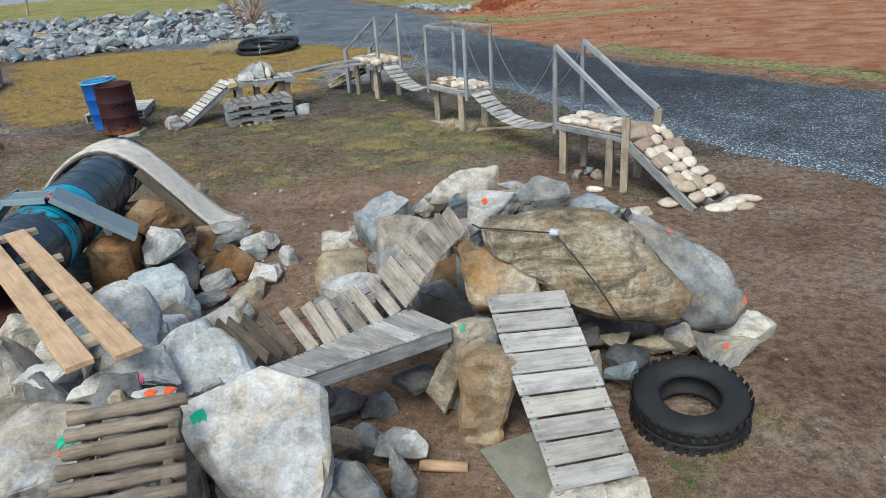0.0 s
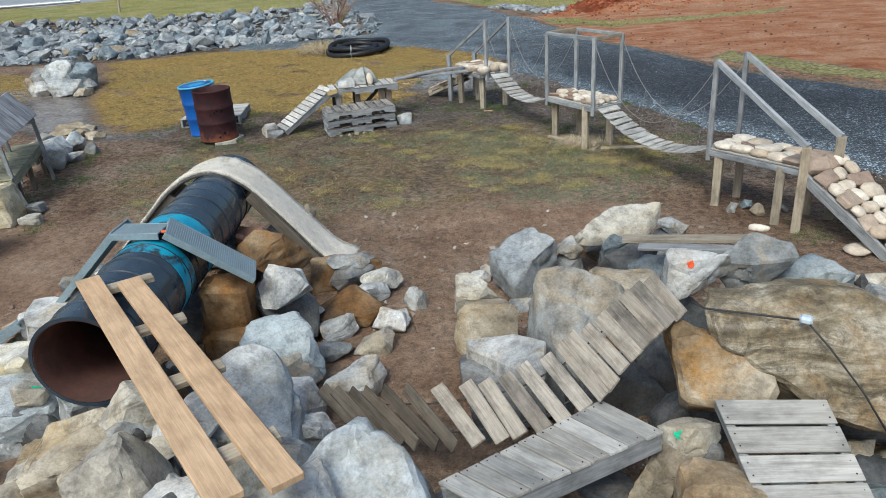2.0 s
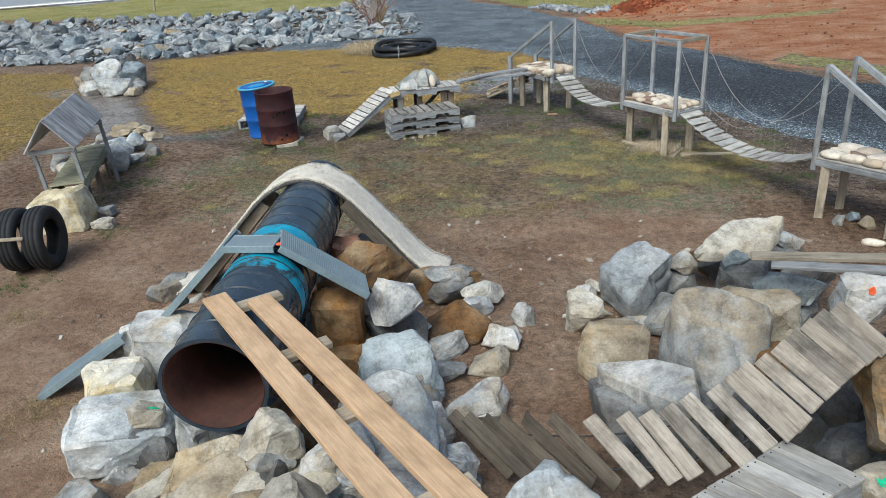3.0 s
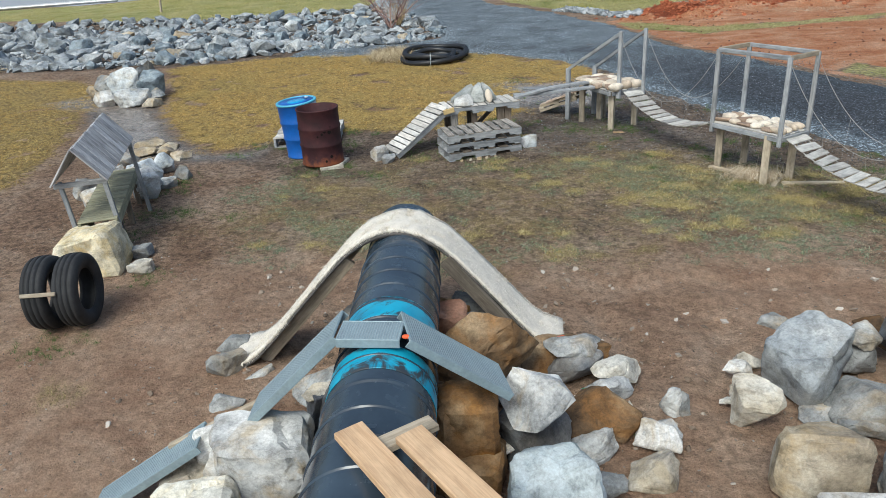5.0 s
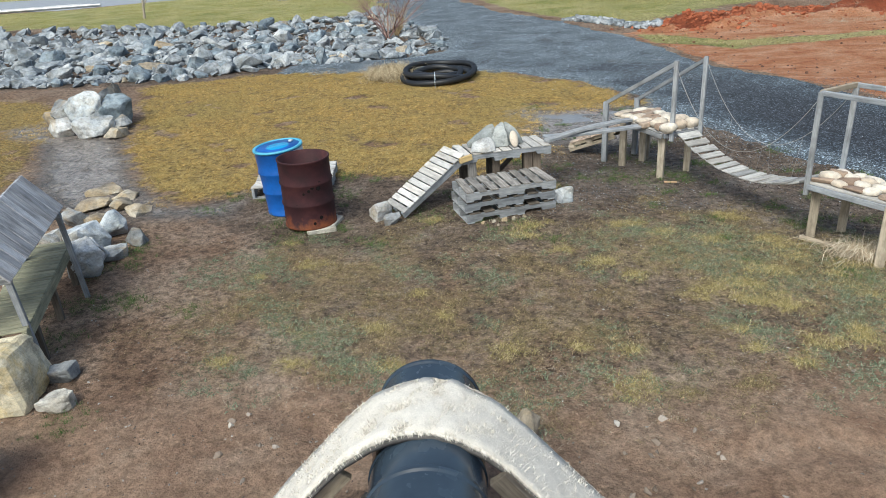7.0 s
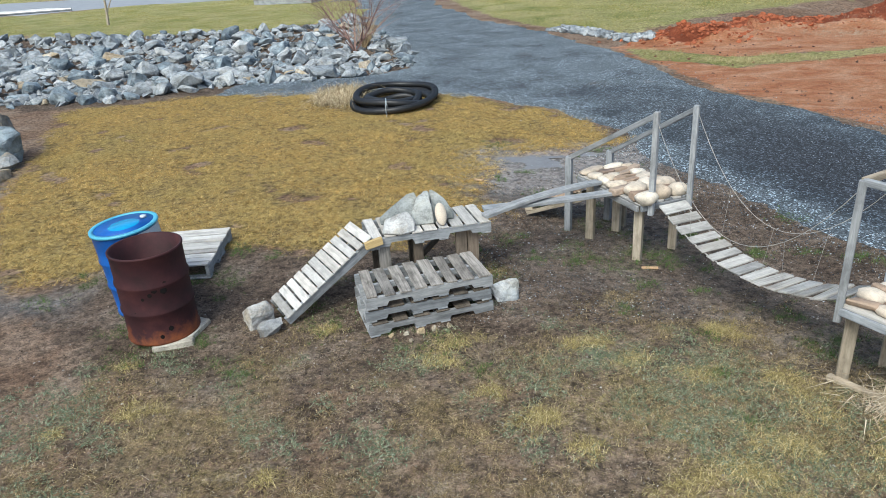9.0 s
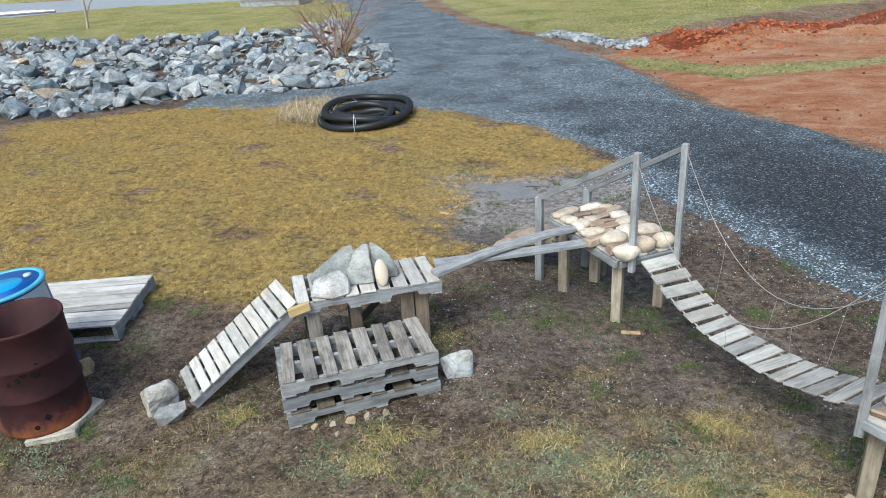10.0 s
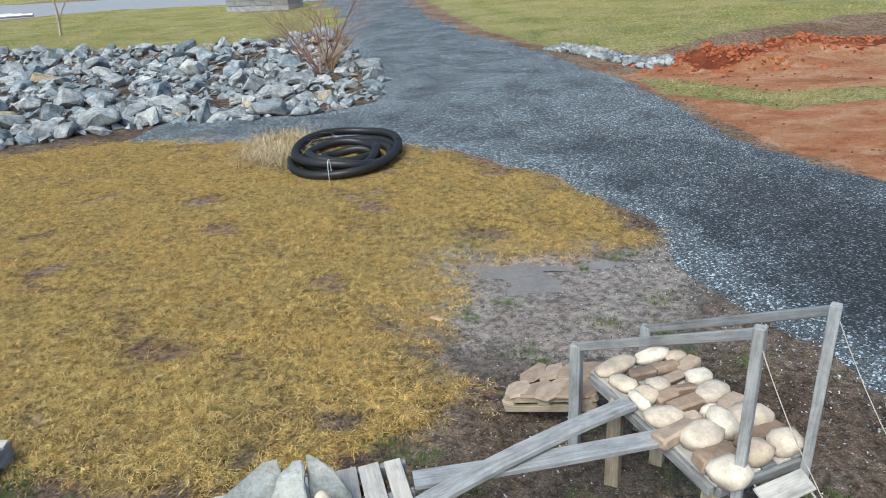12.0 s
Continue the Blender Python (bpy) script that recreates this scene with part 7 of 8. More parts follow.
rock(-0.49, 3.82, 0.00, 0.23, 0.18, 0.13, 7, "dark")
rock(-0.24, 3.91, 0.10, 0.28, 0.22, 0.16, 4, "dark")
rock(-0.54, 3.44, 0.00, 0.23, 0.18, 0.17, 9, "grey")
rock(-0.33, 3.34, 0.05, 0.30, 0.24, 0.15, 6, "white")
rock(-0.68, 3.22, 0.10, 0.25, 0.20, 0.22, 12, "tan")
rock(-0.64, 2.93, 0.10, 0.31, 0.25, 0.21, 12, "grey")
rock(-0.45, 3.01, 0.00, 0.16, 0.13, 0.24, 9, "brown")
rock(-0.30, 2.99, 0.00, 0.15, 0.12, 0.33, 6, "white")
rock(0.64, 2.88, 0.00, 0.34, 0.28, 0.16, -12, "cream")
rock(0.89, 2.87, 0.00, 0.25, 0.20, 0.16, -17, "cream")
bm = hull_rock(57, [(-0.38, -0.28, 0.0), (0.30, -0.32, 0.0), (0.36, 0.26, 0.0), (-0.30, 0.30, 0.0), (-0.30, -0.26, 0.40), (0.20, -0.28, 0.50), (0.28, 0.2, 0.47), (-0.24, 0.24, 0.44), (0.34, -0.12, 0.30), (-0.39, -0.05, 0.2)], rough=0.6)
keep_rock("rock", bm, ROCK["yellow"], "pale yellow sandstone block near the small covered bridge", "rock", "rocks of the crawling course", pose(-6.98, 8.68, -0.02, 0, 0, 18))
rock(-6.43, 8.56, 0.00, 0.24, 0.19, 0.12, 33, "cream", "near the small covered bridge")
rock(-6.60, 8.93, 0.00, 0.23, 0.18, 0.12, 33, "grey", "near the small covered bridge")
rock(-7.44, 10.80, 0.00, 0.36, 0.30, 0.40, 12, "ice", "near the small covered bridge")
rock(-7.80, 11.45, 0.00, 0.42, 0.36, 0.32, 30, "ice", "near the small covered bridge")
rock(-8.67, 12.98, 0.00, 0.50, 0.40, 0.11, 30, "tan", "by the muddy track")
rock(-8.39, 10.90, 0.00, 0.30, 0.25, 0.26, 35, "grey", "near the small covered bridge")
rock(-8.82, 13.58, 0.00, 0.45, 0.36, 0.09, 30, "tan", "by the muddy track")
rock(-8.38, 13.34, 0.00, 0.35, 0.28, 0.09, 28, "tan", "by the muddy track")
rock(-7.51, 11.31, 0.00, 0.38, 0.30, 0.10, 30, "grey", "near the small covered bridge")
rock(-11.30, 17.50, 0.00, 0.62, 0.50, 0.66, 31, "ice", "by the muddy track")
rock(-10.95, 17.10, 0.00, 0.70, 0.50, 0.34, 10, "ice", "by the muddy track")
rock(-0.49, 7.44, 0.00, 0.22, 0.15, 0.07, -25, "grey")
rock(-1.02, 6.15, 0.00, 0.31, 0.25, 0.29, -26, "cream", "between the rock piles")
rock(-1.52, 6.27, 0.00, 0.14, 0.11, 0.17, -18, "grey", "between the rock piles")
rock(-1.12, 6.40, 0.00, 0.09, 0.07, 0.03, -23, "cream", "between the rock piles")
rock(-1.65, 5.99, 0.00, 0.26, 0.21, 0.10, -17, "white", "between the rock piles")
for x, y, z in ((-3.33, 12.10, 0.07), (-3.20, 12.14, 0.10), (-3.08, 12.18, 0.12), (-2.97, 12.22, 0.09), (-2.85, 12.26, 0.11), (-3.15, 12.02, 0.06)):
    rock(x, y, 0, z * 0.7, z * 0.55, z * 0.3, 90 * x, "tan", "at the foot of the pallet stack", fine=2)
rock(-3.43, 13.38, 0, 0.13, 0.10, 0.08, 30, "grey", "under the raised pallet deck")
rock(-2.36, 12.79, 0.00, 0.22, 0.19, 0.15, 40, "ice", "on the soil by the pallets")
rock(-4.56, 12.34, 0.00, 0.23, 0.18, 0.19, 38, "white", "on the soil by the pallets")
rock(-4.44, 12.19, 0.00, 0.22, 0.18, 0.11, 37, "white", "on the soil by the pallets")
rock(-5.46, 12.80, 0.00, 0.16, 0.12, 0.10, 42, "tan", "on the soil by the pallets")

for x, y, s, h, k in ((-11.7, 17.6, 0.6, 0.5, "grey"), (-10.8, 17.7, 0.6, 0.55, "blue"), (-11.1, 18.1, 0.55, 0.7, "grey"), (-11.6, 17.1, 0.45, 0.3, "white"), (-10.55, 17.4, 0.4, 0.25, "grey"), (-12.2, 17.9, 0.5, 0.3, "tan"),
                      (-10.4, 16.9, 0.45, 0.16, "tan"), (-11.9, 18.6, 0.5, 0.4, "white")):
    rock(x, y, 0, s, s * 0.75, h, 77 * x, k, "by the muddy track", fine=2)
for x, y, s, h, k in ((-7.55, 11.15, 0.30, 0.30, "white"), (-7.85, 12.0, 0.36, 0.26, "ice"), (-8.2, 12.4, 0.36, 0.13, "tan"), (-7.9, 12.75, 0.34, 0.10, "tan"), (-8.5, 12.4, 0.36, 0.2, "grey"),
                      (-8.3, 11.6, 0.34, 0.26, "white"), (-8.2, 12.95, 0.34, 0.12, "tan"), (-7.4, 11.75, 0.28, 0.16, "grey"), (-8.05, 10.5, 0.26, 0.24, "white"), (-8.15, 11.25, 0.3, 0.28, "grey")):
    rock(x, y, 0, s, s * 0.78, h, 91 * y, k, "near the small covered bridge", fine=2)
for x, y, s, h, k in ((-3.9, 6.3, 0.4, 0.3, "grey"), (-3.05, 6.35, 0.45, 0.4, "brown"), (-2.95, 7.2, 0.4, 0.34, "dark"), (-2.35, 5.2, 0.5, 0.3, "grey"), (-2.2, 4.7, 0.55, 0.34, "white"), (-2.0, 3.8, 0.6, 0.5, "grey"), (-2.6, 3.3, 0.6, 0.6, "tan"),
                      (-1.4, 3.6, 0.5, 0.5, "grey"), (-1.2, 3.2, 0.5, 0.55, "white"), (-0.55, 2.55, 0.5, 0.5, "grey"), (-1.6, 2.2, 0.6, 0.6, "dark"), (-2.4, 2.4, 0.7, 0.6, "grey"), (-1.0, 3.75, 0.4, 0.3, "dark"), (-3.5, 3.7, 0.5, 0.3, "tan"),
                      (-0.35, 6.2, 0.4, 0.25, "grey"), (0.3, 6.5, 0.5, 0.4, "dark"), (0.75, 6.5, 0.5, 0.4, "grey"), (1.25, 5.5, 0.6, 0.55, "grey"), (-0.4, 4.85, 0.4, 0.3, "dark"), (0.05, 5.15, 0.5, 0.4, "brown"), (-3.5, 5.0, 0.4, 0.4, "grey")):
    rock(x, y, 0, s, s * 0.8, h, 83 * x + 29 * y, k, "low in the rock pile", fine=2)

# buried stones that carry the upper ones
# all coloured dark, in place of the shade in the pile's gaps
for x, y, z, s in (
    (-0.88, 2.72, 0.46, 0.55), (-2.02, 2.74, 0.55, 0.68), (-2.03, 3.07, 0.85, 0.34), (-1.67, 3.05, 0.78, 0.50), (-1.58, 2.80, 0.90, 0.26), (-1.43, 2.78, 0.90, 0.26), (-1.40, 3.27, 0.60, 0.33), (-2.81, 4.05, 0.45, 0.35), (-2.42, 3.90, 0.50, 0.36), (-2.46, 3.72, 0.55, 0.26), (-2.67, 3.52, 0.45, 0.38), (-2.77, 3.94, 0.50, 0.26), (-2.23, 3.33, 0.60, 0.26), (-2.21, 2.90, 0.30, 0.30), (-1.86, 2.70, 0.50, 0.26), (-2.94, 5.76, 0.32, 0.42), (-2.46, 5.78, 0.36, 0.44), (-3.13, 6.74, 0.35, 0.26), (-2.12, 6.72, 0.20, 0.40), (-3.77, 4.54, 0.30, 0.26), (-2.43, 3.84, 0.20, 0.30), (-3.07, 4.64, 0.20, 0.34), (-2.87, 4.75, 0.40, 0.26), (-2.21, 4.13, 0.20, 0.46), (-2.03, 3.80, 0.30, 0.32), (-1.88, 4.26, 0.20, 0.26), (-4.31, 5.51, 0.15, 0.29), (-3.83, 6.00, 0.30, 0.26), (-0.18, 6.76, 0.20, 0.26), (0.32, 6.86, 0.33, 0.62), (0.19, 6.53, 0.30, 0.26), (0.09, 5.67, 0.20, 0.54), (-0.74, 4.95, 0.20, 0.72), (0.81, 7.22, 0.20, 0.32), (0.50, 6.24, 0.20, 0.48), (0.40, 4.85, 0.70, 0.57), (0.72, 4.95, 0.70, 0.5), (1.12, 5.05, 0.50, 0.58), (-2.40, 3.30, 0.50, 0.5), (-1.40, 3.45, 0.48, 0.55), (-2.70, 6.45, 0.22, 0.5), (1.50, 5.03, 0.75, 0.26), (0.17, 3.93, 0.42, 0.32),
):
    rock(x, y, 0, s, s * 0.8, z + 0.03, 70 * x + 31 * y, "dark", "low in the rock pile", fine=2)

# spray-painted course marks
for mark in (("orange", -1.40, 2.76, 1.0, 0.045), ("orange", -1.33, 2.80, 1.0, 0.05), ("green", -1.19, 2.62, 1.02, 0.06), ("pink", -1.56, 2.95, 0.98, 0.05), ("green", -1.78, 2.68, 0.90, 0.05), ("orange", -1.76, 2.60, 0.88, 0.04),
             ("orange", 0.34, 4.60, 1.12, 0.035), ("orange", 1.67, 4.73, 0.7, 0.035), ("orange", 2.13, 4.26, 0.40, 0.045), ("orange", 1.95, 3.95, 0.22, 0.035), ("green", 0.07, 3.85, 0.60, 0.035), ("teal", -3.16, 4.52, 0.45, 0.04)):
    paint(*mark)
for mark in (("teal", -2.37, 3.73, 0.50, 0.06), ("green", -2.08, 6.37, 0.15, 0.05), ("teal", -3.34, 4.74, 0.2, 0.05), ("orange", -2.23, 6.80, 0.28, 0.04), ("green", -3.72, 4.54, 0.45, 0.04), ("pink", -2.84, 4.17, 0.45, 0.06)):
    paint(*mark)

# ---- trees, box, kerb bars ----


def branch_bm(base, seed, height, limbs, thick, spread, twigs=5):
    """A bare trunk with limbs and twigs, in one mesh per call."""
    r_ = random.Random(seed)
    out = []

    def grow(p, d, ln, rad, depth):
        pts, rads = [p], [rad]
        for i in range(5):
            d2 = (d + Vector((r_.gauss(0, 0.12), r_.gauss(0, 0.12), r_.gauss(0.03, 0.08)))).normalized()
            p = p + d2 * ln / 5
            d = d2
            pts.append(p)
            rads.append(rad * (1 - 0.15 * (i + 1)))
        out.append((pts, rads))
        if depth:
            for k in range(twigs):
                j = r_.randint(1, 5)
                e = (d + Vector((r_.gauss(0, spread), r_.gauss(0, spread), r_.gauss(0.1, 0.3)))).normalized()
                grow(pts[j], e, ln * r_.uniform(0.45, 0.7), rads[j] * 0.6, depth - 1)
    for k in range(limbs):
        d = Vector((r_.gauss(0, spread * 0.5), r_.gauss(0, spread * 0.5), 1)).normalized()
        grow(Vector(base), d, height * r_.uniform(0.6, 1.0), thick * r_.uniform(0.6, 1.0), 2)
    vs, fs = [], []
    for pts, rads in out:
        bm = tube_bm(pts, rads, 5)
        bm.verts.index_update()
        b0 = len(vs)
        vs += [tuple(v.co) for v in bm.verts]
        fs += [[v.index + b0 for v in f.verts] for f in bm.faces]
        bm.free()
    return vs, fs


def bare_tree(name, x, y, seed, height, limbs, thick, spread, label, mat=TWIG, twigs=5):
    vs, fs = branch_bm((0, 0, -0.05), seed, height, limbs, thick, spread, twigs)
    me_ = bpy.data.meshes.new(name)
    me_.from_pydata(vs, [], fs)
    me_.materials.append(mat)
    t = thing(name, x, y, gz(x, y), label, "tree")
    put("crown", me_, t, pose(x, y, gz(x, y)))
    return t


bare_tree("shrub", -7.3, 30.0, 3, 2.9, 7, 0.036, 0.75, "leafless reddish shrub on the rocky bank", twigs=7)
bare_tree("shrub", -7.0, 30.1, 9, 1.3, 26, 0.014, 0.8, "dense dry brush at the foot of a bare shrub", DRY, 3)
bare_tree("sapling", -22.25, 42.0, 8, 4.2, 1, 0.09, 0.03, "slender bare sapling on the far lawn", WOOD_POST, 3)
crate = thing("planter_box", -15.4, 49.6, 0, "weathered wooden box at the edge of the far lawn", "box")
for a, b in (((-17.2, 49.3), (-13.6, 48.6)), ((-16.9, 51.0), (-13.3, 50.3)), ((-17.2, 49.3), (-16.9, 51.0)), ((-13.6, 48.6), (-13.3, 50.3))):
    for z in (0.14, 0.42, 0.70):
        board("side_plank", (*a, z), (*b, z), 0.05, 0.26, WOOD_GREY, crate)
board("top_board", (-17.0, 50.1, 0.85), (-13.4, 49.5, 0.85), 1.7, 0.03, WOOD_GREY, crate)
bars = thing("metal_bars", -36, 53, 0, "bundle of long pale metal bars lying by the street", "metal bars")
for k in range(3):
    part("bar", tube_bm([(-44, 49.6 + 0.5 * k, 0.12), (-31.0 - k, 53.4 + 0.5 * k, 0.12)], 0.10, 8), GALV, bars)

# ---- straw heap, boards under platform 2 ----


def tuft_mesh(name, spots, height, lean, width, mat, label, category, seed, kind="stuff", blades=1):
    r_ = np.random.RandomState(seed)
    n = len(spots) * blades
    c = np.repeat(np.array(spots, float), blades, 0)
    c += r_.normal(0, 0.012 if blades > 1 else 0.0, c.shape)
    z = ground_z(c[:, 0], c[:, 1])
    a = r_.uniform(0, 2 * np.pi, n)
    h = r_.uniform(height[0], height[1], n)
    l = h * r_.uniform(lean[0], lean[1], n)
    wv = width * r_.uniform(0.6, 1.3, n)
    dx, dy = np.cos(a), np.sin(a)
    p0 = np.stack([c[:, 0] - dy * wv, c[:, 1] + dx * wv, z - 0.004], -1)
    p1 = np.stack([c[:, 0] + dy * wv, c[:, 1] - dx * wv, z - 0.004], -1)
    m0 = np.stack([c[:, 0] + dx * l * 0.45, c[:, 1] + dy * l * 0.45, z + h * 0.8], -1)
    p2 = np.stack([c[:, 0] + dx * l, c[:, 1] + dy * l, z + h * r_.uniform(0.5, 1.0, n)], -1)
    co_ = np.stack([p0, p1, m0, p2], 1).reshape(-1, 3)
    k = np.arange(n)[:, None] * 4
    tri = np.concatenate([k + np.array([[0, 1, 2]]), k + np.array([[1, 3, 2]])], 0)
    me_ = bpy.data.meshes.new(name)
    me_.from_pydata(co_.tolist(), [], tri.tolist())
    me_.materials.append(mat)
    ob_ = new(name, me_)
    return tagged(ob_, label, category, kind=kind)


def clump_mesh(name, spots, blades, length, rise, spread, width, mat, label, seed):
    """Tufts of arching blades that lean outwards from each centre."""
    r_ = np.random.RandomState(seed)
    n = len(spots) * blades
    size = np.repeat(r_.uniform(0.6, 1.35, len(spots)), blades)
    a = r_.uniform(0, 2 * np.pi, n)
    c = np.repeat(np.array(spots, float), blades, 0)
    off = np.abs(r_.normal(0, spread, n)) * size
    dx, dy = np.cos(a), np.sin(a)
    x0, y0 = c[:, 0] + dx * off, c[:, 1] + dy * off
    a = a + r_.normal(0, 0.7, n)
    dx, dy = np.cos(a), np.sin(a)
    z = ground_z(x0, y0)
    l = r_.uniform(length[0], length[1], n) * size
    h = r_.uniform(rise[0], rise[1], n) * size
    wv = width * r_.uniform(0.7, 1.3, n)
    px, py = -dy * wv, dx * wv
    mx, my, tip = x0 + dx * l * 0.5, y0 + dy * l * 0.5, z + h * r_.uniform(0.2, 0.9, n)
    p = [(x0 - px, y0 - py, z - 0.004), (x0 + px, y0 + py, z - 0.004), (mx - px * 0.8, my - py * 0.8, z + h), (mx + px * 0.8, my + py * 0.8, z + h), (x0 + dx * l, y0 + dy * l, tip)]
    co_ = np.stack([np.stack(q, -1) for q in p], 1).reshape(-1, 3)
    k = (np.arange(n) * 5)[:, None]
    faces = np.concatenate([k + np.array([[0, 1, 2]]), k + np.array([[2, 3, 4]])], 0)
    me_ = bpy.data.meshes.new(name)
    me_.from_pydata(co_.tolist(), [], faces.tolist())
    me_.materials.append(mat)
    return tagged(new(name, me_), label, "grass", kind="stuff")


def lawn_spots(count, seed, box_, weightf):
    r_ = np.random.RandomState(seed)
    x = r_.uniform(box_[0], box_[2], count)
    y = r_.uniform(box_[1], box_[3], count)
    ok = r_.uniform(0, 1, count) < weightf(x, y)
    return np.stack([x[ok], y[ok]], -1)


def clump(x, y, f, s):
    return np.clip(0.55 + 0.9 * wave(x, y, f, s) * 0.7 + 0.5 * wave(x, y, f * 2.7, s + 1), 0.0, 1)


def lawn_cover(x, y):
    edge = inside(x, y, LAWN) + 0.22 * wave(x, y, 3.1, 0.5) + 0.12 * wave(x, y, 8.3, 1.5)
    return step(edge, -0.25, 0.25) * (0.42 + 0.58 * clump(x, y, 5.3, 0.2)) * (1 - 0.92 * step(bare(x, y), 0.45, 0.62)) * (1 - 0.8 * step(inside(x, y, TRAIL), -0.2, 0.2))


spots = lawn_spots(60000, 1, (-12.5, 12.8, -0.3, 23.4), lawn_cover)
clump_mesh("grass", spots, 14, (0.05, 0.125), (0.006, 0.03), 0.024, 0.0031, STRAW, "short dormant yellow lawn grass", 2)
spots = lawn_spots(26000, 3, (-18, 9, -9.5, 21), lambda x, y: step(inside(x, y, LAWN_WEST), -0.2, 0.4) * (0.3 + 0.7 * clump(x, y, 3.3, 0.8)))
clump_mesh("grass", spots, 7, (0.05, 0.125), (0.006, 0.03), 0.03, 0.004, STRAW, "dormant yellow grass beyond the muddy track", 4)


def sparse_cover(x, y):
    d = step(inside(x, y, SPARSE) + 0.5 * wave(x, y, 1.7, 0.3) + 0.3 * wave(x, y, 4.4, 1.3), -0.75, 0.9)
    patch = step(0.5 * wave(x, y, 1.5, 1.4) + 0.4 * wave(x, y, 4.1, 0.4) + 0.3 * wave(x, y, 9.0, 2.1) + 0.25 * step(x, -3.5, 0.0), -0.15, 0.45)
    return d * (0.2 + 0.8 * patch) * (np.hypot((x + 3.1) / 1.1, (y - 12.6) / 0.6) > 1)


spots = lawn_spots(57000, 5, (-8.5, 7.4, 2.2, 13.6), sparse_cover)
clump_mesh("grass", spots, 11, (0.022, 0.065), (0.003, 0.018), 0.024, 0.0019, OLIVE, "sparse olive grass on trodden soil", 6)
WEEDS = ((-2.6, 13.27, 0.3), (-2.5, 12.98, 0.22), (-3.66, 13.2, 0.3), (-3.15, 13.43, 0.35), (-3.3, 13.1, 0.25), (-2.07, 13.64, 0.2), (-1.2, 13.37, 0.28), (-1.05, 13.0, 0.16), (-1.0, 13.75, 0.3), (-0.7, 13.5, 0.25), (-1.35, 14.5, 0.25), (-4.2, 12.6, 0.35), (-3.9, 12.3, 0.3), (-2.9, 11.95, 0.3), (-5.5, 11.8, 0.3), (-5.0, 12.05, 0.22), (1.0, 10.4, 0.35), (1.3, 3.05, 0.25), (-7.1, 9.5, 0.3), (-6.3, 8.4, 0.25), (-7.4, 11.05, 0.28), (-7.15, 10.2, 0.3), (-7.1, 11.1, 0.15), (-7.35, 11.45, 0.22), (-6.74, 10.3, 0.2), (-6.0, 10.05, 0.2),
         (-6.5, 7.1, 0.4), (2.3, 7.5, 0.3), (-6.8, 10.2, 0.3), (-7.3, 11.6, 0.3), (-1.9, 6.1, 0.12), (0.9, 9.6, 0.3), (1.1, 12.6, 0.3), (0.8, 14.6, 0.3), (1.5, 13.4, 0.25), (-2.5, 17.9, 0.3), (0.3, 11.9, 0.3))
r = random.Random(77)
spots = []
SPROUTS = []
while len(SPROUTS) < 90:
    x, y = r.uniform(-7.2, 2.2), r.uniform(9.2, 17.6)
    if inside1(x, y, LAWN) < -0.05 and inside1(x, y, ROAD) < -0.1 and inside1(x, y, GREY) > 0:
        SPROUTS.append((x, y, r.uniform(0.06, 0.24)))
for x, y, s in WEEDS + tuple(SPROUTS):
    for k in range(int(120 * s)):
        spots.append((r.gauss(x, s * 0.5), r.gauss(y, s * 0.42)))
clump_mesh("weeds", spots, 9, (0.02, 0.06), (0.012, 0.04), 0.014, 0.0024, GREEN, "small green weeds growing in damp soil", 8)
ROSETTE = blade_mat("grey_green_weed_leaves", [(0.0, (0.10, 0.125, 0.075)), (0.6, (0.20, 0.23, 0.145)), (1.0, (0.36, 0.38, 0.26))])


def weed_cover(x, y):
    d = step(inside(x, y, SPARSE) + 0.4 * wave(x, y, 1.9, 1.1), -0.6, 0.6)
    return d * step(0.5 * wave(x, y, 2.3, 2.2) + 0.45 * wave(x, y, 5.7, 0.9) + 0.35 * wave(x, y, 11.0, 0.3) + 0.3 * step(x, -3.0, 0.0), 0.02, 0.5)


spots = lawn_spots(26000, 65, (-8.0, 7.8, 2.2, 13.4), weed_cover)
clump_mesh("weeds", spots, 8, (0.025, 0.06), (0.006, 0.022), 0.018, 0.0055, ROSETTE, "low grey-green weeds in the trodden soil", 66)
TUFT = blade_mat("pale_gold_tufts", [(0.0, (0.15, 0.125, 0.05)), (0.4, (0.33, 0.265, 0.105)), (0.8, (0.54, 0.44, 0.20)), (1.0, (0.75, 0.64, 0.38))])
spots = []
while len(spots) < 1900:
    x, y, s = r.uniform(-5.6, 1.6), r.uniform(8.7, 12.4), r.uniform(0.05, 0.16)
    if r.random() > 0.3 + 0.7 * max(0.0, min(1.0, (x + 3.4) / 3.0)) or inside1(x, y, SPARSE) < -0.35 or math.hypot(x + 3.1, y - 12.6) < 0.7:
        continue
    spots += [(r.gauss(x, s * 0.7), r.gauss(y, s * 0.5)) for k in range(int(260 * s))]
clump_mesh("grass_tufts", spots, 12, (0.05, 0.11), (0.015, 0.045), 0.016, 0.002, TUFT, "pale gold tufts of living grass in trodden soil", 70)
spots = lawn_spots(50000, 71, (-7.5, 7.6, 2.0, 13.2), lambda x, y: 0.5 * step(inside(x, y, SPARSE) + 0.5 * wave(x, y, 1.3, 0.8), -1.0, 0.5) * (0.3 + 0.7 * clump(x, y, 2.9, 1.7)))
clump_mesh("straw_litter", spots, 2, (0.03, 0.085), (0.002, 0.006), 0.02, 0.0017, PALE_STRAW, "dead straw bits lying on trodden soil", 72)
spots = []
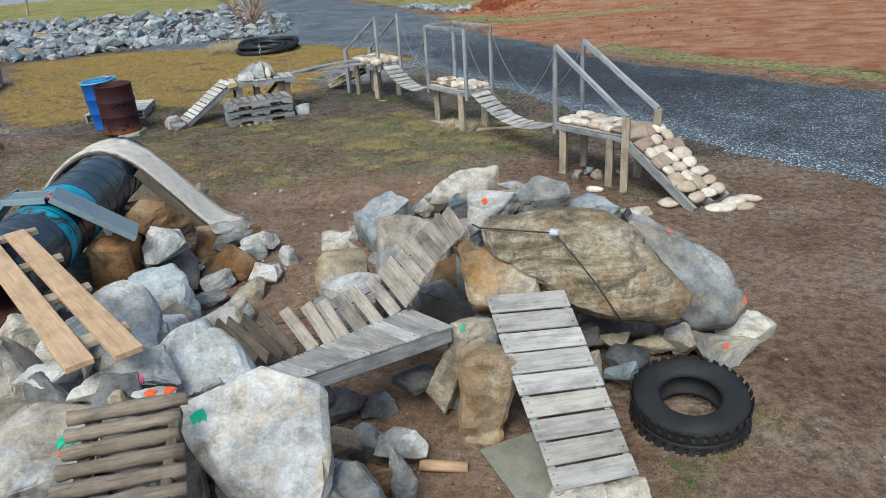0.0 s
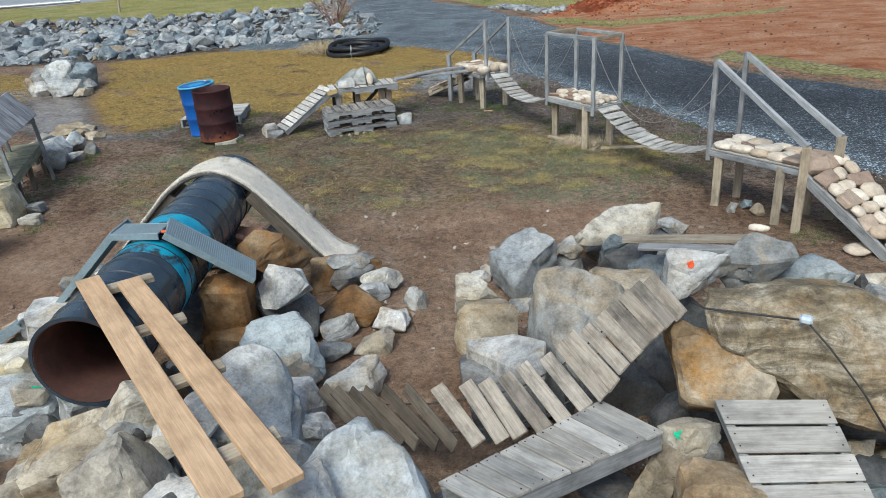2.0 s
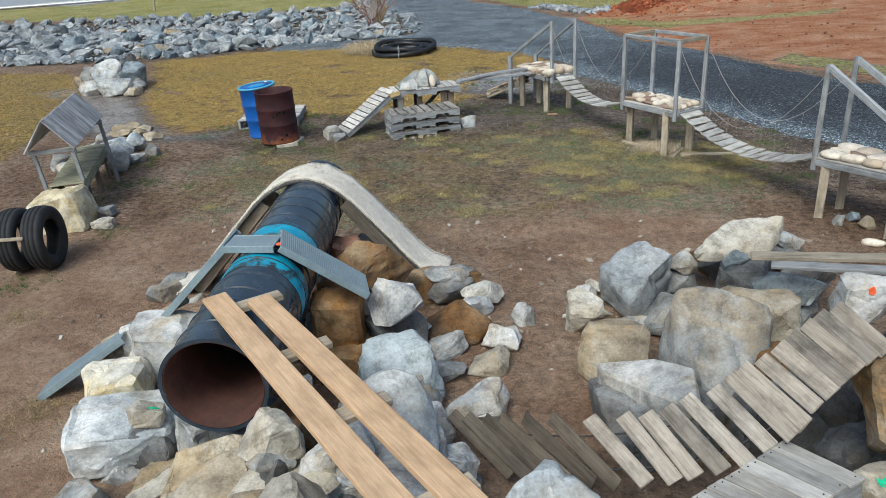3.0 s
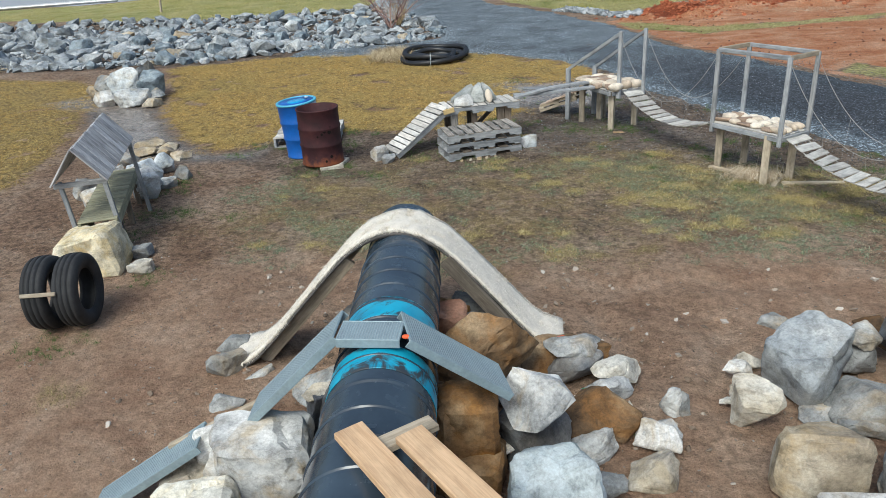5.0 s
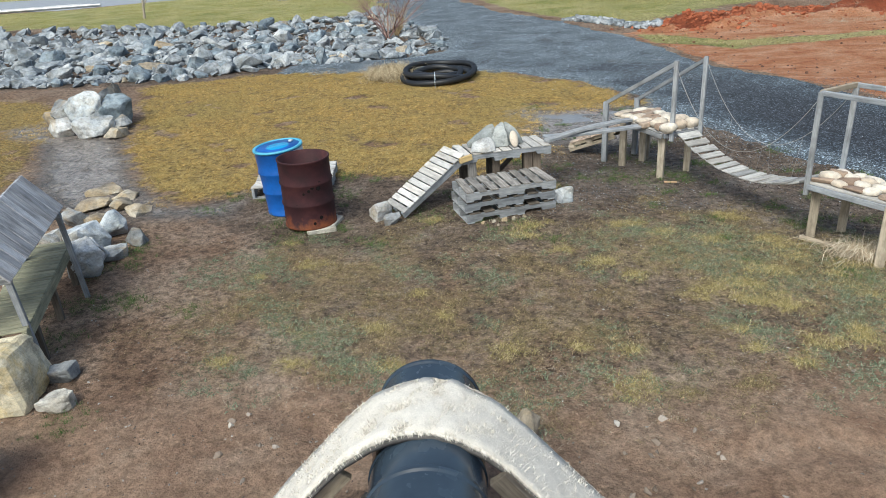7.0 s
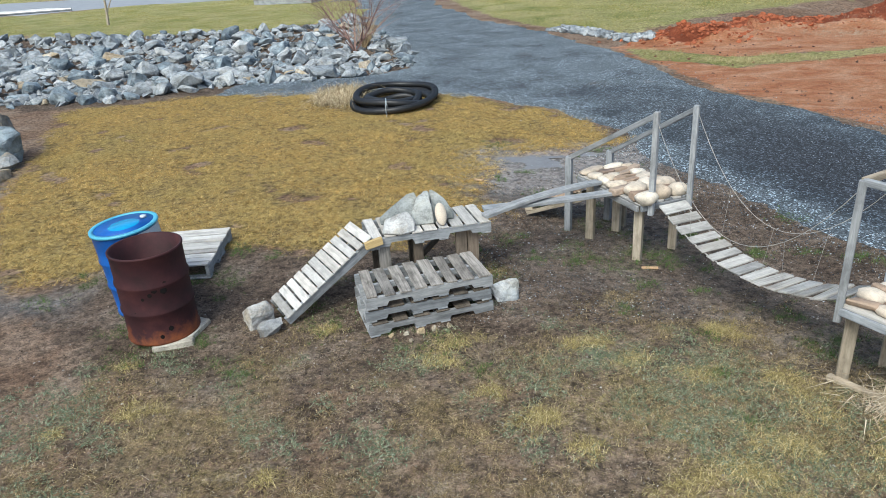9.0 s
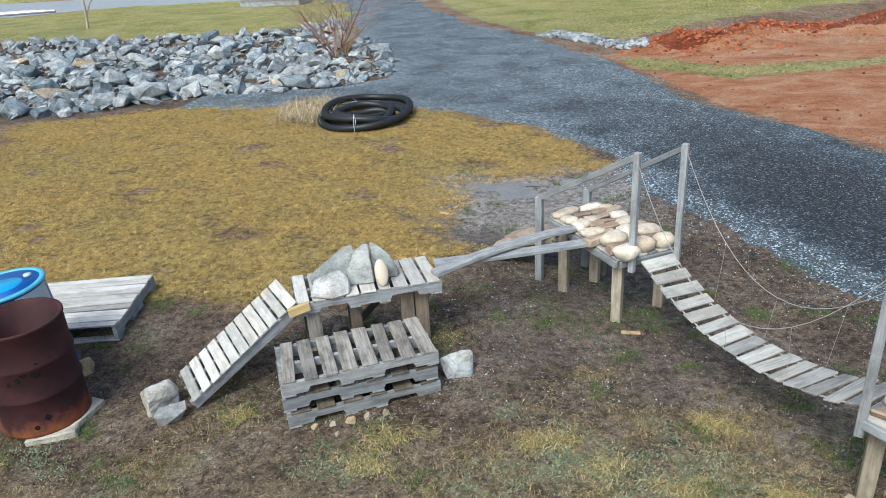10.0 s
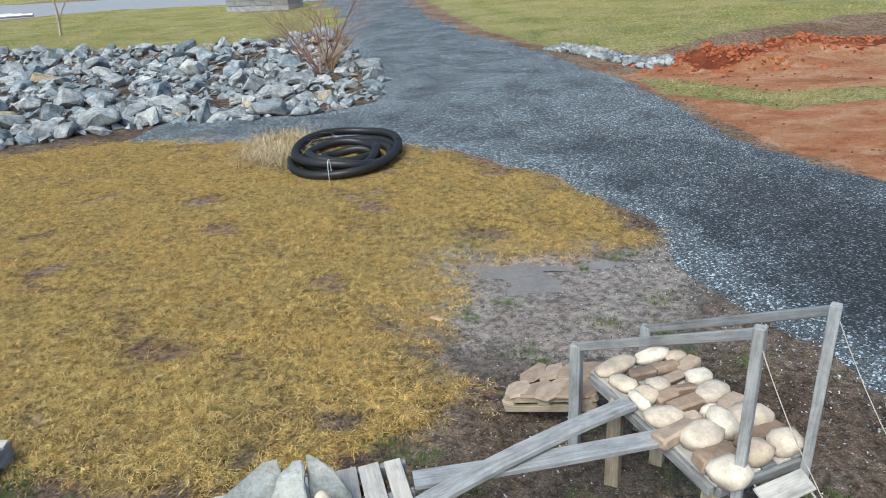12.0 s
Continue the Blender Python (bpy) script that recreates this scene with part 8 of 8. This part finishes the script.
for x, y, s in ((-2.5, 13.35, 0.2), (-2.75, 13.6, 0.2), (-3.3, 13.5, 0.25), (-1.3, 12.75, 0.22), (-2.09, 10.33, 0.3), (-1.98, 11.86, 0.25), (-1.27, 8.87, 0.16), (0.03, 10.40, 0.2), (-1.1, 12.2, 0.2), (-0.57, 11.75, 0.2), (-1.74, 8.77, 0.12), (-0.2, 10.77, 0.2), (-2.2, 11.7, 0.4), (-1.4, 11.2, 0.35), (-0.5, 12.1, 0.22), (0.35, 11.2, 0.3), (0.7, 11.0, 0.2), (-4.2, 11.7, 0.3), (-3.6, 10.2, 0.25), (-2.2, 9.6, 0.3), (-4.4, 9.0, 0.2), (-5.6, 10.0, 0.25), (1.6, 3.2, 0.2), (1.9, 3.5, 0.25), (-4.9, 5.1, 0.3), (-5.2, 4.7, 0.3), (-0.4, 10.8, 0.2), (-6.0, 6.4, 0.2)):
    for k in range(int(170 * s)):
        spots.append((r.gauss(x, s * 0.5), r.gauss(y, s * 0.4)))
clump_mesh("grass_tufts", spots, 12, (0.04, 0.10), (0.012, 0.035), 0.02, 0.0016, OLIVE, "tufts of dry grass on bare soil", 10)
spots = [(r.gauss(-5.95, 0.25), r.gauss(21.95, 0.36)) for k in range(400)]
clump_mesh("dead_grass_clump", spots, 16, (0.12, 0.42), (0.03, 0.22), 0.09, 0.0045, DEAD, "bleached clump of long dead grass beside the hose", 12)
spots = [(r.gauss(0.42, 0.13), r.gauss(11.06, 0.08)) for k in range(75)]
clump_mesh("straw_heap", spots, 16, (0.10, 0.32), (0.03, 0.14), 0.03, 0.0042, PALE_STRAW, "loose heap of pale frayed straw under the platform", 14)
for x, y, ln, yw in ((1.0, 10.72, 0.7, -4), (0.15, 11.3, 0.5, -48), (0.6, 10.78, 0.35, 60)):
    solo("loose_board", box(ln, 0.06, 0.03, 0.004, rnd, 0.004), WOOD_POST, "short weathered board lying under the platform", "board", m=pose(x, y, 0.02, 0, 0, yw), smooth=False)
for x, y, s in ((-2.75, 16.2, 0.13), (-0.95, 13.35, 0.16)):
    solo("wood_chip", box(s, 0.035, 0.02, 0.004, rnd, 0.004), WOOD_TAN, "small offcut of brown wood on the wet soil", "wood", m=pose(x, y, 0.01, 0, 0, 10 * x), smooth=False)

# ---- loose stones ----
spots = lawn_spots(30000, 21, (-4.2, 6.0, 6.5, 24.5), lambda x, y: np.exp(-((inside(x, y, ROAD) - 0.1) / 0.55) ** 2) * (0.35 + 0.65 * clump(x, y, 1.7, 0.6)))
many("gravel_chips", [tuple(p) for p in spots[:14000]], (0.012, 0.034), CHIP, "loose crushed gravel along the edge of the driveway", "gravel", 22, 0.35, chips)
spots = lawn_spots(90000, 51, (-2.2, 8.2, 4.5, 19.5), lambda x, y: (inside(x, y, ROAD) > -2.0) * (inside(x, y, ROAD) < 0.2) * (inside(x, y, LAWN) < 0.0) * np.exp(np.minimum(0, inside(x, y, ROAD)) * 1.5) * (0.2 + 0.8 * clump(x, y, 1.3, 0.3)))
many("gravel_spill", [tuple(p) for p in spots[:13000]], (0.007, 0.027), CHIP, "blue-grey gravel scattered from the driveway over damp soil", "gravel", 52, 0.0, chips)
spots = lawn_spots(9000, 55, (-2.7, 12.3, -0.4, 16.0), lambda x, y: (inside(x, y, LAWN) < -0.05) * (0.15 + 0.85 * clump(x, y, 1.9, 0.3)))
many("gravel_spill", [tuple(p) for p in spots[:3600]], (0.006, 0.024), CHIP, "small grey stones trodden into wet soil by the platform", "gravel", 56, 0.0, chips)
spots = lawn_spots(60000, 53, (-1.0, 11.5, 6.5, 20.5), lambda x, y: (inside(x, y, ROAD) > 0.1) * (0.25 + 0.75 * clump(x, y, 1.1, 0.8)))
many("road_chips", [tuple(p) for p in spots[:9000]], (0.008, 0.024), CHIP, "loose pale chips on the gravel driveway", "gravel", 54, 1.1, chips)
spots = lawn_spots(20000, 23, (-8.5, 3.0, 4.8, 18.5), lambda x, y: (inside(x, y, ROAD) < -0.1) * (inside(x, y, LAWN) < 0.1) * (0.2 + 0.8 * clump(x, y, 1.1, 0.1)))
many("pebbles", [tuple(p) for p in spots], (0.008, 0.032), GRIT, "scattered pebbles on the bare soil", "pebbles", 24, -0.1, chips)
spots = lawn_spots(52000, 33, (-8.0, 2.4, 6.5, 18.5), lambda x, y: (inside(x, y, ROAD) < 0.15) * (inside(x, y, LAWN) < 0.1) * step(inside(x, y, GREY), -0.6, 0.4) * (0.15 + 0.85 * clump(x, y, 1.4, 0.7)))
many("soil_crumbs", [tuple(p) for p in spots[:21000]], (0.008, 0.03), CRUMB, "dark crumbs of damp soil and grit", "soil", 34, -0.05, chips)
spots = lawn_spots(500, 27, (-5.5, 4.6, 1.5, 8.5), lambda x, y: clump(x, y, 1.6, 0.9))
many("pebbles", [tuple(p) for p in spots], (0.03, 0.075), PEBBLE, "small stones lying on bare soil round the rock piles", "pebbles", 28, -0.15)
spots = lawn_spots(400, 29, (0.8, 18, 9, 31), lambda x, y: (inside(x, y, CLAY) > 0.1) * clump(x, y, 0.9, 0.2))
many("clay_clods", [tuple(p) for p in spots], (0.03, 0.10), ROCK["red"], "clods of red clay and stones", "clods", 30, -0.1)

CLOD = plain("red_clay_clod", (0.33, 0.10, 0.045), 0.95, var=0.35, scale=5, bump=0.02)
spots = [(r.gauss(cx, sx), r.gauss(cy, sy)) for cx, cy, sx, sy, n in ((2.9, 28.0, 0.9, 0.45, 260), (5.4, 29.4, 0.9, 0.5, 220), (8.8, 29.4, 1.1, 0.6, 200)) for k in range(n)]
many("clay_clods", spots, (0.05, 0.20), CLOD, "lumps of dug red clay on the heaps", "clods", 68, -0.2)
spots = [(r.gauss(cx, sx), r.gauss(cy, 0.3)) for cx, cy, sx, n in ((3.0, 28.3, 0.9, 25), (5.2, 30.2, 0.9, 30), (7.0, 28.6, 1.2, 50), (7.4, 27.7, 0.9, 90), (0.9, 29.0, 0.5, 25)) for k in range(n)]
clump_mesh("dry_stalks", spots, 8, (0.08, 0.3), (0.02, 0.09), 0.08, 0.003, PALE_STRAW, "dry grass stalks on the red clay heaps", 32)
spots = lawn_spots(5200, 45, (0.5, 23.0, 9.2, 27.4), lambda x, y: step(inside(x, y, CLAY_GRASS) + 0.25 * wave(x, y, 2.1, 0.4), -0.15, 0.35) * (0.08 + 0.92 * clump(x, y, 1.9, 0.4) ** 2))
clump_mesh("clay_grass", spots, 12, (0.06, 0.17), (0.02, 0.07), 0.07, 0.004, CLAY_BLADE, "thin strip of yellow-green grass growing in red clay", 46)
spots = lawn_spots(40000, 41, (-36, 36, -8, 56), lambda x, y: step(inside(x, y, BACK_LAWN), -0.2, 0.5) * clump(x, y, 0.9, 0.4))
tuft_mesh("far_grass", spots, (0.02, 0.06), (0.6, 1.8), 0.008, FRESH, "short yellow-green grass on the far lawn", "grass", 42)
spots = lawn_spots(40000, 43, (-4, 30, 16, 52), lambda x, y: step(inside(x, y, FIELD), -0.2, 0.5) * clump(x, y, 0.9, 0.9))
tuft_mesh("far_grass", spots, (0.02, 0.06), (0.6, 1.8), 0.008, FRESH, "short pale grass in the field past the ditch", "grass", 44)
